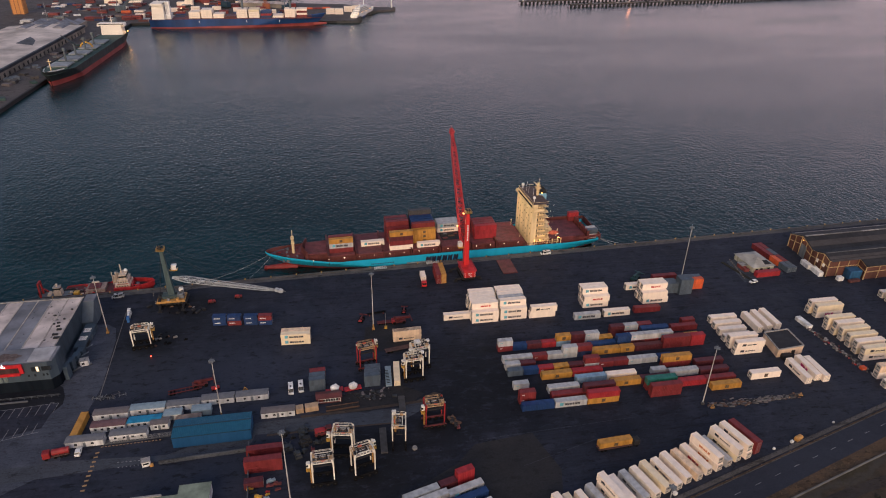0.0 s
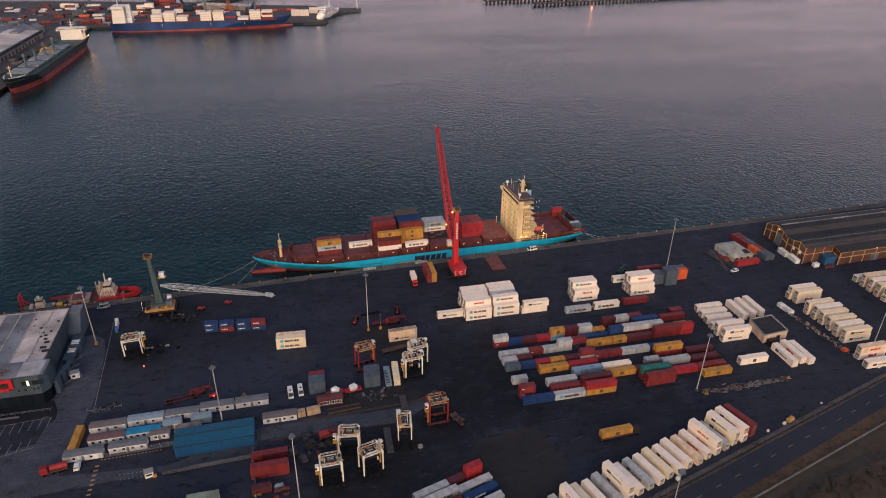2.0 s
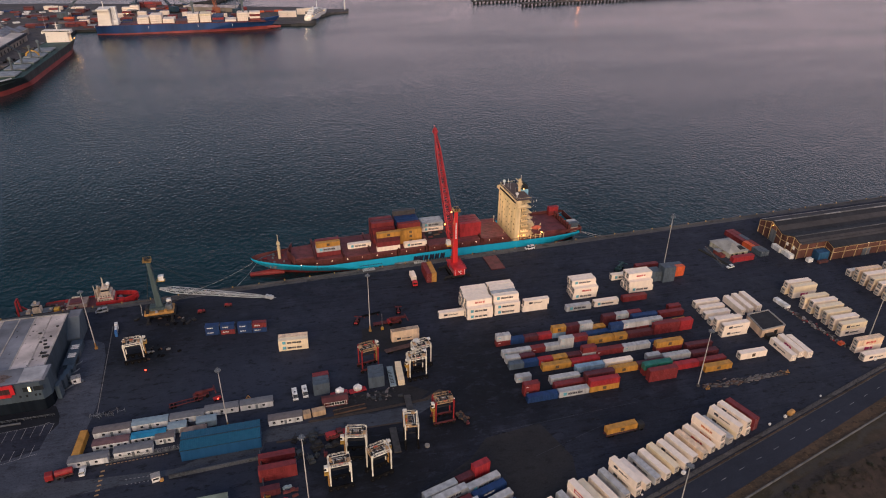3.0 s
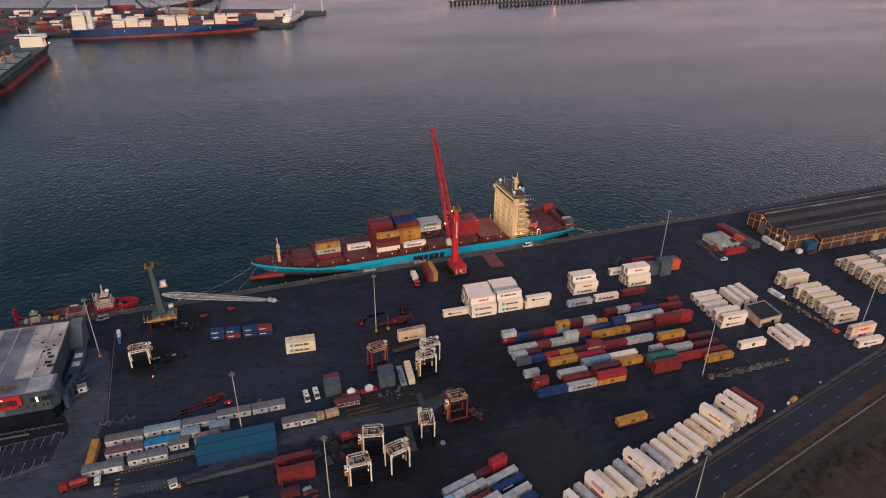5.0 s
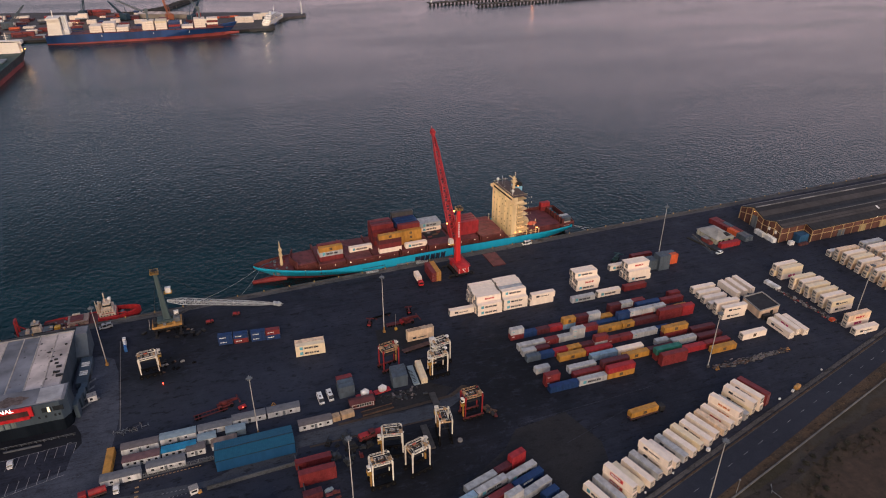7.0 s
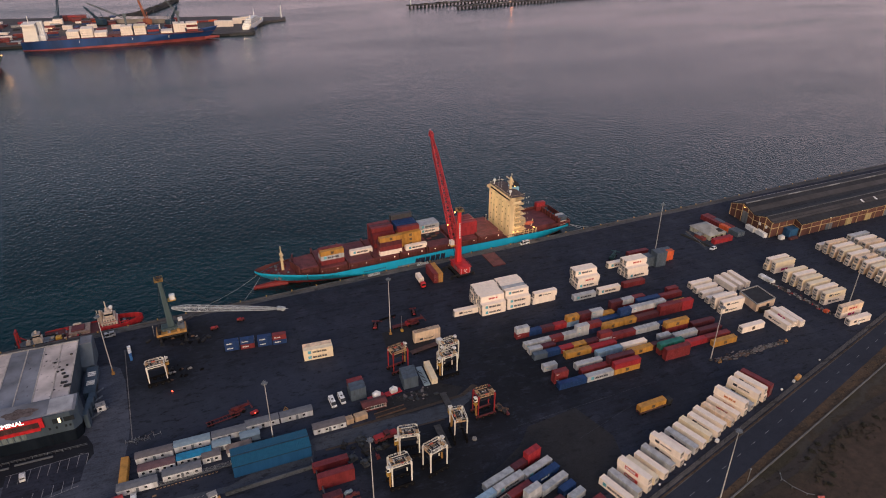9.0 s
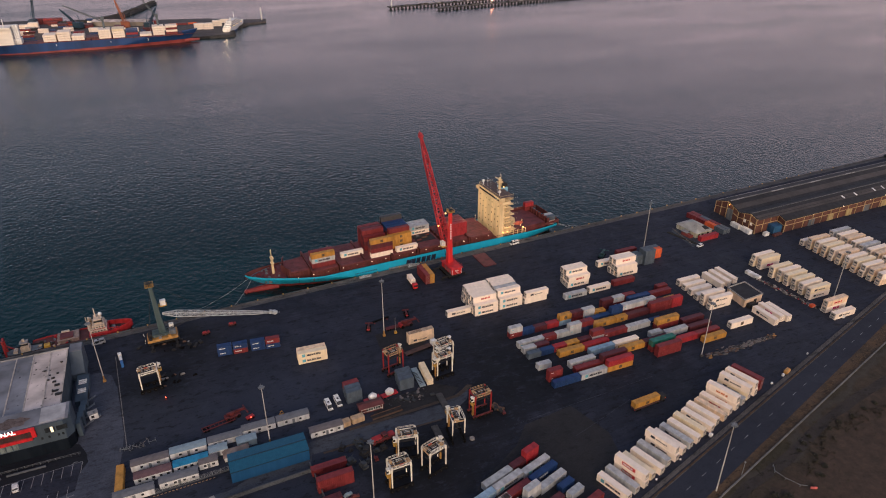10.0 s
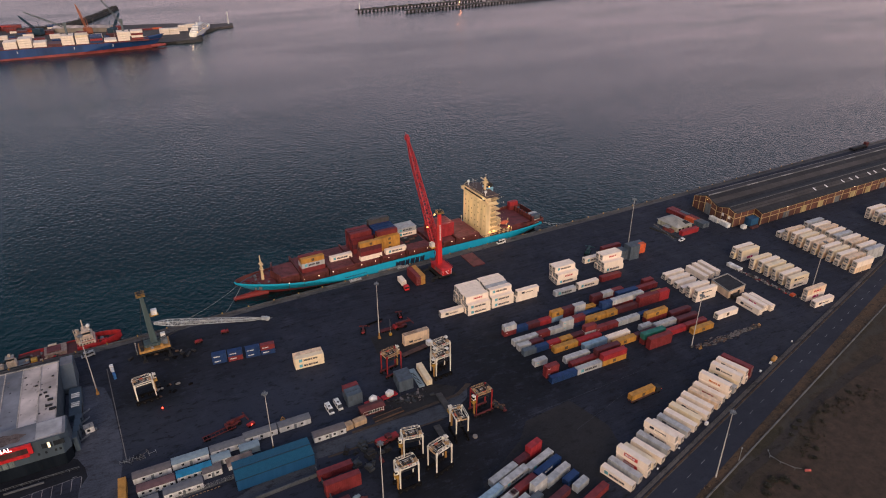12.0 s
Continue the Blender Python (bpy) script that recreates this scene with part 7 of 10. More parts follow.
strip("office_yard", [(208, 257), (234, 262), (240, 276), (226, 284), (211, 279)], M_LANE, "worn grey paving round the yard office", 0.014)
solid("hedge_bed", boxb(0, 1.8, 0, 20, 0, 0.35, 0.1), M_GRASS, "dark planted bed beside the office", "planting bed", m=pose(212.0, 259.0, 0, 0, 0, 14))
solid("white_tank", boxb(0, 3.6, 0, 2.4, 0, 2.2, 0.3), M_WHITE, "white water tank beside the office", "tank", m=pose(217.0, 279.4, 0))

SHEAR = Matrix.Translation((0.7, 0, 0)) @ Matrix(((1, 0.075, 0, -0.075 * 256), (0.036, 1, 0, 0.2 - 0.036 * 254), (0, 0, 1, 0), (0, 0, 0, 1)))
for ch in ts.children:          # the shed runs along the quay, its end wall stands square to the yard
    ch.data.transform(SHEAR)
random.seed(19)
for i in range(24):
    t = i / 23
    solid("garden_stone", boxb(-0.4, 0.4, -0.3, 0.3, 0, 0.5, 0.12), random.choice((M_CONC, M_CONCM, M_RBRN)), "grey kerb stone round the office yard", "stone", "stones round the office yard",
          pose(210.0 + 4.0 * (1 - t) + random.uniform(-0.3, 0.3), 280.5 - 20 * t, 0, 0, 0, random.uniform(0, 90)))

# substation with open roof
su = thing("substation", "cream walled enclosure with dark flat roof inside a parapet", "substation")
M_SUB = paint("substation_cream", (0.82, 0.60, 0.44), 0.6, amount=0.2, scale=0.4)
bm = bmesh.new()
prism(bm, [(184.6, 196.4), (197.6, 197.6), (198.4, 210.0), (186.2, 209.2)], 0, 4.0)
part("wall", bm, M_SUB, su)
bm = bmesh.new()
prism(bm, [(184.9, 196.7), (197.3, 197.9), (198.1, 209.7), (186.5, 208.9)], 4.0, 4.03)
part("roof", bm, M_RDK, su)
bm = bmesh.new()
pp = [(184.6, 196.4), (197.6, 197.6), (198.4, 210.0), (186.2, 209.2)]
for a, b in zip(pp, pp[1:] + pp[:1]):
    beam(bm, (*a, 4.2), (*b, 4.2), 0.4, 0.5)
part("parapet", bm, M_CONCL, su, "pale parapet")
part("doorway", boxb(191.8, 193.4, 196.85, 197.3, 0, 2.6), M_DARK, su)
part("side_block", boxb(186.2, 190.6, 194.4, 196.3, 0, 2.2), M_DARK, su)

# ---- lamp masts ----
def mast(x, y, h, base=True, head=1.2, footcol=None):
    e = thing("lamp_mast", "tall tapered steel floodlight mast on the yard", "lamp mast", "floodlight masts", pose(x, y, 0))
    part("pole", tubeb((0, 0, 0), (0, 0, h), 0.24, 0.11, 10), paint("mast_pale", (0.50, 0.49, 0.47), 0.5), e)
    if base:
        part("base", boxb(-0.6, 0.6, -0.6, 0.6, 0, 1.1, 0.15), footcol or M_OCHD, e, "ochre concrete foot")
        if footcol is None:
            part("lower_pole", tubeb((0, 0, 1.0), (0, 0, 3.2), 0.34, 0.27, 10), M_OCHD, e, "ochre painted foot of the pole")
    part("head_frame", tubeb((0, 0, h - 0.2), (0, 0, h + 0.1), head * 0.6, head * 0.6, 12), M_GREYST, e)
    for i in range(6):
        a = i * math.pi / 3
        part("floodlight", boxb(math.cos(a) * head * 0.7 - 0.3, math.cos(a) * head * 0.7 + 0.3, math.sin(a) * head * 0.7 - 0.3, math.sin(a) * head * 0.7 + 0.3, h - 0.5, h - 0.05, 0.05),
             M_GREYST, e)
    bm = bmesh.new()
    tube(bm, (0, 0, h), (0, 0, h + 1.2), 0.08, 0.05, 6)
    part("finial", bm, M_STEEL, e)
    return e


for a in ((-103.4, 258.4, 29.0), (13.6, 243.4, 29.5), (136.8, 173.8, 27.5, True, 1.2, M_CONC), (-46.8, 194.4, 27.3), (170.6, 256.4, 35.0, False), (232.4, 184.2, 27.0, True, 1.2, M_CONC),
          (-20.6, 152.6, 29.2, False), (87.4, 113.8, 29.5, False)):
    mast(*a)
e = thing("street_lamp", "slim grey post with a small lantern beside the road wall", "street lamp", m=pose(100.6, 115.6, 0))
part("pole", tubeb((0, 0, 0), (0, 0, 6.0), 0.12, 0.09, 6), M_STEEL, e)
part("lantern", boxb(-0.25, 0.25, -0.25, 0.25, 5.9, 6.3, 0.05), M_STEEL, e)
e = thing("lamp_post", "thin ochre-footed lamp post beside the red machines", "lamp post", m=pose(19.2, 243.6, 0))
part("pole", tubeb((0, 0, 0), (0, 0, 8.5), 0.1, 0.07, 6), M_STEEL, e)
part("foot", boxb(-0.6, 0.6, -0.6, 0.6, 0, 1.2, 0.1), M_YEL, e)


# ---- vehicles ----
def car(x, y, yaw, mat, label, L=4.6, van=False):
    """Road vehicle facing local +y: body, dark glazed cabin under a painted roof, wheels, lamps."""
    e = thing("van" if van else "pickup_truck" if L > 5 else "car", label, "van" if van else "car", "parked vehicles", pose(x, y, 0, 0, 0, yaw))
    W = 2.0 if van else 1.85
    nose = L / 2 - (0.35 if van else 1.0)
    bm = bmesh.new()
    wedge(bm, [(-L / 2, 0.35), (L / 2, 0.35), (L / 2, 0.8), (nose, 1.08), (-L / 2, 1.08)], -W / 2, W / 2)
    bmesh.ops.bevel(bm, geom=bm.edges[:], offset=0.08, segments=1, affect="EDGES")
    part("body", bm, mat, e)
    a, b, top = (-L / 2 + 0.06, L / 2 - 0.55, 2.25) if van else (-L / 2 + (2.2 if L > 5 else 0.4), L / 2 - 1.15, 1.6)
    bm = bmesh.new()
    wedge(bm, [(a, 1.05), (b, 1.05), (b - 0.75, top), (a + 0.3, top)], -W / 2 + 0.1, W / 2 - 0.1)
    c = part("cabin_glass", bm, M_GLASS, e, "dark glazed cabin")
    part("roof", boxb(-W / 2 + 0.08, W / 2 - 0.08, a + 0.28, b - 0.72, top, top + 0.07, 0.02), mat, c)
    for yy in ((a + 0.3, b - 0.8, (a + b) / 2 - 0.2) if van else (a + 0.3, b - 0.7)):
        for sx in (-1, 1):
            bm = bmesh.new()
            box(bm, sx * (W / 2 - 0.1) - 0.04, sx * (W / 2 - 0.1) + 0.04, yy - 0.12, yy + 0.12, 1.05, top)
            part("pillar", bm, mat, c)
    if van:
        part("rear_panel", boxb(-W / 2 + 0.08, W / 2 - 0.08, a - 0.04, a + 0.1, 1.05, 1.45), mat, c)
        part("side_panel", boxb(-W / 2 + 0.06, W / 2 - 0.06, a + 0.1, (a + b) / 2 - 0.5, 1.05, 1.5), mat, c)
        part("roof_vent", boxb(-0.35, 0.35, -0.4, 0.4, top + 0.07, top + 0.2, 0.03), M_DARK, c, "dark roof vent")
    elif L > 5:
        part("load_bed", boxb(-W / 2 + 0.15, W / 2 - 0.15, -L / 2 + 0.15, a - 0.1, 1.06, 1.1), M_DARK, e, "dark open load bed")
    for sx in (-1, 1):
        for yy in (-L / 2 + 0.95, L / 2 - 0.95):
            part("wheel", tubeb((sx * W / 2 - 0.14, yy, 0.36), (sx * W / 2 + 0.06, yy, 0.36), 0.36, 0.36, 12), M_RUBBER, e)
        part("headlight", boxb(sx * 0.66 - 0.18, sx * 0.66 + 0.18, L / 2 - 0.05, L / 2 + 0.02, 0.62, 0.82), M_STEEL, e)
        part("tail_lamp", boxb(sx * 0.78 - 0.1, sx * 0.78 + 0.1, -L / 2 - 0.02, -L / 2 + 0.05, 0.7, 1.0), M_MACHD, e)
    return e


M_SILV = paint("silver_paint", (0.34, 0.35, 0.37), 0.4, amount=0.1)
car(-22.0, 206.6, 184, M_WHITE, "white minibus parked on the yard", 6.0, True)
car(-18.1, 207.3, 184, M_WHITE, "white minibus parked on the yard", 6.0, True)
car(114.0, 301.6, 92, M_WHITE, "white van parked on the quay beside the ship", 5.6, True)
car(-106.6, 288.6, 98, M_SILV, "silver van parked on the quay", 5.6, True)
car(-93.8, 184.6, 4, M_WHITE, "white car beside the red truck", 4.4)
car(-129.4, 208.2, 10, M_WHITE, "white car in the car park", 4.4)
car(212.2, 256.0, 100, M_WHITE, "white car parked by the yard office", 4.4)


def truck(x, y, yaw, cabmat, label, L=13.5):
    """Yard tractor with a flatbed trailer; it faces local +y."""
    e = thing("tractor_trailer", label, "truck", "tractor trailers", pose(x, y, 0, 0, 0, yaw))
    cab = part("cab", boxb(-1.2, 1.2, L / 2 - 0.2, L / 2 + 2.2, 0.7, 3.1, 0.15), cabmat, e)
    part("windscreen", boxb(-1.05, 1.05, L / 2 + 2.05, L / 2 + 2.23, 1.8, 2.8), M_GLASS, cab)
    part("flatbed", boxb(-1.25, 1.25, -L / 2, L / 2 - 0.6, 1.0, 1.25, 0.03), paint("flatbed_brown", (0.08, 0.04, 0.035), 0.7), e)
    for sx in (-0.95, 0.95):
        for yy in (-L / 2 + 1.2, -L / 2 + 2.5, L / 2 - 1.6, L / 2 + 1.2):
            part("wheel", tubeb((sx - 0.25, yy, 0.5), (sx + 0.25, yy, 0.5), 0.5, 0.5, 10), M_RUBBER, e)
    for sx in (-0.9, 0.9):
        part("tail_lamp", boxb(sx - 0.15, sx + 0.15, -L / 2 - 0.05, -L / 2, 0.9, 1.05), M_LOGO_R, e)
    return e


e = truck(93.4, 157.4, -87, M_DARK, "dark yard tractor with flatbed trailer under a yellow container")
for sx in (-0.9, 0.9):
    part("brake_lamp", boxb(sx - 0.12, sx + 0.12, 8.95, 9.05, 1.2, 1.4), M_GLOWR, e, "lit red lamp")
cont(87.0, 156.4, "y", CL, 1.0, 2.6, "m", where="on a flatbed trailer")
truck(24.0, 226.6, -80, M_WHITE, "white-cabbed tractor with empty brown flatbed trailer")
truck(42.2, 281.6, 177, M_CRANER, "red yard tractor with a white container beside the crane", L=7.0)
truck(-99.6, 184.2, 100, M_MACHR, "red tanker truck parked beside the cabins", L=6.0)
part("tank", tubeb((0, -3, 2.2), (0, 2.2, 2.2), 1.1, 1.1, 14), M_MACHR, bpy.data.objects["tractor_trailer.003"], "red tank")
# pale gangways at the quay edge beside the ship
for x, y in ((18.4, 297.4), (46.6, 299.0)):
    e = thing("gangway", "pale aluminium gangway lying on the quay beside the ship", "gangway", "gangways on the quay", pose(x, y, 0, 0, 0, QA))
    part("deck", boxb(0, 6.6, 0, 1.2, 0.35, 0.5), M_STEEL, e)
    for ya in (0.0, 1.14):
        part("side_rail", boxb(0, 6.6, ya, ya + 0.06, 1.3, 1.4), M_WHITE, e)
        part("lower_rail", boxb(0, 6.6, ya, ya + 0.06, 0.85, 0.92), M_WHITE, e)
        for q in range(7):
            part("stanchion", boxb(q * 1.08, q * 1.08 + 0.08, ya, ya + 0.06, 0.5, 1.3), M_WHITE, e)
    for sx in (0.4, 5.8):
        part("foot", boxb(sx, sx + 0.4, 0.1, 1.1, 0, 0.35), M_GREYST, e)
# flat rack and hatch panel on the quay
solid("hatch_panel", boxb(0, 7.8, 0, 14.6, 0.25, 0.75, 0.05), M_DECKR, "oxide-red hatch panel lying on the quay", "hatch panel", m=pose(85.2, 283.6, -0.24, 0, 0, 1))
for i in range(2):
    solid("flat_rack", boxb(0, 2.5, 0, 12.4, 0.0, 0.6, 0.05), paint("flat_rack_grey", (0.055, 0.052, 0.052), 0.7), "dark flat rack lying in the carrier park", "flat rack",
          "flat racks", pose(10.2 if i == 0 else 19.0, 167.6 if i == 0 else 184, 0, 0, 0, -2))
solid("flat_rack", boxb(0, 2.5, 0, 12.4, 0.0, 0.7, 0.05), M_RPBL, "pale blue flat rack with ribbed deck", "flat rack", "flat racks", pose(15.4, 203.2, 0, 0, 0, -3))
bm = bmesh.new()
for i in range(9):
    box(bm, 15.9 - i * 0.02, 17.3 - i * 0.02, 204.6 + i * 0.95, 205.0 + i * 0.95, 0.7, 0.74)
solid("rack_slats", bm, M_DARK, "dark slats on the pale blue flat rack", "slats")


def red_machine(x, y, yaw, s=1.0, label="red container handler parked on the yard", dark=None, mid=None):
    dark, mid = dark or M_MACHD, mid or M_MACHR
    e = thing("container_handler", label, "container handler", "red container handlers", pose(x, y, 0, 0, 0, yaw))
    part("chassis", boxb(-3.2 * s, 3.2 * s, -1.4 * s, 1.4 * s, 0.7, 1.8 * s, 0.12), dark, e)
    part("counterweight", boxb(-3.6 * s, -2.0 * s, -1.4 * s, 1.4 * s, 0.8, 2.5 * s, 0.2), mid, e)
    c = part("cab", boxb(-1.2 * s, 0.6 * s, -0.8 * s, 0.8 * s, 1.8 * s, 3.4 * s, 0.1), dark, e)
    part("cab_window", boxb(0.2 * s, 0.65 * s, -0.7 * s, 0.7 * s, 2.2 * s, 3.2 * s), M_GLASS, c)
    bm = bmesh.new()
    beam(bm, (-2.6 * s, 0, 3.2 * s), (5.6 * s, 0, 2.7 * s), 0.95 * s, 1.0 * s)
    beam(bm, (-0.5 * s, 0, 1.8 * s), (2.4 * s, 0, 2.7 * s), 0.4 * s)
    part("boom", bm, dark, e)
    bm = bmesh.new()
    beam(bm, (6.0 * s, -3.0 * s, 2.2 * s), (6.0 * s, 3.0 * s, 2.2 * s), 0.5, 0.4)
    part("spreader", bm, dark, e)
    for sx in (-2.3, 2.3):
        for sy in (-1.3, 1.3):
            part("wheel", tubeb((sx * s, sy * s - 0.35, 0.75), (sx * s, sy * s + 0.35, 0.75), 0.75, 0.75, 12), M_RUBBER, e)
    return e


red_machine(25.6, 247.2, 6, 0.95)
red_machine(29.0, 255.4, 80, 0.55, "small dark red yard machine")
red_machine(8.6, 251.2, 70, 0.6, "small red yard machine")
e = thing("low_trailer", "long low red trailer frame beside the lamp post", "trailer", m=pose(15.6, 247.4, 0, 0, 0, 3))
for ya in (-1.0, 0.8):
    part("side_beam", boxb(0, 9.6, ya, ya + 0.25, 0.6, 1.0, 0.03), M_MACHD, e)
part("deck", boxb(0.2, 9.4, -0.8, 0.8, 0.75, 0.95, 0.02), M_MACHD, e)
for sx in (1.0, 2.2, 8.4):
    part("wheel", tubeb((sx, -1.1, 0.4), (sx, 1.1, 0.4), 0.4, 0.4, 10), M_RUBBER, e)
e = thing("crane_beam", "dark lifting beam lying on trestles", "lifting beam", m=pose(11.4, 255.0, 0, 0, 0, 10))
part("beam", boxb(0, 9.0, -0.4, 0.4, 0.6, 1.2, 0.05), M_RUBBER, e)
for sx in (1.0, 7.6):
    part("trestle", boxb(sx, sx + 0.4, -0.9, 0.9, 0, 0.6, 0.03), M_MACHD, e)
red_machine(-57.4, 215.0, 14, 0.85, "red container handler near the row of cabins", M_MACHD, M_MACHD)
e = thing("low_trailer", "dark red low trailer beside the container handler", "trailer", m=pose(-63.0, 212.6, 0, 0, 0, 11))
for sy in (-1.0, 1.0):
    part("side_beam", boxb(-6.2, 6.2, sy - 0.15, sy + 0.15, 0.7, 1.1, 0.04), M_MACHD, e)
for i in range(9):
    part("cross_member", boxb(-6.0 + i * 1.5, -5.8 + i * 1.5, -0.85, 0.85, 0.75, 1.0), M_MACHD, e)
for sx in (-5.2, -4.0, 4.6):
    part("wheel", tubeb((sx, -1.2, 0.45), (sx, 1.2, 0.45), 0.45, 0.45, 10), M_RUBBER, e)
e = thing("tow_cart", "small red tow cart with lit red lamp", "cart", m=pose(-51.4, 212.0, 0, 0, 0, 20))
part("body", boxb(-1.5, 1.5, -0.8, 0.8, 0.4, 1.3, 0.15), M_MACHR, e)
part("lamp", boxb(-0.2, 0.2, -0.95, -0.75, 0.9, 1.3), M_GLOWR, e, "lit red lamp")
for sx in (-1.0, 1.0):
    part("wheel", tubeb((sx, -0.85, 0.4), (sx, 0.85, 0.4), 0.4, 0.4, 10), M_RUBBER, e)
e = thing("red_tractor", "dark red heavy yard tractor with low body in the carrier park", "tractor", m=pose(-8.2, 180.6, 0, 0, 0, 9))
part("body", boxb(-4.6, 4.6, -1.4, 1.4, 0.7, 1.9, 0.15), M_MACHD, e)
part("engine_hood", boxb(-4.4, -0.6, -1.2, 1.2, 1.9, 2.7, 0.18), M_MACHR, e)
part("rear_deck", boxb(1.8, 4.5, -1.2, 1.2, 1.9, 2.2, 0.08), M_MACHR, e)
cab = part("cab", boxb(-0.4, 1.6, -1.1, 1.1, 1.9, 3.3, 0.12), M_MACHD, e)
part("window", boxb(-0.2, 1.4, -1.14, 1.14, 2.4, 3.1), M_GLASS, cab)
for sx in (-3.2, 0.3, 3.3):
    part("wheel", tubeb((sx, -1.5, 0.7), (sx, 1.5, 0.7), 0.7, 0.7, 12), M_RUBBER, e)
for sx in (-3.6, -2.4, -1.2):
    part("grille", boxb(sx, sx + 0.7, -1.23, -1.18, 2.0, 2.5), M_DARK, e)
red_machine(151.8, 268.0, 40, 0.9, "dark teal container handler behind the white boxes", M_MACHT, M_MACHT)
for x, y, yaw in ((-61.4, 277.4, 10), (-49.3, 280.2, 0)):
    e = thing("fire_cart", "small red cart on the yard", "cart", "red carts", pose(x, y, 0, 0, 0, yaw))
    part("body", boxb(-1.8, 1.8, -0.8, 0.8, 0.4, 1.1, 0.1), M_MACHD, e)
    part("tank", boxb(-1.5, 0.3, -0.65, 0.65, 1.1, 1.6, 0.15), M_MACHR, e)
    part("hose_box", boxb(0.7, 1.6, -0.6, 0.6, 1.1, 1.4, 0.08), M_MACHR, e)
    for sx in (-1.2, 1.2):
        part("wheel", tubeb((sx, -0.85, 0.4), (sx, 0.85, 0.4), 0.4, 0.4, 10), M_RUBBER, e)
e = thing("marker_beacon", "small lit red beacon beside the straddle carrier", "beacon", m=pose(-80.6, 236.6, 0))
part("drum", tubeb((0, 0, 0), (0, 0, 0.7), 0.4, 0.32, 10), M_MACHD, e)
part("lamp", boxb(-0.2, 0.2, -0.2, 0.2, 0.8, 1.2), M_GLOWR, e)

# loose parts round the carrier beside the terminal and by the grey crane, tyre in the carrier park
random.seed(37)
for i in range(34):
    x, y = (random.gauss(-79.5, 4.2), random.gauss(250.5, 3.4)) if i < 22 else (random.gauss(-76, 5.0), random.gauss(274, 2.6))
    s = random.uniform(0.3, 0.8)
    bm = bmesh.new()
    box(bm, -1.2 * s, 1.2 * s, -0.6 * s, 0.6 * s, 0, 0.5 * s)
    box(bm, -0.5 * s, 0.7 * s, -0.5 * s, 0.4 * s, 0.5 * s, 0.9 * s)
    solid("loose_part", bm, (M_RUBBER, M_RUBBER, M_TUGG, M_DARK, M_RUBBER, M_RBRN_D)[i % 6], "greasy black machine part lying on the yard", "machine part", "loose machine parts",
          pose(x, y, 0, 0, 0, random.uniform(0, 180)))
# lying tyre, drawn as a plain low cylinder
solid("rubber_fender", tubeb((0, 0, 0), (0, 0, 0.6), 0.95, 0.9, 16), M_TUGG, "worn grey rubber tyre lying on the yard", "rubber ring", m=pose(22.3, 168.3, 0))

# scrap machines and small clutter in the carrier park
M_SCRAP = paint("scrap_grey", (0.030, 0.036, 0.043), 0.6, amount=0.6)
random.seed(11)
for i in range(26):
    x, y = random.uniform(-24, -6), random.uniform(170, 184)
    if x > -13 and y < 175:
        continue
    s = random.uniform(0.5, 1.3)
    bm = bmesh.new()
    box(bm, -1.5 * s, 1.5 * s, -0.9 * s, 0.9 * s, 0.1, 0.9 * s)
    box(bm, -0.8 * s, 0.6 * s, -0.7 * s, 0.7 * s, 0.9 * s, 1.7 * s)
    tube(bm, (-1.1 * s, -1.0 * s, 0.4 * s), (-1.1 * s, 1.0 * s, 0.4 * s), 0.4 * s, 0.4 * s, 8)
    tube(bm, (1.0 * s, -1.0 * s, 0.4 * s), (1.0 * s, 1.0 * s, 0.4 * s), 0.4 * s, 0.4 * s, 8)
    beam(bm, (-0.5 * s, 0.3, 1.2 * s), (1.6 * s, 0.5, 2.1 * s), 0.18)
    solid("scrap_machine", bm, random.choice((M_SCRAP, M_DARK, M_MACHD, M_DARK, M_SCRAP)), "worn part of a machine lying in the carrier park", "machine part", "scrapped machine parts",
          pose(x, y, 0, 0, 0, random.uniform(0, 180)))
for i in range(16):
    x, y = random.uniform(-34, -24), random.uniform(153, 162)
    s = random.uniform(0.4, 1.0)
    bm = bmesh.new()
    box(bm, -1.6 * s, 1.6 * s, -0.6 * s, 0.6 * s, 0, 0.7 * s)
    box(bm, -1.2 * s, 0.2 * s, -0.5 * s, 0.5 * s, 0.7 * s, 1.2 * s)
    solid("metal_crate", bm, random.choice((M_MACHR, M_DECKR, M_DECKD, M_RPBL, M_DARK, M_YEL)), "painted steel crate in the corner of the yard", "crate", "steel crates",
          pose(x, y, 0, 0, 0, random.uniform(-20, 20)))
for i in range(70):
    x, y = (random.gauss(10.5, 3.4), random.gauss(199.4, 1.5)) if i < 52 else (random.uniform(-2, 24), random.uniform(195.5, 203))
    s = random.uniform(0.3, 0.95) if i < 52 else random.uniform(0.15, 0.4)
    solid("debris", boxb(-s, s, -s * 0.6, s * 0.6, 0, s * 0.7, s * 0.12), random.choice((M_DARK, M_DARK, M_SCRAP, M_RBRN, M_SCRAP)), "heap of grey rubble and scrap on the ground", "debris",
          "scattered debris", pose(x, y, 0, 0, 0, random.uniform(0, 180)))
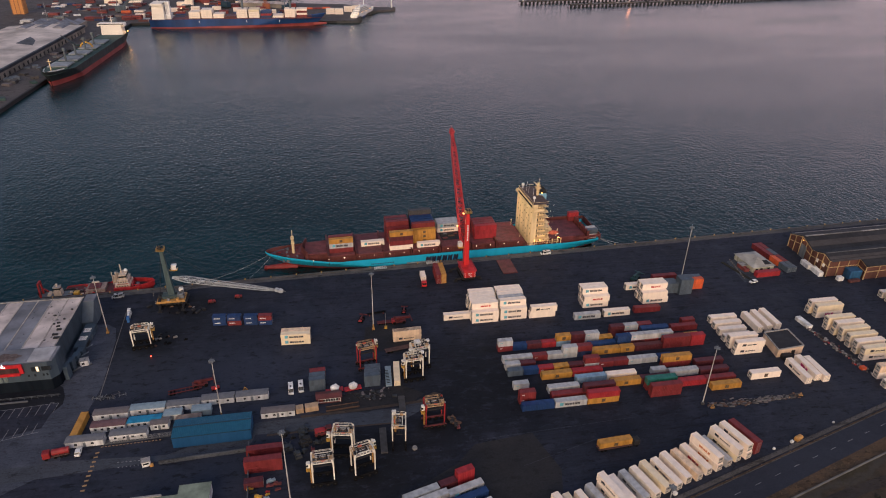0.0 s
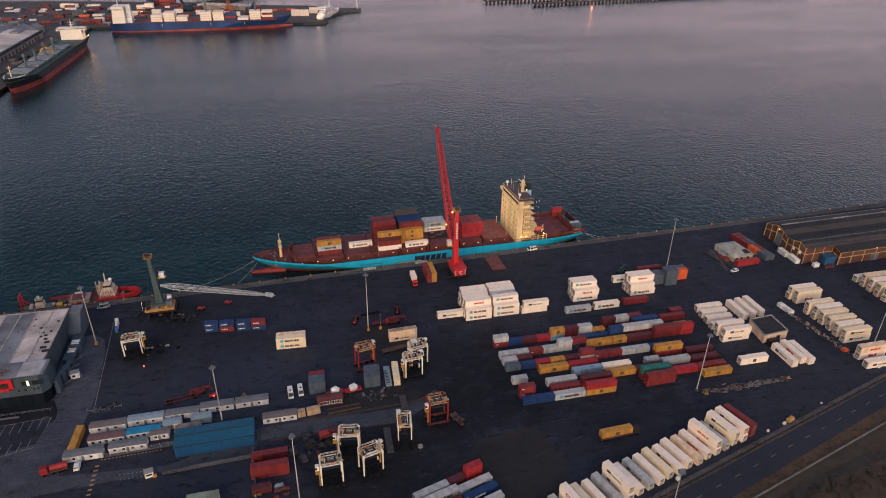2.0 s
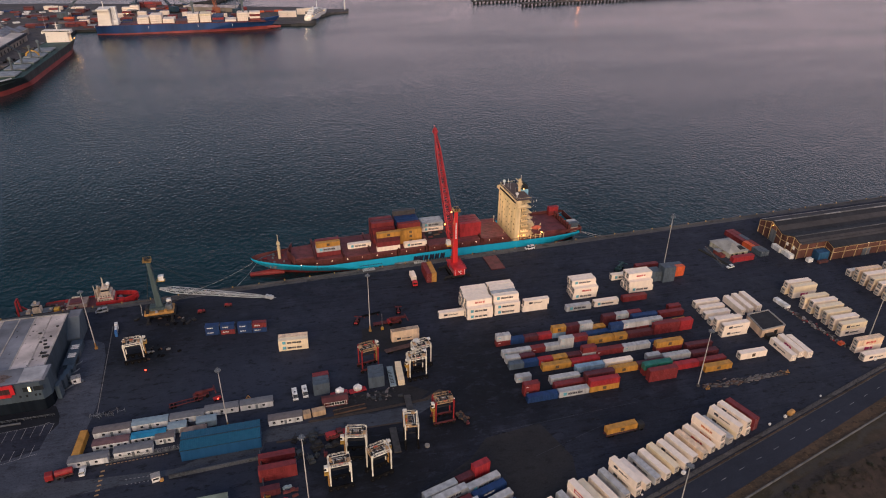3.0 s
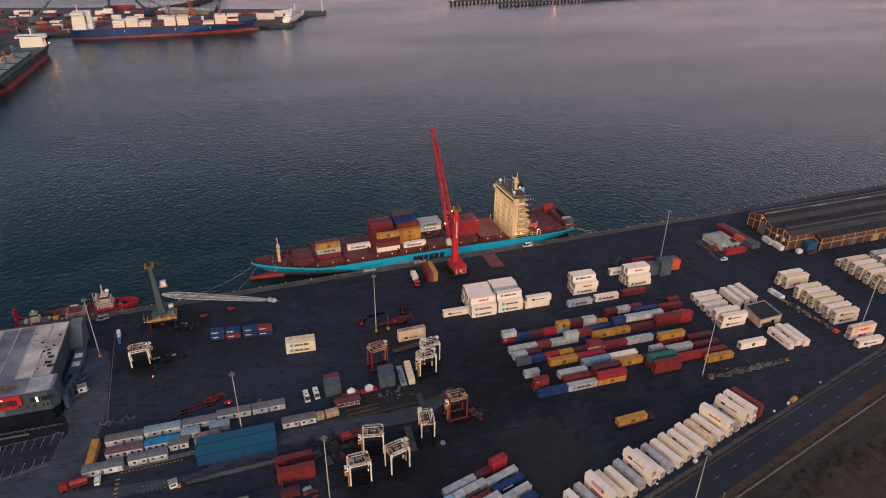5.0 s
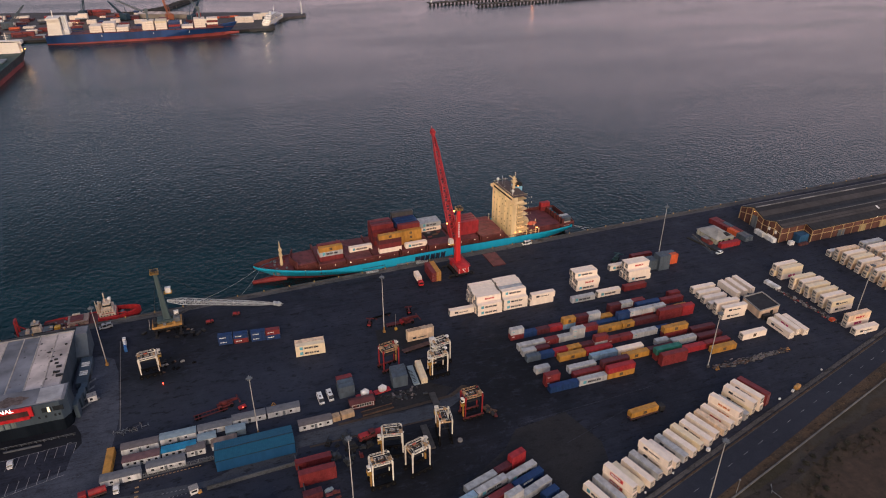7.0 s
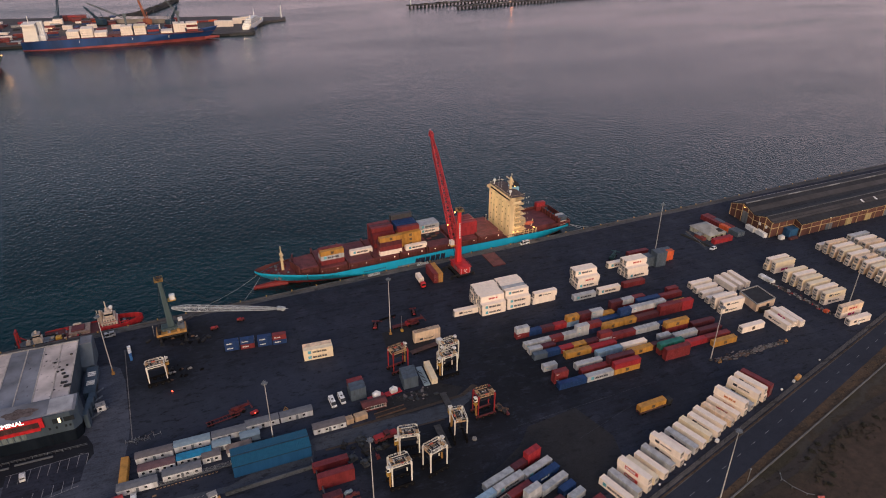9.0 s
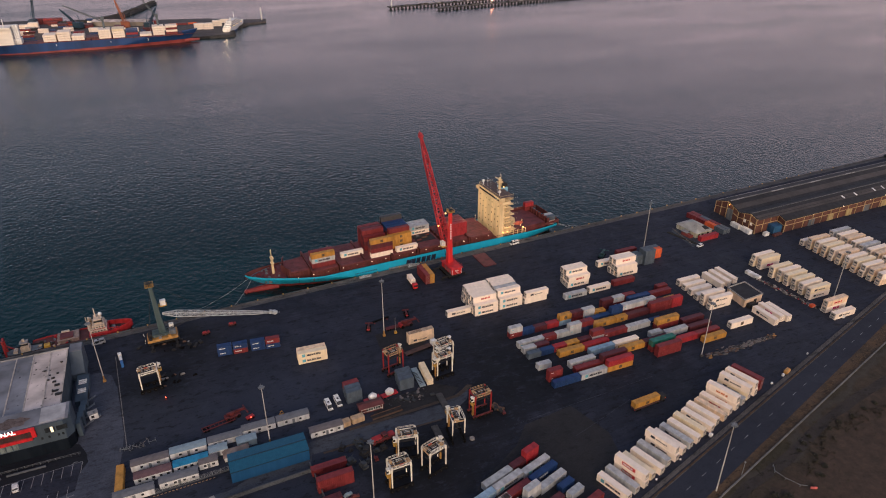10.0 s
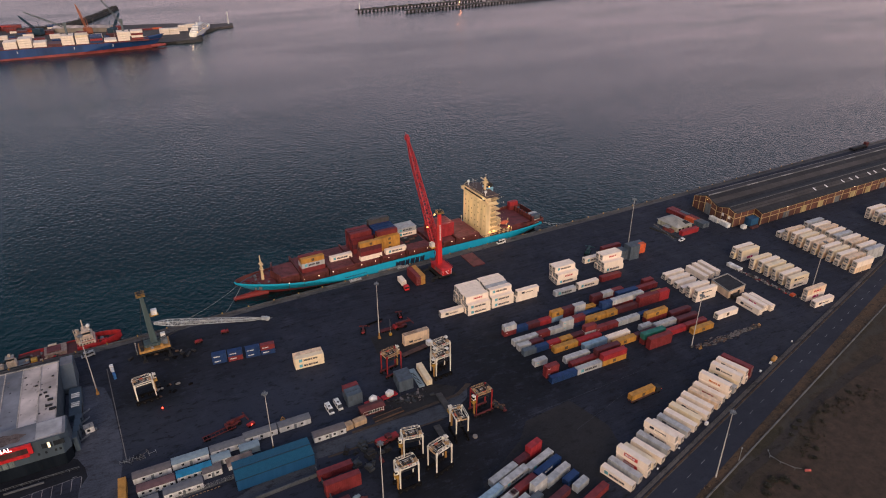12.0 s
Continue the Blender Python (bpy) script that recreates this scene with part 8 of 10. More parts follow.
for i in range(210):
    x = 139 + i * 0.19 + random.uniform(-0.6, 0.6)
    y = 172.4 + random.gauss(0, 0.75)
    s = random.uniform(0.22, 0.62)
    bm = boxb(-s * 1.7, s * 1.7, -s * 0.5, s * 0.5, 0, s * 0.8, 0.06)
    solid("concrete_block", bm, random.choice((M_CONC, M_RBRN, M_BODYO if i > 180 else M_CONCM, M_RBRN_D, M_DARK)), "old concrete kerb block in a long heap", "concrete block", "heap of kerb blocks",
          pose(x, y, 0, random.uniform(-6, 6), random.uniform(-6, 6), random.uniform(-30, 30)))
for i in range(70):
    t = i / 69
    x, y = 213.0 + 4.0 * t, 216.5 - 33.5 * t
    s = random.uniform(0.3, 0.8)
    solid("wooden_pallet", boxb(-s, s, -s * 0.8, s * 0.8, 0, random.uniform(0.15, 0.7), 0.03), random.choice((M_CONCM, M_RBRN, M_DECKR, M_CONC, M_CONCL, M_DARK)),
          "worn pallet or crate in a long row of clutter", "pallet", "clutter beside the reefers", pose(x + random.gauss(0.4, 0.9), y + random.uniform(-0.6, 0.6), 0, 0, 0, random.uniform(-90, 90)))
for i in range(44):
    t = i / 43
    x, y = 213.0 + 4.0 * t, 214.5 - 34.5 * t
    solid("traffic_barrier", boxb(-0.25, 0.25, -0.35, 0.35, 0, 0.6, 0.06), M_CONCL if i % 3 == 1 else M_MACHR if i % 5 == 0 else M_CONC, "red and white plastic traffic barrier", "barrier",
          "line of traffic barriers", pose(x + random.uniform(-1.1, 1.1), y + random.uniform(-0.5, 0.5), 0, 0, 0, random.uniform(-60, 60)))
solid("white_store", boxb(0, 2.6, -8.5, 0, 0, 1.8, 0.08), M_WHITE, "low white store at the end of the barrier line", "portable store", m=pose(211.8, 222.0, 0, 0, 0, 4))
solid("red_skip", boxb(0, 2.2, 0, 1.8, 0, 1.4, 0.08), paint("skip_orange", (0.6, 0.09, 0.03), 0.5), "small orange skip on the yard", "skip", m=pose(215.2, 182.6, 0))
for x, y in ((-5.0, 203.4), (2.2, 203.6)):
    e = thing("bag_load", "white wrapped bundle on a red trailer", "bundle", "white bundles", pose(x, y, 0, 0, 0, 8))
    part("trailer", boxb(-3.4, 3.4, -1.2, 1.2, 0.5, 1.0, 0.05), M_CRANED, e)
    bm = bmesh.new()
    bmesh.ops.create_icosphere(bm, subdivisions=2, radius=1.0, matrix=Matrix.Translation((0.2, 0, 1.9)) @ Matrix.Diagonal((1.9, 1.7, 1.5, 1)))
    for v in bm.verts:
        v.co += noise.noise_vector(v.co * 1.3) * 0.5
        v.co.z = max(v.co.z, 1.0)
    part("wrap", bm, M_WHITE, e)
    for sx in (-2.4, 2.4):
        part("wheel", tubeb((sx, -1.1, 0.45), (sx, 1.1, 0.45), 0.45, 0.45, 10), M_RUBBER, e)
# dark red hut with a row of white-framed windows, long rack beside it, rusty crates
e = thing("yard_hut", "dark red hut with a row of white-framed windows", "hut", m=pose(-12.0, 196.9, 0, 0, 0, 0.6))
part("wall", boxb(0.1, 9.5, 0.1, 3.7, 0, 2.5, 0.04), M_DECKD, e)
bm = bmesh.new()
wedge(bm, [(-0.3, 2.5), (4.1, 2.5), (4.1, 2.62), (1.9, 3.25), (-0.3, 2.62)], -0.25, 9.85)
part("roof", bm, M_DECKD, e)
for i in range(6):
    w = part("window", boxb(2.6 + i * 0.95, 3.4 + i * 0.95, 0.04, 0.12, 0.9, 2.1), M_GLASS, e)
    part("window_frame", boxb(3.4 + i * 0.95, 3.55 + i * 0.95, 0.0, 0.12, 0.7, 2.2), M_WHITE, w)
for za in (0.72, 2.1):
    part("white_rail", boxb(0.6, 9.2, 0.01, 0.11, za, za + 0.14), M_WHITE, e)
for xa in (0.6, 9.05):
    part("corner_board", boxb(xa, xa + 0.15, 0.0, 0.11, 0.1, 2.3), M_WHITE, e)
e = thing("long_rack", "long dark steel rack with rusty ochre edge beams", "rack", m=pose(-8.4, 192.1, 0, 0, 0, 4.2))
part("deck", boxb(0.2, 12.4, 0.2, 2.2, 0.1, 0.35, 0.03), paint("rack_brown", (0.035, 0.026, 0.022), 0.8, amount=0.4), e)
for ya in (0.0, 2.2):
    part("edge_beam", boxb(0, 12.6, ya, ya + 0.18, 0, 0.7, 0.03), M_RBRN_D, e)
for i in range(7):
    part("cross_bar", boxb(0.3 + i * 2.0, 0.45 + i * 2.0, 0.22, 2.2, 0.35, 0.6), M_DARK, e)
for i, (x, y, w) in enumerate(((-19.6, 192.6, 2.8), (-16.2, 192.9, 5.0))):
    solid("wooden_crate", boxb(0, w, 0, 2.6, 0, 2.3, 0.06), paint("crate_wood", (0.46, 0.32, 0.20), 0.7, amount=0.4), "weathered pale wooden crate beside the lane", "crate", "wooden crates",
          pose(x, y, 0, 0, 0, 5))
solid("orange_machine", boxb(-1.8, 1.8, -0.9, 0.9, 0, 1.7, 0.4), M_BODYO, "ochre roller parked by the fence", "roller", m=pose(161.9, 150.6, 0, 0, 0, 20))
for x, y, s in ((150, 147.6, 0.7), (158.6, 149.6, 0.9), (104.6, 134.4, 1.1), (86, 129.6, 0.5), (72, 125.6, 0.5), (181, 156.4, 0.6), (222.0, 170.5, 1.0)):
    solid("utility_box", boxb(-s * 0.6, s * 0.6, -s * 0.5, s * 0.5, 0, 1.1 * s, 0.06), M_WHITE, "white utility box beside the fence", "utility box", "utility boxes", pose(x, y, 0, 0, 0, 16))

# clutter of low steel frames, much like bicycle racks
random.seed(23)
for i in range(9):
    bm = bmesh.new()
    w, hh = random.uniform(0.9, 1.6), random.uniform(0.5, 1.0)
    for sx in (-w, w):
        beam(bm, (sx, -0.5, 0), (sx, -0.5, hh), 0.1)
        beam(bm, (sx, -0.5, hh), (sx, 0.6, hh), 0.1)
        beam(bm, (sx, 0.6, hh), (sx, 0.6, 0), 0.1)
    beam(bm, (-w, -0.5, hh), (w, -0.5, hh), 0.1)
    solid("crowd_barrier", bm, random.choice((M_STEEL, M_CONCM, M_GREYST)), "low bent steel frame lying near the cabins", "barrier", "heap of steel barriers",
          pose(-89.8 + random.uniform(-6, 6), 213.4 + random.uniform(-1.2, 1.2), 0, 0, 0, random.uniform(-40, 40)))
# gate hut and its markings on the lane
e = thing("gate_hut", "small white gate hut with orange foot on the lane", "hut", m=pose(-69.4, 175.0, 0, 0, 0, 12))
part("wall", boxb(-1.3, 1.3, -1.0, 1.0, 0.2, 2.4, 0.05), M_WHITE, e)
part("roof", boxb(-1.5, 1.5, -1.2, 1.2, 2.4, 2.6, 0.04), M_CONCL, e)
part("window", boxb(-0.9, 0.9, -1.05, -0.98, 1.2, 1.9), M_GLASS, e)
part("foot", boxb(1.0, 2.2, -1.4, -0.4, 0, 0.9, 0.05), M_BODYO, e)
for i in range(7):
    line(-79.6 + i * 1.35, 177.9 - 0.05 * i, -79.0 + i * 1.35, 177.9 - 0.05 * i, 0.25, "pale painted mark before the gate hut", 0.026)
    line(-78.9 + i * 1.3, 175.4, -78.4 + i * 1.3, 175.5, 0.22, "pale painted mark before the gate hut", 0.026)

# warning triangles
for x, y in ((-39.8, 209.6), (24.4, 238.0), (139.6, 171.2)):
    bm = bmesh.new()
    for a, b in (((-0.9, 0, 0.2), (0.9, 0, 0.2)), ((0.9, 0, 0.2), (0, 0, 1.7)), ((0, 0, 1.7), (-0.9, 0, 0.2))):
        beam(bm, a, b, 0.25)
    box(bm, -0.9, 0.9, -0.4, 0.4, 0, 0.14)
    solid("warning_triangle", bm, M_BODYO, "ochre warning triangle standing on the yard", "warning sign", "warning triangles", pose(x, y, 0))

# fence along the road
fe = thing("chain_fence", "long chain-link fence with steel posts along the yard edge", "fence")
for i in range(150):
    x = -40 + i * 3.0
    y = 131.2 + RS * (x - 100)
    bm = bmesh.new()
    beam(bm, (x, y, 0), (x, y, 2.3), 0.08)
    part("post", bm, M_DARK, fe)
bm = bmesh.new()
for zz in (0.15, 1.2, 2.25):
    beam(bm, (-40, 131.2 + RS * -140, zz), (408, 131.2 + RS * 308, zz), 0.04)
part("rail", bm, M_DARK, fe)
strip("fence_kerb", [(-40, 130.6 + RS * -140), (408, 130.6 + RS * 308), (408, 132.1 + RS * 308), (-40, 132.1 + RS * -140)], M_CONC, "pale concrete kerb under the fence", 0.28, 0.3, "kerb")

# scrub and grass tufts beyond the road
random.seed(3)
bm = bmesh.new()
for i in range(9000):
    x = random.uniform(60, 330)
    y = 114.4 + WS * (x - 100) - abs(random.gauss(0, 1)) * 34
    dens = noise.noise((x * 0.03, y * 0.03, 1.0))
    if dens < -0.05 and random.random() < 0.8:
        continue
    s = random.uniform(0.15, 0.42)
    for k in range(5):
        a = random.uniform(0, 6.283)
        dx, dy = math.cos(a) * s * 0.5, math.sin(a) * s * 0.5
        p = [bm.verts.new((x - dy * 0.5, y + dx * 0.5, 0.0)), bm.verts.new((x + dy * 0.5, y - dx * 0.5, 0.0)), bm.verts.new((x + dx * 1.6, y + dy * 1.6, s))]
        bm.faces.new(p)
tagged(new("grass_tufts", mesh_of("grass_tufts", bm, paint("tuft_green", (0.040, 0.037, 0.019), 0.8, amount=0.5, wear=(0.085, 0.062, 0.032)))),
       "dark tufts of rough grass beyond the road", "grass", kind="stuff")
bm = bmesh.new()
for i in range(900):
    x = random.uniform(40, 330)
    y = f0(x, random.choice((random.uniform(115.2, 118.2), random.uniform(115.2, 118.4), random.uniform(129.3, 130.0))))
    s = random.uniform(0.15, 0.45)
    for k in range(4):
        a = random.uniform(0, 6.283)
        dx, dy = math.cos(a) * s * 0.6, math.sin(a) * s * 0.6
        bm.faces.new([bm.verts.new((x - dy * 0.5, y + dx * 0.5, 0.0)), bm.verts.new((x + dy * 0.5, y - dx * 0.5, 0.0)), bm.verts.new((x + dx * 1.5, y + dy * 1.5, s))])
tagged(new("verge_tufts", mesh_of("verge_tufts", bm, paint("tuft_brown", (0.13, 0.085, 0.05), 0.8, amount=0.4))), "dry brown grass tufts on the verges", "grass", kind="stuff")


def bush(x, y, r, seed):
    random.seed(seed)
    e = thing("bush", "dark low bush in the scrub beside the road", "bush", "bushes", pose(x, y, 0))
    bm = bmesh.new()
    for i in range(5):
        a = i * 1.256
        tube(bm, (0, 0, 0), (math.cos(a) * r * 0.6, math.sin(a) * r * 0.6, r * 0.7), 0.07, 0.03, 5)
    part("stem", bm, M_RBRN, e)
    bm = bmesh.new()
    for i in range(260):
        d = Vector((random.gauss(0, 1), random.gauss(0, 1), abs(random.gauss(0, 1)))).normalized() * r * random.uniform(0.5, 1.0)
        d.z *= 0.8
        q = Vector((random.gauss(0, 1), random.gauss(0, 1), random.gauss(0, 1))).normalized() * r * 0.16
        w = q.orthogonal().normalized() * r * 0.09
        bm.faces.new([bm.verts.new(d - q), bm.verts.new(d + w), bm.verts.new(d + q), bm.verts.new(d - w)])
    part("leaves", bm, paint("bush_leaf", (0.026, 0.025, 0.014), 0.7, amount=0.3, wear=(0.06, 0.045, 0.02)), e)


for i, (x, y, r) in enumerate(((104, 104, 1.8), (107.5, 102, 2.0), (100, 103, 1.5), (128.6, 116, 1.1), (133, 118, 1.3), (138, 119.8, 1.2), (130.7, 107, 1.2), (149, 119.7, 1.0),
                               (155, 120.6, 1.2), (126, 104.4, 1.1), (97, 101, 1.7), (163, 121.3, 1.0), (171, 122, 1.2), (132, 112, 1.0), (108.4, 98, 1.2), (178, 122.4, 1.1))):
    bush(x, y, r, 40 + i)
bm = bmesh.new()
pts = [(113.7, 114.2), (111.8, 111.8), (112.6, 108), (114.7, 103.8), (116.6, 102.6)]
for (xa, ya), (xb, yb) in zip(pts, pts[1:]):
    beam(bm, (xa, ya, 1.0), (xb, yb, 1.0), 0.12)
    beam(bm, (xa, ya, 0), (xa, ya, 1.1), 0.14)
solid("barrier_rail", bm, M_STEEL, "bent steel crash rail in the scrub", "crash rail")
solid("red_barrier", boxb(-1.1, 1.1, -0.25, 0.25, 0, 0.8, 0.06), paint("barrier_pink", (0.7, 0.16, 0.14), 0.5), "pale red plastic barrier in the scrub", "barrier", m=pose(118.4, 101.4, 0, 0, 0, -24))

# bushes and a broken fence along the dirt track
random.seed(17)
bm = bmesh.new()
for a, b in zip([(183.1, 119.3), (172.0, 118.9), (159.8, 119.3), (149.5, 119.0), (139.3, 115.0), (132.1, 111.3), (122.1, 105.9)], [(172.0, 118.9), (159.8, 119.3), (149.5, 119.0), (139.3, 115.0), (132.1, 111.3), (122.1, 105.9)]):
    for i in range(15):
        p = Vector(a).lerp(Vector(b), random.random()) + Vector((random.gauss(0, 1.2), random.gauss(0, 1.6)))
        s = random.uniform(0.4, 1.1)
        for k in range(22):
            a0 = random.uniform(0, 6.283)
            r, hz = s * random.random() ** 0.5, s * random.uniform(0.1, 1.1)
            c = Vector((p.x + math.cos(a0) * r, p.y + math.sin(a0) * r, hz))
            d1 = Vector((random.uniform(-1, 1), random.uniform(-1, 1), random.uniform(-0.6, 0.6))).normalized() * 0.22
            d2 = Vector((random.uniform(-1, 1), random.uniform(-1, 1), random.uniform(-0.6, 0.6))).normalized() * 0.16
            bm.faces.new([bm.verts.new(c - d1), bm.verts.new(c + d2), bm.verts.new(c + d1), bm.verts.new(c - d2)])
tagged(new("track_bushes", mesh_of("track_bushes", bm, paint("bush_olive", (0.034, 0.027, 0.014), 0.8, amount=0.4, wear=(0.07, 0.04, 0.02)))),
       "row of dry olive bushes along the dirt track", "bushes", kind="stuff")


# ---- far side of the harbour ----
M_FARQ = ground_mat("far_quay", (0.088, 0.077, 0.078), (0.130, 0.115, 0.113), (0.055, 0.050, 0.052), s=0.5)
bm = bmesh.new()
prism(bm, [(-1900, 480), (-294, 480), (-294, 1123), (24, 1126), (58, 1126), (66, 1186), (96, 1238), (134, 1254), (138, 1284), (92, 1292), (40, 1330),
           (-60, 1350), (-150, 1372), (-260, 1420), (-420, 1450), (-1900, 1560)], -10, 0)
structure("far_quay", bm, M_FARQ, "dull brown-grey quay and yard across the harbour", "quay")
bm = bmesh.new()
prism(bm, [(-295.5, 480), (-293.4, 480), (-293.4, 1121.6), (-295.5, 1121.6)], -9, 0.35)
prism(bm, [(-293.4, 1121.6), (24, 1124.6), (24, 1126.6), (-293.4, 1123.6)], -9, 0.35)
structure("far_quay_wall", bm, M_DARK, "dark timber-piled face of the far quay", "quay")


def rocks(name, pts, width, n, label, h=2.0, size=2.6, seed=1):
    """A rubble mound of many stones along a line; one joined mesh."""
    random.seed(seed)
    bm = bmesh.new()
    for i in range(n):
        t = random.uniform(0, len(pts) - 1.001)
        k = int(t)
        a, b = Vector(pts[k]), Vector(pts[k + 1])
        c = a.lerp(b, t - k)
        d = (b - a).normalized()
        o = random.gauss(0, 0.38) * width
        x, y = c.x - d.y * o, c.y + d.x * o
        z = -3.2 + h * max(0.0, 1 - abs(o) / width) * 1.6
        s = size * random.uniform(0.6, 1.3)
        vs = [bm.verts.new((x + random.uniform(0.5, 1) * s * sx, y + random.uniform(0.5, 1) * s * sy, z + random.uniform(0.4, 0.9) * s * sz)) for sx, sy, sz in
              ((-1, -1, -1), (1, -1, -1), (1, 1, -1), (-1, 1, -1), (-1, -1, 1), (1, -1, 1), (1, 1, 1), (-1, 1, 1))]
        for f in ((3, 2, 1, 0), (4, 5, 6, 7), (0, 1, 5, 4), (1, 2, 6, 5), (2, 3, 7, 6), (3, 0, 4, 7)):
            bm.faces.new([vs[q] for q in f])
    return tagged(new(name, mesh_of(name, bm, M_ROCK)), label, "rocks", kind="stuff")


rocks("rock_armour", [(26, 1125), (58, 1125), (66, 1186), (98, 1238)], 3.5, 420, "dark rock armour along the jetty edge", 1.5, 2.2, 2)
rocks("rock_arm", [(-215, 1352), (-160, 1362), (-112, 1420), (-74, 1520), (-44, 1622)], 5, 800, "dark rubble breakwater arm", 3.0, 3.6, 3)
bm = bmesh.new()
prism(bm, [(-215, 1346), (-157, 1356), (-106, 1417), (-67, 1518), (-37, 1622), (-51, 1624), (-81, 1523), (-118, 1424), (-164, 1369), (-215, 1358)], -8, 1.4)
structure("rock_arm_core", bm, M_ROCK, "dark core of the rubble breakwater arm", "breakwater")

# harbour mouth breakwaters: concrete decks on dark piles
for nm, pts, w in (("breakwater", [(400, 1336), (735, 1394), (1250, 1480)], 16), ("breakwater", [(487, 1287), (860, 1352), (1250, 1420)], 15)):
    bm = bmesh.new()
    for a, b in zip(pts, pts[1:]):
        a, b = Vector(a), Vector(b)
        d = (b - a).normalized()
        o = Vector((-d.y, d.x)) * w
        prism(bm, [tuple(a), tuple(b), tuple(b + o), tuple(a + o)], 0.2, 2.2)
    structure(nm, bm, M_CONC, "low concrete breakwater deck at the harbour mouth", "breakwater")
    bm = bmesh.new()
    for a, b in zip(pts, pts[1:]):
        a, b = Vector(a), Vector(b)
        L = (b - a).length
        for i in range(int(L / 9)):
            c = a.lerp(b, i * 9 / L)
            tube(bm, (c.x, c.y + 0.5, -8), (c.x, c.y + 0.5, 1.6), 2.2, 2.2, 8)
    structure("breakwater_piles", bm, M_DARK, "dark round piles under the breakwater deck", "breakwater")
    random.seed(8)
    for i in range(26):
        t = random.random()
        a, b = Vector(pts[0]), Vector(pts[1])
        c = a.lerp(b, t)
        s = random.uniform(0.8, 2.0)
        solid("mooring_block", boxb(-s * 2, s * 2, -s, s, 0, s, 0.1), random.choice((M_CONC, M_CONCL, M_DARK)), "concrete block on the breakwater deck", "block", "blocks on the breakwater",
              pose(c.x, c.y + random.uniform(3, 13), 2.2, 0, 0, 10))
e = thing("harbour_light", "slim white light tower at the breakwater end", "light tower", m=pose(404, 1342, 2.2))
part("tower", tubeb((0, 0, 0), (0, 0, 11), 1.0, 0.7, 12), M_WHITE, e)
part("lantern", tubeb((0, 0, 11), (0, 0, 13), 0.9, 0.6, 12), M_WHITE, e)
e = thing("harbour_light", "slim white light tower at the jetty end", "light tower", m=pose(130, 1276, 0))
part("tower", tubeb((0, 0, 0), (0, 0, 18), 1.2, 0.8, 12), M_WHITE, e)
part("gallery", tubeb((0, 0, 18), (0, 0, 18.4), 1.6, 1.6, 12), M_WHITE, e)
part("lantern", tubeb((0, 0, 18.4), (0, 0, 21), 0.9, 0.5, 12), M_WHITE, e)
e = thing("breakwater_lamp", "lit sodium lamp on a short pole", "lamp", m=pose(620, 1311, 2.2))
part("pole", tubeb((0, 0, 0), (0, 0, 6), 0.25, 0.2, 8), M_STEEL, e)
bm = bmesh.new()
bmesh.ops.create_icosphere(bm, subdivisions=1, radius=0.9, matrix=Matrix.Translation((0, -0.5, 6.3)))
part("globe", bm, glow_mat("sodium_globe", (1.0, 0.35, 0.12), 30), e)
lamp_light(620, 1308.5, 8.2, 2600, (1.0, 0.35, 0.15), 1.0)


def plain_hull(e, L, B, draft_top, red_top, mats, flare=0.55, bow_run=0.2, rise=2.0, rake=0.035, red_fore=None):
    """Hull along local x, bow at +L/2, waterline at z 0; lower band, upper band and deck; the stem rakes back by a share of L."""
    xs = [L / 2 - L * (1 - i / 48) ** 1.4 for i in range(49)]

    def half(x, f):
        s = (L / 2 - x) / L - rake * (1 - f)
        if s <= 0:
            return 0.0
        b = B / 2 * min(1.0, s / (bow_run * (1.5 - 0.5 * f))) ** (flare + 0.15 * (1 - f))
        if x < -L / 2 + L * 0.14:
            q = (-L / 2 + L * 0.14 - x) / (L * 0.14)
            b *= 1 - (0.5 - 0.38 * f) * q
        return b

    top = lambda x: draft_top + rise * max(0.0, 1 - (L / 2 - x) / (L * 0.14))
    red = lambda x: red_top + ((red_top if red_fore is None else red_fore) - red_top) * (x + L / 2) / L
    for nm, lo, hi, mt in (("hull_bottom", lambda x: -1.0, red, mats[0]), ("hull_side", red, top, mats[1])):
        bm = bmesh.new()
        ends = []
        for sgn in (-1, 1):
            rows = []
            for x in xs:
                z1 = hi(x)
                z0 = min(max(lo(x), top(x) * (1 - (L / 2 - x) / (L * rake))), z1)
                rows.append([(x, sgn * half(x, max(0.0, min(1.0, z / top(x)))), z) for z in (z0, z0 * 0.67 + z1 * 0.33, z0 * 0.33 + z1 * 0.67, z1)])
            loft(bm, rows)
            ends.append(rows[0])
        bm.faces.new([bm.verts.new(p) for p in ends[0] + ends[1][::-1]])
        bmesh.ops.remove_doubles(bm, verts=bm.verts, dist=0.001)
        part(nm, bm, mt, e)
    bm = bmesh.new()
    inner = xs[:-1]
    prism(bm, [(x, -half(x, 1) + 0.2) for x in inner] + [(x, half(x, 1) - 0.2) for x in inner[::-1]], draft_top - 0.9, draft_top - 0.6)
    part("deck", bm, mats[2], e)
    return half


M_HBLUE = paint("hull_navy", (0.005, 0.045, 0.17), 0.6, amount=0.2, scale=0.1)
M_HRED = paint("far_hull_red", (0.30, 0.055, 0.052), 0.6, amount=0.3, scale=0.1)
M_HBLK = paint("hull_black", (0.012, 0.018, 0.022), 0.5, amount=0.2, scale=0.1)
M_DGRN = paint("deck_green", (0.035, 0.075, 0.070), 0.7, amount=0.3, scale=0.2)
M_HATG = paint("hatch_grey", (0.26, 0.29, 0.32), 0.6, amount=0.3, scale=0.2)
M_CRG = paint("deck_crane_grey", (0.10, 0.13, 0.15), 0.5)
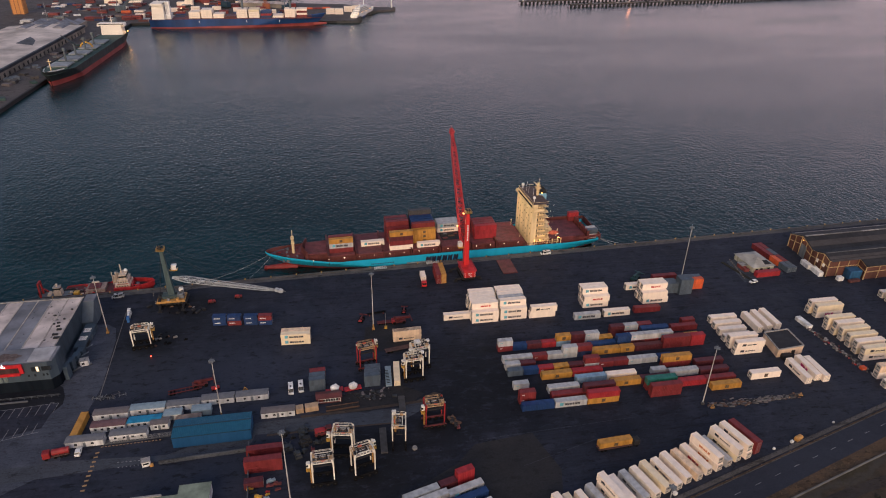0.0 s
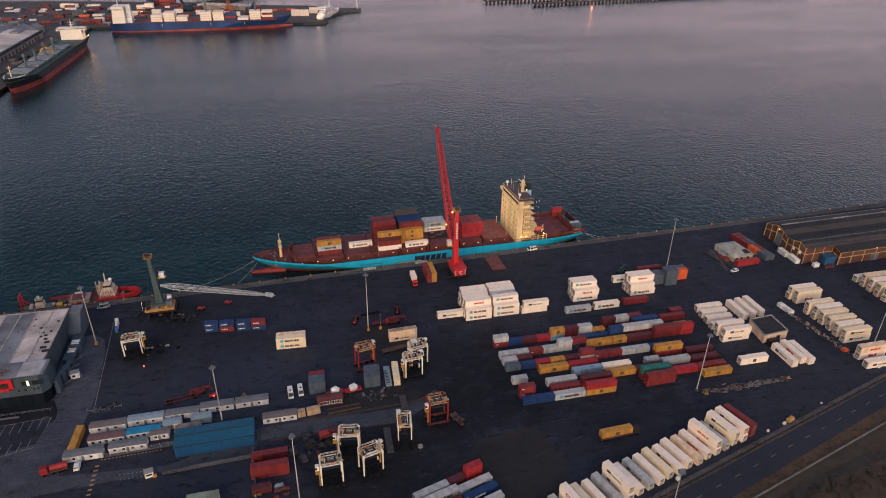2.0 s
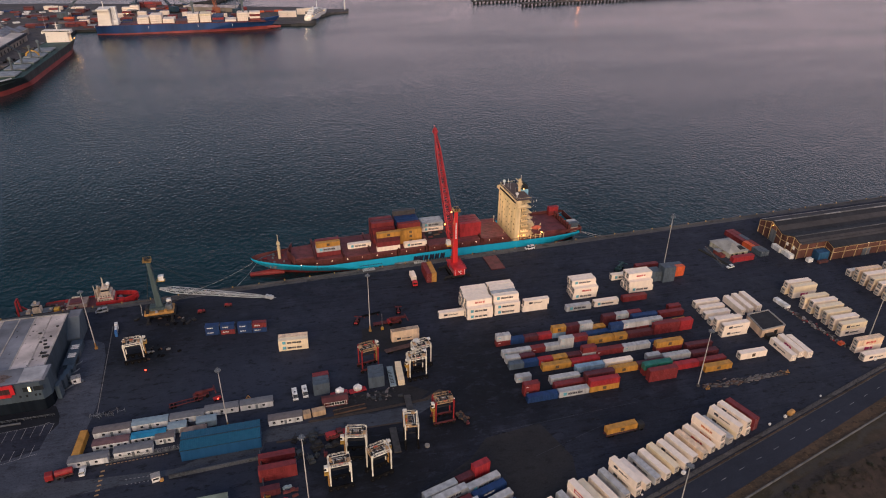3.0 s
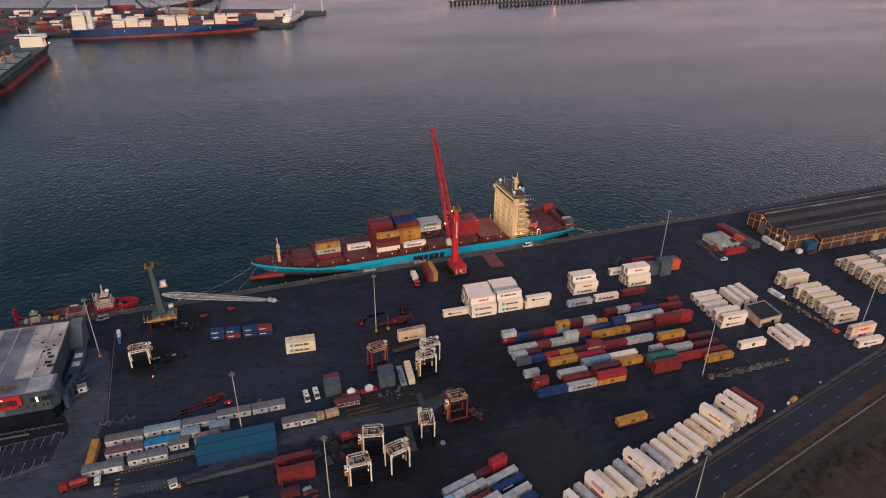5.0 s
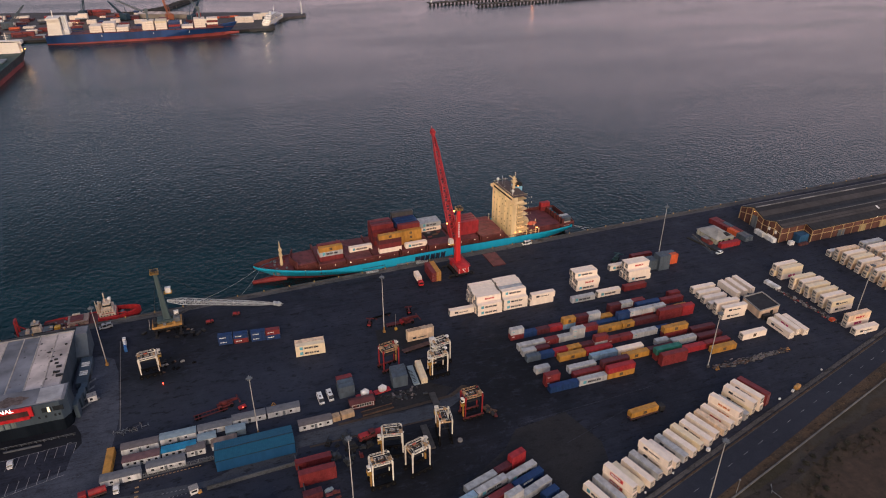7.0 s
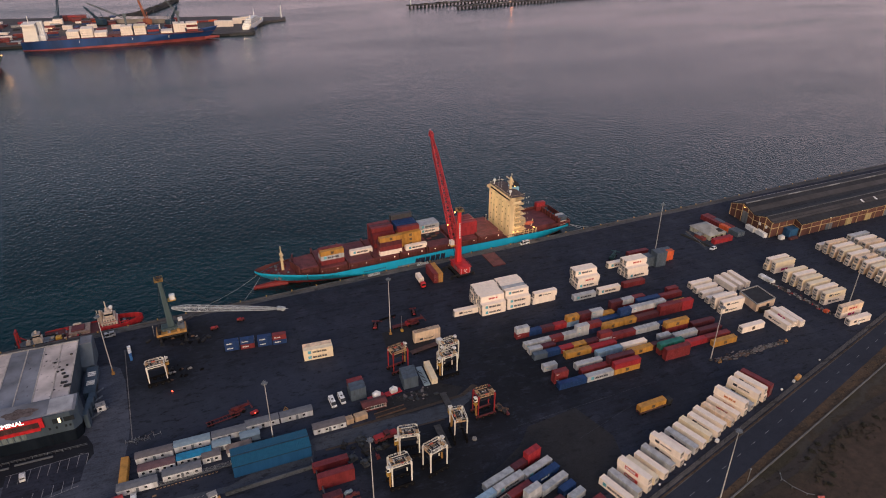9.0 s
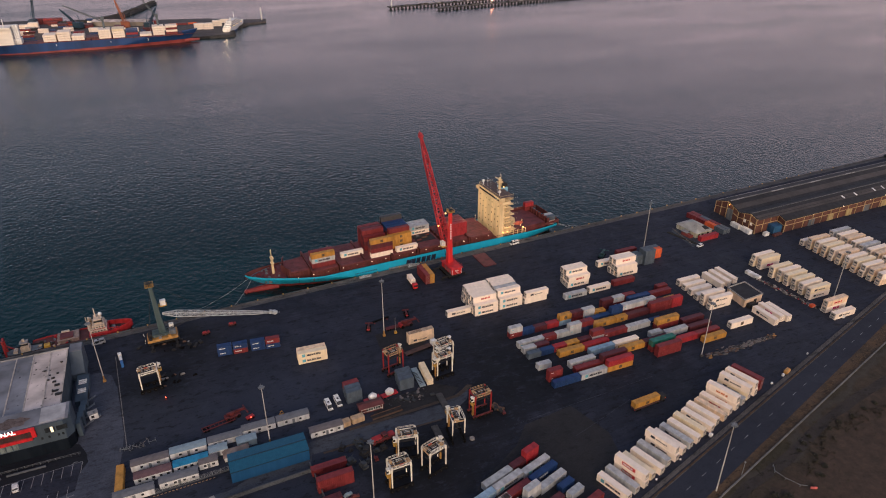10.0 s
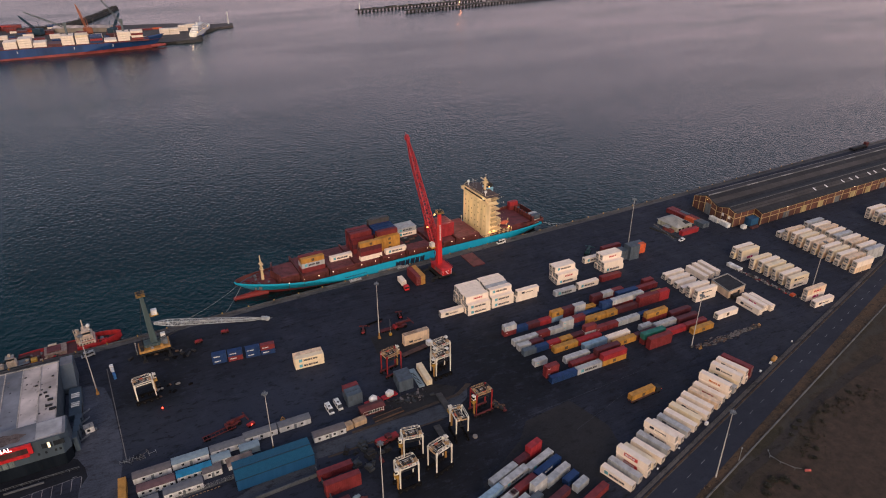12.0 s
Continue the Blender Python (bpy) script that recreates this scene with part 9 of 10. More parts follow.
M_HOUSE = paint("deckhouse_white", (0.88, 0.82, 0.74), 0.5, amount=0.04, scale=0.1, dirt=0.05, vary=0.05)


def superstructure(e, x, w, d, z, levels, mat, mastmat):
    for i in range(levels):
        part("house_level", boxb(x - d / 2 + 0.3 * i, x + d / 2, -w / 2 + 0.5 * i * 0.4, w / 2 - 0.5 * i * 0.4, z + i * 3.0, z + i * 3.0 + 2.8, 0.1), mat, e)
        part("deck_edge", boxb(x - d / 2 - 0.1 + 0.3 * i, x + d / 2 + 0.1, -w / 2 - 0.1 + 0.2 * i, w / 2 + 0.1 - 0.2 * i, z + i * 3.0 + 2.8, z + i * 3.0 + 3.0), mat, e)
        bm = bmesh.new()
        for j in range(int(w / 5)):
            yy = -w / 2 + 2.6 + j * 5
            box(bm, x + d / 2 - 0.05, x + d / 2 + 0.08, yy, yy + 0.45, z + i * 3 + 1.5, z + i * 3 + 1.9)
        part("window_row", bm, M_STEEL, e)
    zt = z + levels * 3.0
    part("bridge", boxb(x - d / 2 + 1.0, x + d / 2, -w / 2 - 3, w / 2 + 3, zt, zt + 2.6, 0.1), mat, e)
    part("bridge_windows", boxb(x + d / 2 - 0.05, x + d / 2 + 0.1, -w / 2 - 2.5, w / 2 + 2.5, zt + 1.1, zt + 2.0), M_GLASS, e)
    bm = bmesh.new()
    tube(bm, (x, 0, zt + 2.6), (x, 0, zt + 12), 0.7, 0.35, 8)
    beam(bm, (x, -3.5, zt + 9), (x, 3.5, zt + 9), 0.4)
    beam(bm, (x, -2.5, zt + 6), (x, 2.5, zt + 6), 0.4)
    part("mast", bm, mastmat, e)


# bulk carrier lying along the west quay, bow towards the yard
bk = thing("bulk_carrier", "black and red bulk carrier with grey hatches at the far quay", "bulk carrier", m=pose(-280.5, 860.0, -3, 0, 0, -90.8))
plain_hull(bk, 262, 33, 13.0, 4.6, (M_HRED, M_HBLK, M_DGRN), flare=0.5, bow_run=0.13, rise=3.0, rake=0.03, red_fore=5.4)
for i in range(5):
    x = 88 - i * 33
    part("coaming", boxb(x - 11, x + 11, -9.5, 9.5, 12.4, 14.2), M_DGRN, bk)
    bm = bmesh.new()
    for sy in (-1, 1):
        box(bm, x - 11.5, x + 11.5, min(0.15 * sy, 10 * sy), max(0.15 * sy, 10 * sy), 14.2, 15.4)
    part("hatch_cover", bm, M_HATG, bk, "pale grey hatch cover")
for i in range(4):
    x = 71.5 - i * 33
    bm = bmesh.new()
    tube(bm, (x, 0, 12.4), (x, 0, 29), 1.2, 0.9, 12)
    box(bm, x - 1.3, x + 1.3, -1.3, 1.3, 26, 29)
    part("crane_post", bm, M_CRG, bk)
    bm = bmesh.new()
    lattice(bm, (x + 1, 1.5, 27), (x - 18 if i != 1 else x + 20, -4.0, 22 if i != 1 else 40), 1.6, 1.0, 9, 0.35, 0.2)
    part("crane_jib", bm, M_CRG, bk)
bm = bmesh.new()
for i in range(20):
    a0, a1 = math.pi * i / 19, math.pi * (i + 1) / 19
    if i < 19:
        beam(bm, (-6, -2 + 7 * math.cos(a0), 14 + 7 * math.sin(a0)), (-6, -2 + 7 * math.cos(a1), 14 + 7 * math.sin(a1)), 1.6)
part("yellow_hoop", bm, M_YEL, bk, "yellow arched grab frame on deck")
superstructure(bk, -113, 27, 14, 12.4, 4, M_HOUSE, M_HOUSE)
for sy in (-16.2, 16.2):
    part("wing_end", boxb(-116, -106.2, sy - 1.2, sy + 1.2, 23.2, 25.6, 0.1), M_HOUSE, bk)
part("funnel", boxb(-127, -121, -3.5, 3.5, 12.4, 32, 0.6), M_CRG, bk)
bm = bmesh.new()
tube(bm, (117, 0, 12.5), (117, 0, 26), 0.6, 0.4, 8)
beam(bm, (117, -2, 24), (117, 2, 24), 0.4)
part("fore_mast", bm, M_CREAM, bk)
for sgn in (-1, 1):
    bm = bmesh.new()
    for i in range(10):
        xa, xb = 108 + i * 2.2, 110.2 + i * 2.2
        ya, yb = 15 * min(1, (131 - xa) / 52) ** 0.55, 15 * max(0.0, min(1, (131 - xb) / 52)) ** 0.55
        beam(bm, (xa, sgn * ya, 14.6 + i * 0.12), (xb, sgn * yb, 14.7 + i * 0.12), 0.5, 1.2)
    part("bow_rim", bm, M_WHITE, bk, "white rim round the bow")
part("deck_lamp", boxb(-118.5, -117.5, 16.2, 17.2, 15.0, 15.8), M_GLOWW, bk, "lit sodium deck lamp")
lamp_light(-261.5, 977, 11.5, 1100, (1.0, 0.50, 0.16), 1.2)

# blue container ship at the north quay, bow to the east
FSY = 1089.0         # the blue ship's side towards the water
bs = thing("blue_container_ship", "navy blue container ship with red bottom at the far quay", "container ship", m=pose(-126.0, FSY + 15.5, -3, 0, 0, 0.6))
plain_hull(bs, 266, 31, 13.2, 1.2, (M_HRED, M_HBLUE, M_DECKR), flare=0.62, bow_run=0.26, rise=6.0, rake=0.07, red_fore=5.4)
bm = bmesh.new()
tube(bm, (131, 0, 3.2), (112, 0, 2.5), 1.6, 3.0, 12)
bmesh.ops.create_icosphere(bm, subdivisions=2, radius=2.0, matrix=Matrix.Translation((131.5, 0, 3.2)))
part("bulbous_bow", bm, M_HRED, bs)
superstructure(bs, -119, 27, 18, 12.6, 7, M_HOUSE, M_HOUSE)
part("funnel", boxb(-109, -102, -4.5, 4.5, 12.6, 38, 0.6), M_WHITE, bs)
part("engine_casing", boxb(-110, -101, -9, 9, 12.6, 20, 0.4), M_WHITE, bs)
for x, reach, tip in ((5, 46, 60), (78, 26, 80)):
    bm = bmesh.new()
    tube(bm, (x, 0, 12.6), (x, 0, 42), 1.8, 1.4, 12)
    box(bm, x - 2.2, x + 2.2, -2.2, 2.2, 38, 43)
    part("crane_post", bm, M_CRG, bs)
    bm = bmesh.new()
    lattice(bm, (x + 1, 0, 36), (x - reach, -2, tip), 2.4, 1.4, 9, 0.6, 0.35)
    part("crane_jib", bm, M_CRG, bs)
for i in range(14):
    part("hatch_cover", boxb(-84 + i * 14, -71.5 + i * 14, -13.5, 13.5, 12.6, 14.2), M_DECKR, bs)
for x in (-60, 10, 60):
    part("hull_mark", boxb(x, x + 0.8, -15.6, -15.4, 8, 11), M_LOGO_W, bs)
random.seed(21)


FARK = "wrdRbogc"
far_bm = {}


def far_stack(where, x, y, z, cols, ny=3, L=CL, H=2.65):
    """Distant container stacks, joined by place."""
    bm = far_bm.setdefault(where, bmesh.new())
    for j in range(ny):
        for t, k in enumerate(cols):
            n0 = len(bm.faces)
            box(bm, x, x + L, y + j * 2.6, y + j * 2.6 + 2.44, z + t * H + 0.1, z + t * H + H - 0.25)
            for q in range(1, 5):
                box(bm, x + q * L / 5 - 0.05, x + q * L / 5 + 0.05, y + j * 2.6 - 0.04, y + j * 2.6, z + t * H, z + t * H + H - 0.1)
            bm.faces.ensure_lookup_table()
            for f in bm.faces[n0:]:
                f.material_index = FARK.index(k)


for xa, cols, ny, ya in ((-200.0, "www", 10, 0), (-182.0, "wwww", 10, 0), (-164.4, "ww", 10, 0), (-146.6, "d", 10, 0), (-129.6, "wwww", 10, 0), (-111.4, "wwwc", 10, 0), (-93.4, "bRb", 10, 0),
                         (-75.4, "w", 10, 0), (-57.0, "wwww", 9, 1.6), (-38.6, "rwrw", 7, 4.4)):
    far_stack("ship", xa, FSY + 1.8 + ya + 0.0105 * (xa + 126), 11.25, cols, ny, 16.0, 3.1)
# ferry at the jetty
fy = thing("ferry", "small white ferry with dark blue hull lit at the jetty", "ferry", m=pose(73, 1207, -3, 0, 0, 68.5) @ Matrix.Diagonal((1.3, 1.0, 1.05, 1)))
plain_hull(fy, 84, 14, 6.0, 2.2, (M_HBLUE, M_WHITE, M_WHITE), rise=2.0)
part("white_band", boxb(-38, 22, -6.8, 6.8, 5.4, 8.5, 0.3), M_WHITE, fy)
for i in range(3):
    part("deck_level", boxb(-35 + i * 5, 19 - i * 7, -6.0 + i * 0.5, 6.0 - i * 0.5, 8.5 + i * 2.6, 10.9 + i * 2.6, 0.2), M_WHITE, fy)
    bm = bmesh.new()
    for j in range(20):
        xx = -33 + i * 5 + j * 3
        if xx < 15 - i * 7:
            for sy in (-1, 1):
                yy = sy * (6.05 - i * 0.5)
                box(bm, xx, xx + 1.6, yy - 0.08, yy + 0.08, 9.3 + i * 2.6, 10.2 + i * 2.6)
    part("window_row", bm, M_GLASS, fy)
bm = bmesh.new()
tube(bm, (2, 0, 15), (2, 0, 26), 0.5, 0.3, 8)
part("mast", bm, M_WHITE, fy)
part("funnel", tubeb((-16, 0, 15), (-16, 0, 20), 1.8, 1.5, 10), M_WHITE, fy)
for xx in (-37, -22, -6, 14):
    part("deck_lamp", boxb(xx - 0.5, xx + 0.5, -7.2, -6.8, 8.5, 9.2), M_GLOWW, fy, "lit deck lamp")
lamp_light(50, 1154, 7.0, 1500, (1.0, 0.72, 0.40), 1.5)
lamp_light(62, 1175, 9.0, 700, (1.0, 0.78, 0.5), 1.5)

# containers, sheds and cranes on the far yards
for x, y, cols, ny in ((8, 1200, "www", 5), (23, 1198, "www", 5), (40, 1226, "www", 4), (56, 1262, "ww", 2), (-20, 1150, "rw", 3), (-30, 1262, "o", 3), (-14, 1264, "r", 3), (2, 1268, "o", 2), (-118, 1296, "bb", 4), (-172, 1290, "b", 3), (-300, 1180, "ww", 3), (-286, 1200, "rr", 3),
                       (-330, 1215, "ro", 3), (-316, 1240, "w", 4), (-345, 1260, "ww", 3), (-372, 1230, "rd", 4), (-272, 1215, "rrr", 3), (-258, 1240, "ww", 4), (-240, 1200, "br", 3),
                       (-226, 1260, "ww", 4), (-206, 1225, "wr", 4), (-190, 1262, "ww", 3), (-172, 1212, "rr", 4), (-152, 1240, "ww", 4), (-134, 1210, "bw", 3), (-112, 1250, "wr", 4),
                       (-92, 1216, "ww", 3), (-70, 1245, "rd", 4), (-48, 1212, "ww", 4), (-260, 1320, "ww", 5), (-246, 1318, "www", 5), (-220, 1345, "rr", 4), (-190, 1330, "or", 4),
                       (-160, 1355, "wb", 4), (-130, 1330, "rr", 5), (-90, 1318, "wr", 4), (-300, 1330, "rR", 4), (-340, 1340, "ww", 5), (-380, 1330, "wr", 4), (-60, 1290, "rr", 6),
                       (-394, 1356, "ww", 5), (-378, 1353, "ww", 5), (-316, 1160, "rr", 4), (-301, 1162, "rr", 4), (-244, 1364, "rrr", 5), (-228, 1362, "rrR", 5), (-213, 1360, "wrr", 5)):
    far_stack("yard", x, y, 0, cols, ny, 14.6, 3.1)
random.seed(77)
for i in range(74):
    x, y = random.uniform(-500, -60), random.uniform(1130, 1372)
    if x > -250 and y > 1330:
        continue
    far_stack("yard", x, y, 0, random.choice(("r", "d", "d", "b", "b", "g", "rd", "dr", "dd", "bd", "w")), random.choice((2, 3, 4, 6)), random.choice((14.6, 14.6, 7.3)), 3.1)
for where, bm in far_bm.items():
    tagged(new("distant_containers", mesh_of("distant_containers", bm, [cpaint(k) for k in FARK])),
           "white, red and blue container stacks " + ("on the far ship" if where == "ship" else "on the far yard"), "containers", kind="stuff")
wh = thing("far_warehouse", "long pale-roofed warehouse on the far quay", "warehouse")
M_WHR = paint("warehouse_roof", (0.60, 0.53, 0.49), 0.7, amount=0.4, scale=0.06, dirt=0.3)
M_WHW = paint("warehouse_wall", (0.30, 0.265, 0.225), 0.7, amount=0.4, scale=0.1)
M_EDGE = paint("fascia_blue", (0.020, 0.030, 0.048), 0.7, amount=0.1, scale=0.1)
part("wall", boxb(-436, -338, 640, 1046, 0, 9.4), M_WHW, wh)
bm = bmesh.new()
wedge(bm, [(0, 9.4), (100, 9.4), (50, 12.6)], 0, 408)
ro = part("roof", bm, M_WHR, wh, "", pose(-337, 639, 0, 0, 0, 90))
part("roof_edge", boxb(-339.5, -336.5, 639, 1047, 7.4, 10.0), M_EDGE, wh, "dark blue fascia along the eaves")
for i in range(30):
    part("opening", boxb(-338.4, -337.8, 648 + i * 13, 652 + i * 13, 0.5, 4.5), M_DARK, wh)
for i in range(3):
    bm = bmesh.new()
    wedge(bm, [(0, 9.0), (16, 9.0), (13, 12.8), (8, 13.7), (3, 12.8)], 0, 36)
    part("roof_ridge", bm, M_ROOFG, wh, "raised pale roof ridge", pose(-399 + i * 22, 1008 + i * 3, 0, 0, 0, 90))
bm = bmesh.new()
prism(bm, [(-374, 900), (-352, 893), (-360, 925), (-373, 946)], 9.0, 10.0)
for v in bm.verts:
    if v.co.z > 9.5:
        v.co.z = 9.5 + 0.064 * (-337 - v.co.x)
part("roof_well", bm, M_ROOFD, wh, "dark sunken part of the roof")
sd = thing("far_shed", "low pale-roofed shed behind the far ship", "shed", m=pose(-150, 1306, 0, 0, 0, -20))
part("wall", boxb(0, 92, 0, 24, 0, 7), M_WHW, sd)
bm = bmesh.new()
wedge(bm, [(-1, 7), (25, 7), (12, 10)], -1, 93)
part("roof", bm, M_ROOFP, sd)
wh2 = thing("far_warehouse", "grey-roofed store behind the long warehouse", "warehouse")
part("wall", boxb(-420, -350, 1062, 1100, 0, 8), M_WHW, wh2)
for i in range(4):
    bm = bmesh.new()
    wedge(bm, [(0, 8), (17, 8), (8.5, 12)], 0, 39)
    part("roof_bay", bm, M_ROOFG, wh2, "", pose(-403 + i * 17.2, 1061.5, 0, 0, 0, 90))
tw = thing("orange_silo", "tall orange-ochre silo tower on the far yard", "silo", m=pose(-492, 1236, 0))
part("tower", boxb(-9, 9, -8, 8, 0, 44, 0.4), paint("silo_orange", (0.52, 0.22, 0.06), 0.6, amount=0.2, scale=0.1), tw)
for i in range(4):
    part("rib", boxb(-9.4 + i * 5.9, -8.4 + i * 5.9, -8.5, -8.0, 0, 44), paint("silo_rib", (0.30, 0.13, 0.05), 0.6), tw)
random.seed(31)
for i in range(34):
    x, y = random.uniform(-332, -300), random.uniform(660, 1060)
    s = random.uniform(1.5, 4.0)
    solid("quay_cargo", boxb(-s, s, -s * 1.4, s * 1.4, 0, s * 0.8, 0.15), random.choice((M_DARK, M_GREYST, M_DGRN, M_CONC, M_RBRN)), "covered cargo pile on the far quay", "cargo pile",
          "cargo on the far quay", pose(x, y, 0, 0, 0, random.uniform(0, 90)))
for i in range(60):
    x, y = random.uniform(-470, -230), random.uniform(1130, 1330)
    s = random.uniform(1.5, 5.0)
    solid("yard_cargo", boxb(-s * 1.6, s * 1.6, -s, s, 0, s * 0.7, 0.15), random.choice((M_DARK, M_GREYST, M_WHITE, M_CONCL, M_RBRN, M_DECKR)), "cargo pile on the far yard", "cargo pile",
          "cargo on the far yard", pose(x, y, 0, 0, 0, random.uniform(0, 30)))
for x, y, h in ((-415, 1130, 30), (-240, 1150, 26), (-60, 1160, 26), (-330, 1110, 26)):
    mast(x, y, h, False)
M_CRB = paint("crane_blue", (0.012, 0.045, 0.075), 0.5, amount=0.2, scale=0.1)
M_CRO = paint("crane_rust_orange", (0.40, 0.13, 0.06), 0.6, amount=0.3, scale=0.1)
for x, y, yaw, rise, mt, lb in ((-241, 1352, 80, 62, M_CRB, "tall dark blue"), (-170, 1286, 140, 30, M_CRB, "dark blue"), (-97, 1264, 110, 44, M_CRO, "rusty orange"), (-60, 1240, 60, 30, M_CRB, "dark blue"),
                                (-335, 1240, 30, 34, M_CRG, "grey")):
    e = thing("yard_crane", lb + " lattice-boom crane on the far yard", "crane", "far cranes", pose(x, y, 0, 0, 0, yaw))
    part("body", boxb(-9, 6, -5, 5, 2.0, 11, 0.4), mt, e)
    part("cab", boxb(4, 8, -4.5, -1, 6, 10, 0.3), M_WHITE, e)
    part("track", boxb(-8, 8, -6, 6, 0, 2.0, 0.3), M_DARK, e)
    bm = bmesh.new()
    lattice(bm, (3, 0, 9), (30, 0, rise), 3.0, 1.6, 11, 0.6, 0.35)
    part("boom", bm, mt, e)
    bm = bmesh.new()
    beam(bm, (-7, 0, 11), (-4, 0, 22), 0.7)
    beam(bm, (-4, 0, 22), (28, 0, rise - 2), 0.3)
    part("mast_and_stay", bm, mt, e)
lamp_light(-242, 1262, 11.0, 9000, (1.0, 0.5, 0.2), 1.0)

# ---- red supply vessel and work boat at the quay ----
M_TUGW = paint("vessel_cream_white", (0.62, 0.50, 0.39), 0.5, amount=0.35, wear=(0.35, 0.10, 0.06), scale=1.5)
M_STORE = paint("store_dirty_pale", (0.34, 0.25, 0.21), 0.7, amount=0.6, wear=(0.20, 0.04, 0.03), scale=2.0)
M_TUGR = paint("vessel_red", (0.40, 0.018, 0.024), 0.5, amount=0.2)
tg = thing("supply_vessel", "red supply vessel with cream wheelhouse at the quay", "supply vessel", m=pose(-113.6, quay_y(-113) + 7.6, -5.3, 0, 0, QA))
plain_hull(tg, 42, 11, 4.2, 0.5, (M_DARK, M_TUGR, M_DECKD), flare=0.5, bow_run=0.28, rise=1.6)
bm = bmesh.new()
rim = [21.0 - 15.0 * (i / 8) ** 1.6 for i in range(8, 0, -1)]
fx = lambda x: 5.5 * max(0.0, min(1.0, (21 - x) / 11.8)) ** 0.5
pts = [(x, -fx(x) + 0.1) for x in rim] + [(21.0, 0.0)] + [(x, fx(x) - 0.1) for x in rim[::-1]]
loft(bm, [[(x, y, 3.4), (x, y, 5.4 + 0.06 * (x - 6)), (x - 0.3, y * 0.93, 5.4 + 0.06 * (x - 6)), (x - 0.3, y * 0.93, 3.4)] for x, y in pts], True)
part("bow_bulwark", bm, M_TUGR, tg, "bright red bulwark round the bow")
part("deckhouse", boxb(2.3, 10.6, -4.4, 4.4, 3.4, 5.4, 0.15), M_TUGR, tg)
part("lower_house", boxb(3.27, 10.19, -4.0, 4.0, 5.4, 7.0, 0.12), M_TUGW, tg)
for i in range(5):
    part("window", boxb(3.9 + i * 1.25, 4.4 + i * 1.25, -4.06, -3.96, 5.9, 6.5), M_GLASS, tg)
for i in range(4):
    part("window", boxb(4.9 + i * 1.1, 5.4 + i * 1.1, -3.46, -3.36, 7.6, 8.3), M_GLASS, tg)
bm = bmesh.new()
for x in (4.0, 6.0, 8.0, 9.8):
    beam(bm, (x, -3.9, 7.0), (x, -3.9, 8.0), 0.07)
beam(bm, (3.4, -3.9, 8.0), (10.1, -3.9, 8.0), 0.08)
part("house_rail", bm, M_WHITE, tg)
part("winch", tubeb((12.6, -1.4, 4.2), (12.6, 1.4, 4.2), 0.9, 0.9, 12), M_GREYST, tg)
part("side_bulwark", boxb(-20.5, 6.0, -5.5, -5.2, 3.4, 4.5), M_DECKD, tg)
part("fender_stack", boxb(-16.0, -13.6, -4.6, -2.2, 3.4, 5.4, 0.2), M_YEL, tg)
part("upper_house", boxb(4.38, 9.56, -3.4, 3.4, 6.4, 9.2, 0.15), M_TUGW, tg)
wh3 = part("wheelhouse", boxb(5.41, 8.87, -2.8, 2.8, 9.2, 11.8, 0.2), M_TUGW, tg, "cream wheelhouse")
part("wheelhouse_glass", boxb(5.34, 8.94, -2.85, 2.85, 10.3, 11.2), M_GLASS, wh3)
bm = bmesh.new()
tube(bm, (6.45, 0, 11.8), (6.45, 0, 16.6), 0.35, 0.2, 8)
beam(bm, (6.45, -1.6, 14.5), (6.45, 1.6, 14.5), 0.2)
part("mast", bm, M_TUGW, tg)
for sy in (-1.6, 1.6):
    part("smoke_pipe", tubeb((3.3, sy, 5.4), (3.3, sy, 11.5), 0.6, 0.5, 8), M_TUGW, tg)
bm = bmesh.new()
bmesh.ops.create_icosphere(bm, subdivisions=2, radius=0.9, matrix=Matrix.Translation((8.4, 0.8, 12.6)))
part("radar_dome", bm, M_WHITE, tg, "white radar dome")
part("deck_store", boxb(-10.5, -2, -3.4, 3.4, 3.4, 5.2, 0.1), M_STORE, tg, "dirty pale deck store")
part("deck_store_roof", boxb(-10.7, -1.8, -3.6, 3.6, 5.2, 5.4), M_STORE, tg)
part("red_tarpaulin", boxb(-9.6, -4.0, -2.6, 2.2, 5.4, 6.1, 0.2), M_DECKR, tg, "dark red cover on the deck store")
part("white_locker", boxb(-9.0, -5.6, 2.4, 3.5, 5.4, 6.4, 0.1), M_TUGW, tg)
part("red_stripe", boxb(3.2, 10.26, -4.06, 4.06, 5.35, 5.75), M_TUGR, tg, "red stripe round the house")
part("red_stripe", boxb(4.32, 9.62, -3.46, 3.46, 7.0, 7.25), M_TUGR, tg)
for k in range(3):
    part("deck_post", boxb(11.0 + 1.7 * k, 11.3 + 1.7 * k, -3.4, -3.1, 3.4, 6.0), M_TUGR, tg)
part("deck_bar", boxb(10.9, 14.8, -3.4, -3.1, 6.0, 6.3), M_TUGR, tg)
part("funnel", boxb(3.6, 4.3, 1.8, 3.2, 7.0, 10.6, 0.1), M_TUGW, tg)
part("search_light", boxb(8.6, 9.1, -2.2, -1.7, 11.8, 12.4, 0.08), M_WHITE, tg)
part("bridge_wing", boxb(6.0, 8.4, -4.0, 4.0, 9.1, 9.3), M_TUGW, tg)
for i in range(6):
    part("deck_gear", boxb(-19 + i * 1.3, -18.2 + i * 1.3, -3 + (i % 3) * 2, -2 + (i % 3) * 2, 3.4, 4.4), M_GREYST if i % 2 else M_RBRN, tg)
random.seed(9)
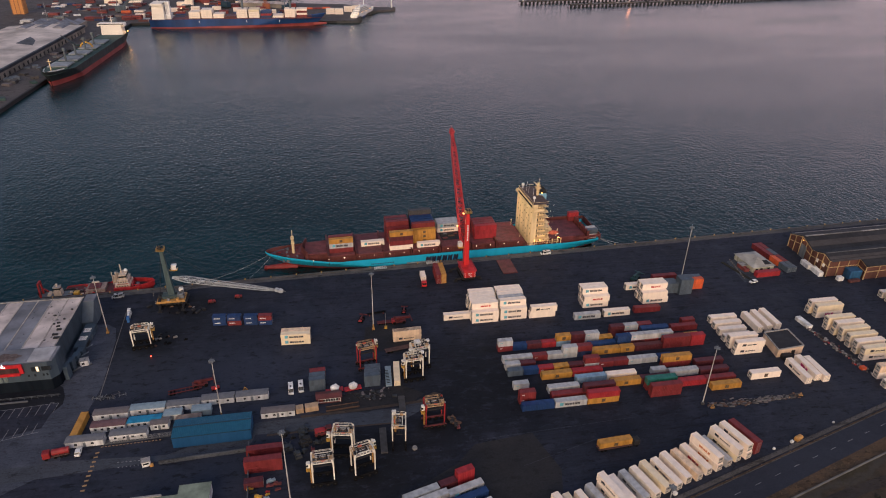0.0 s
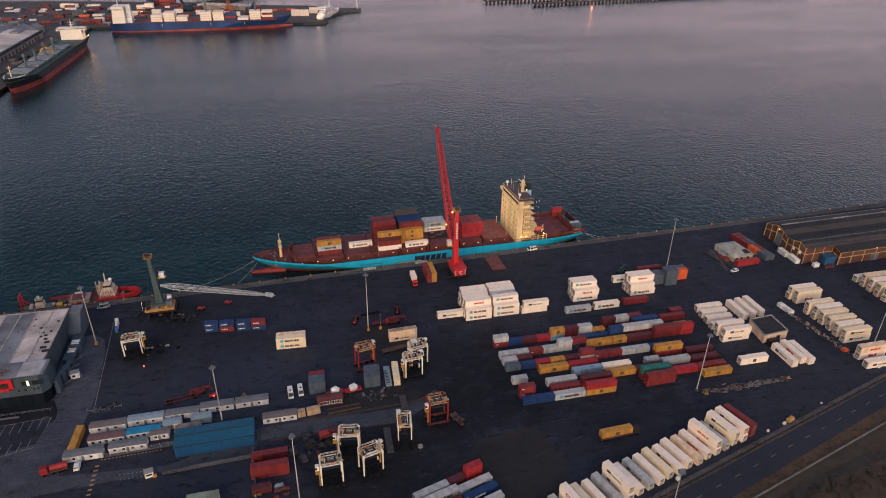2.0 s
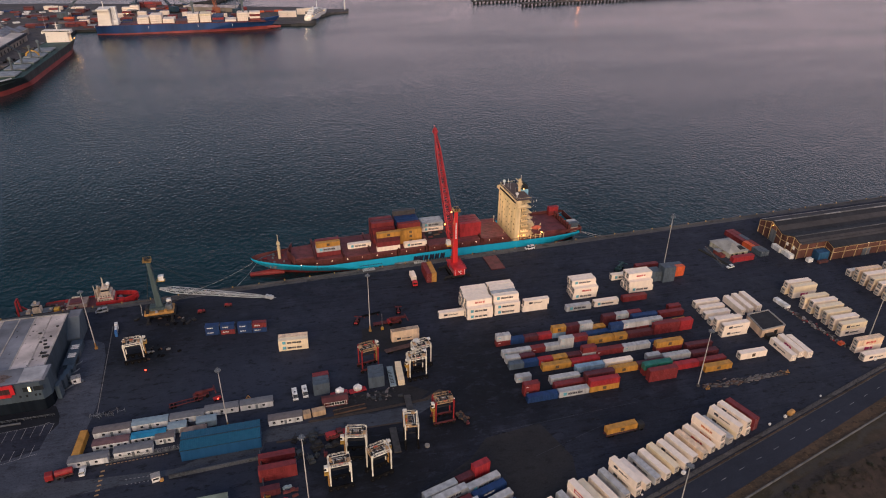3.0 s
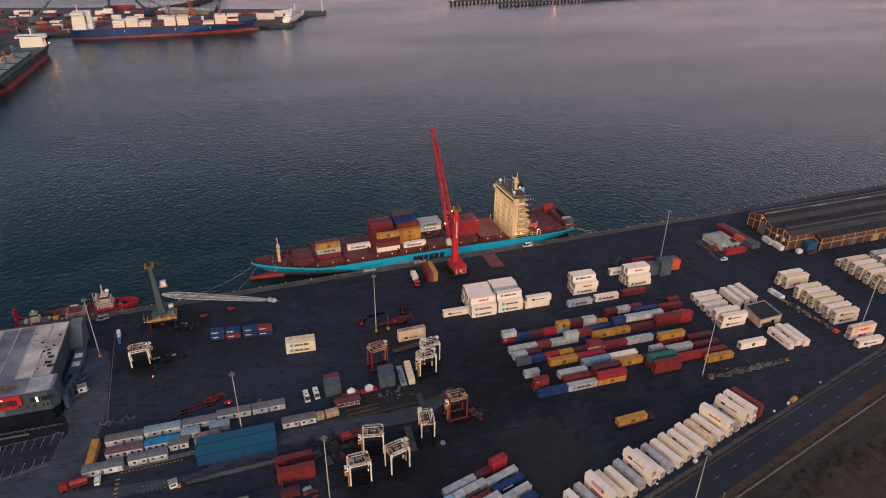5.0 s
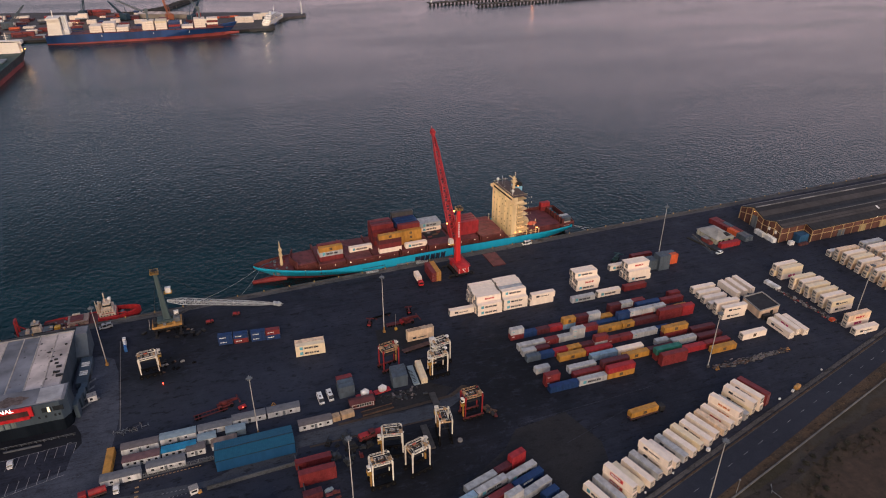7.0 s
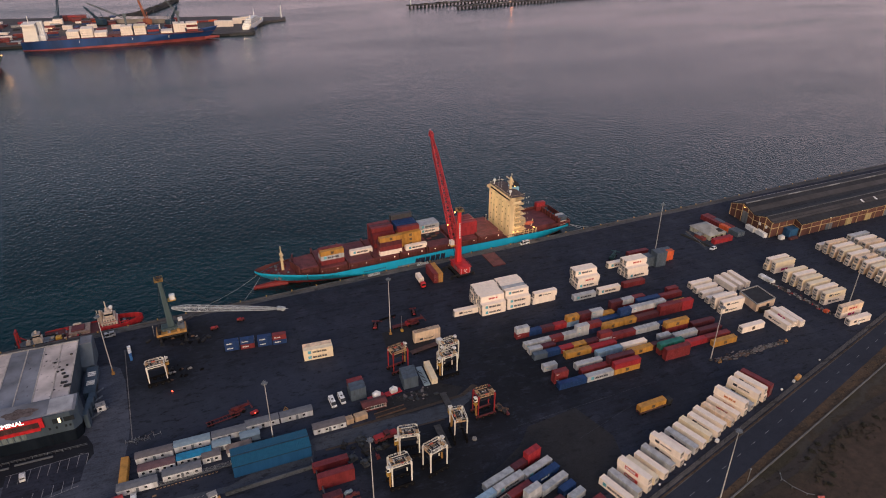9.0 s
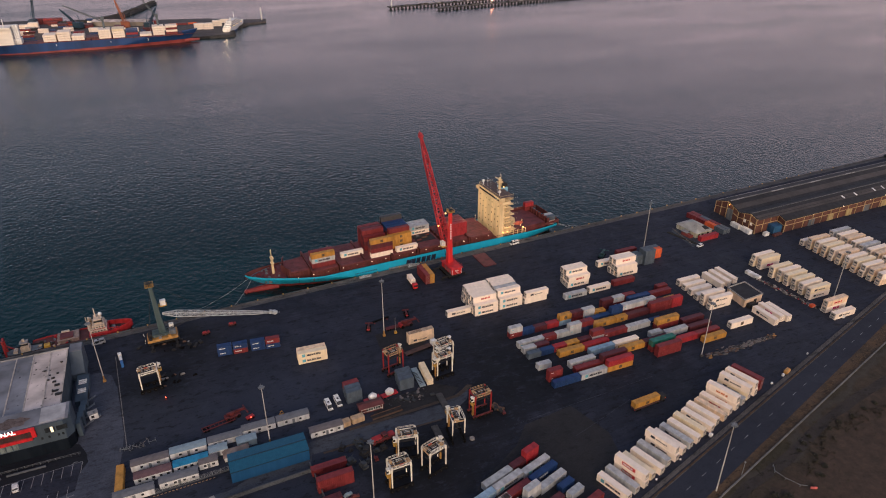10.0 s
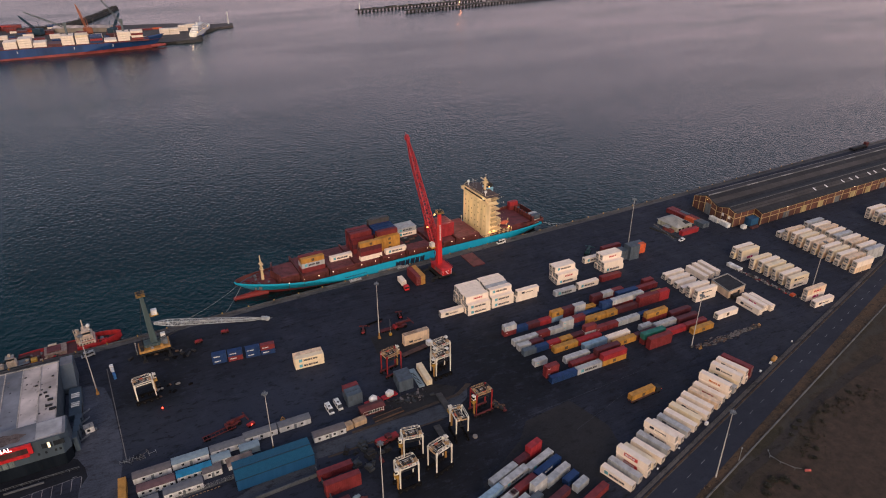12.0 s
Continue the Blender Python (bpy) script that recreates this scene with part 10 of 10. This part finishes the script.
for i in range(16):
    x, y, s = random.uniform(-19, -5), random.uniform(-4.4, 4.4), random.uniform(0.3, 0.8)
    part("deck_gear", boxb(x - s, x + s, y - s * 0.6, y + s * 0.6, 3.4, 3.4 + 2.2 * s, 0.05), (M_DARK, M_TUGR, M_RBRN, M_TUGW, M_DARK)[i % 5], tg)
bm = bmesh.new()
for k in range(4):
    beam(bm, (2.6, -2.6 + 0.5 * (k % 2), 7.0 + k * 1.6), (2.6, -2.1 - 0.5 * (k % 2) + 0.5, 8.6 + k * 1.6), 0.14)
beam(bm, (2.6, -2.8, 6.8), (2.6, -2.3, 14.0), 0.22)
beam(bm, (2.6, -1.8, 6.8), (2.6, -2.1, 14.0), 0.22)
part("lattice_mast", bm, M_TUGW, tg)
part("bow_deck_well", boxb(11.0, 15.6, -3.0, 3.0, 3.5, 3.9, 0.05), M_DARK, tg)
wb = thing("work_boat", "small red-sterned work boat with cream wheelhouse", "work boat", m=pose(-138.0, quay_y(-138) + 5.4, -3, 0, 0, QA + 180))
plain_hull(wb, 16, 6.0, 2.4, 0.4, (M_DARK, M_HBLK, M_GREYST), rise=0.8)
part("wheelhouse", boxb(-3.2, 0.4, -1.7, 1.7, 1.6, 4.2, 0.15), M_TUGW, wb)
part("upper_bridge", boxb(-2.8, 0.0, -1.3, 1.3, 4.2, 6.0, 0.12), M_TUGW, wb)
bm = bmesh.new()
beam(bm, (6, -2.2, 1.6), (6, -1.6, 9.0), 0.75)
beam(bm, (6, 2.2, 1.6), (6, 1.6, 9.0), 0.75)
beam(bm, (6, -1.8, 9.0), (6, 1.8, 9.0), 0.8)
beam(bm, (5.6, -2.0, 4.6), (2.4, -1.6, 2.0), 0.5)
part("gantry", bm, M_MACHR, wb, "red stern gantry")
part("bridge_roof", boxb(-3.0, 0.4, -1.5, 1.5, 6.0, 6.25, 0.05), M_CONCL, wb)
part("bridge_windows", boxb(-2.85, 0.05, -1.34, 1.34, 4.9, 5.6), M_GLASS, wb)
part("search_light", boxb(-1.8, -0.8, -0.5, 0.5, 6.25, 7.6, 0.15), M_TUGW, wb)
part("net_drum", tubeb((2.6, -1.4, 2.2), (2.6, 1.4, 2.2), 0.9, 0.9, 12), M_TUGW, wb, "pale net drum")
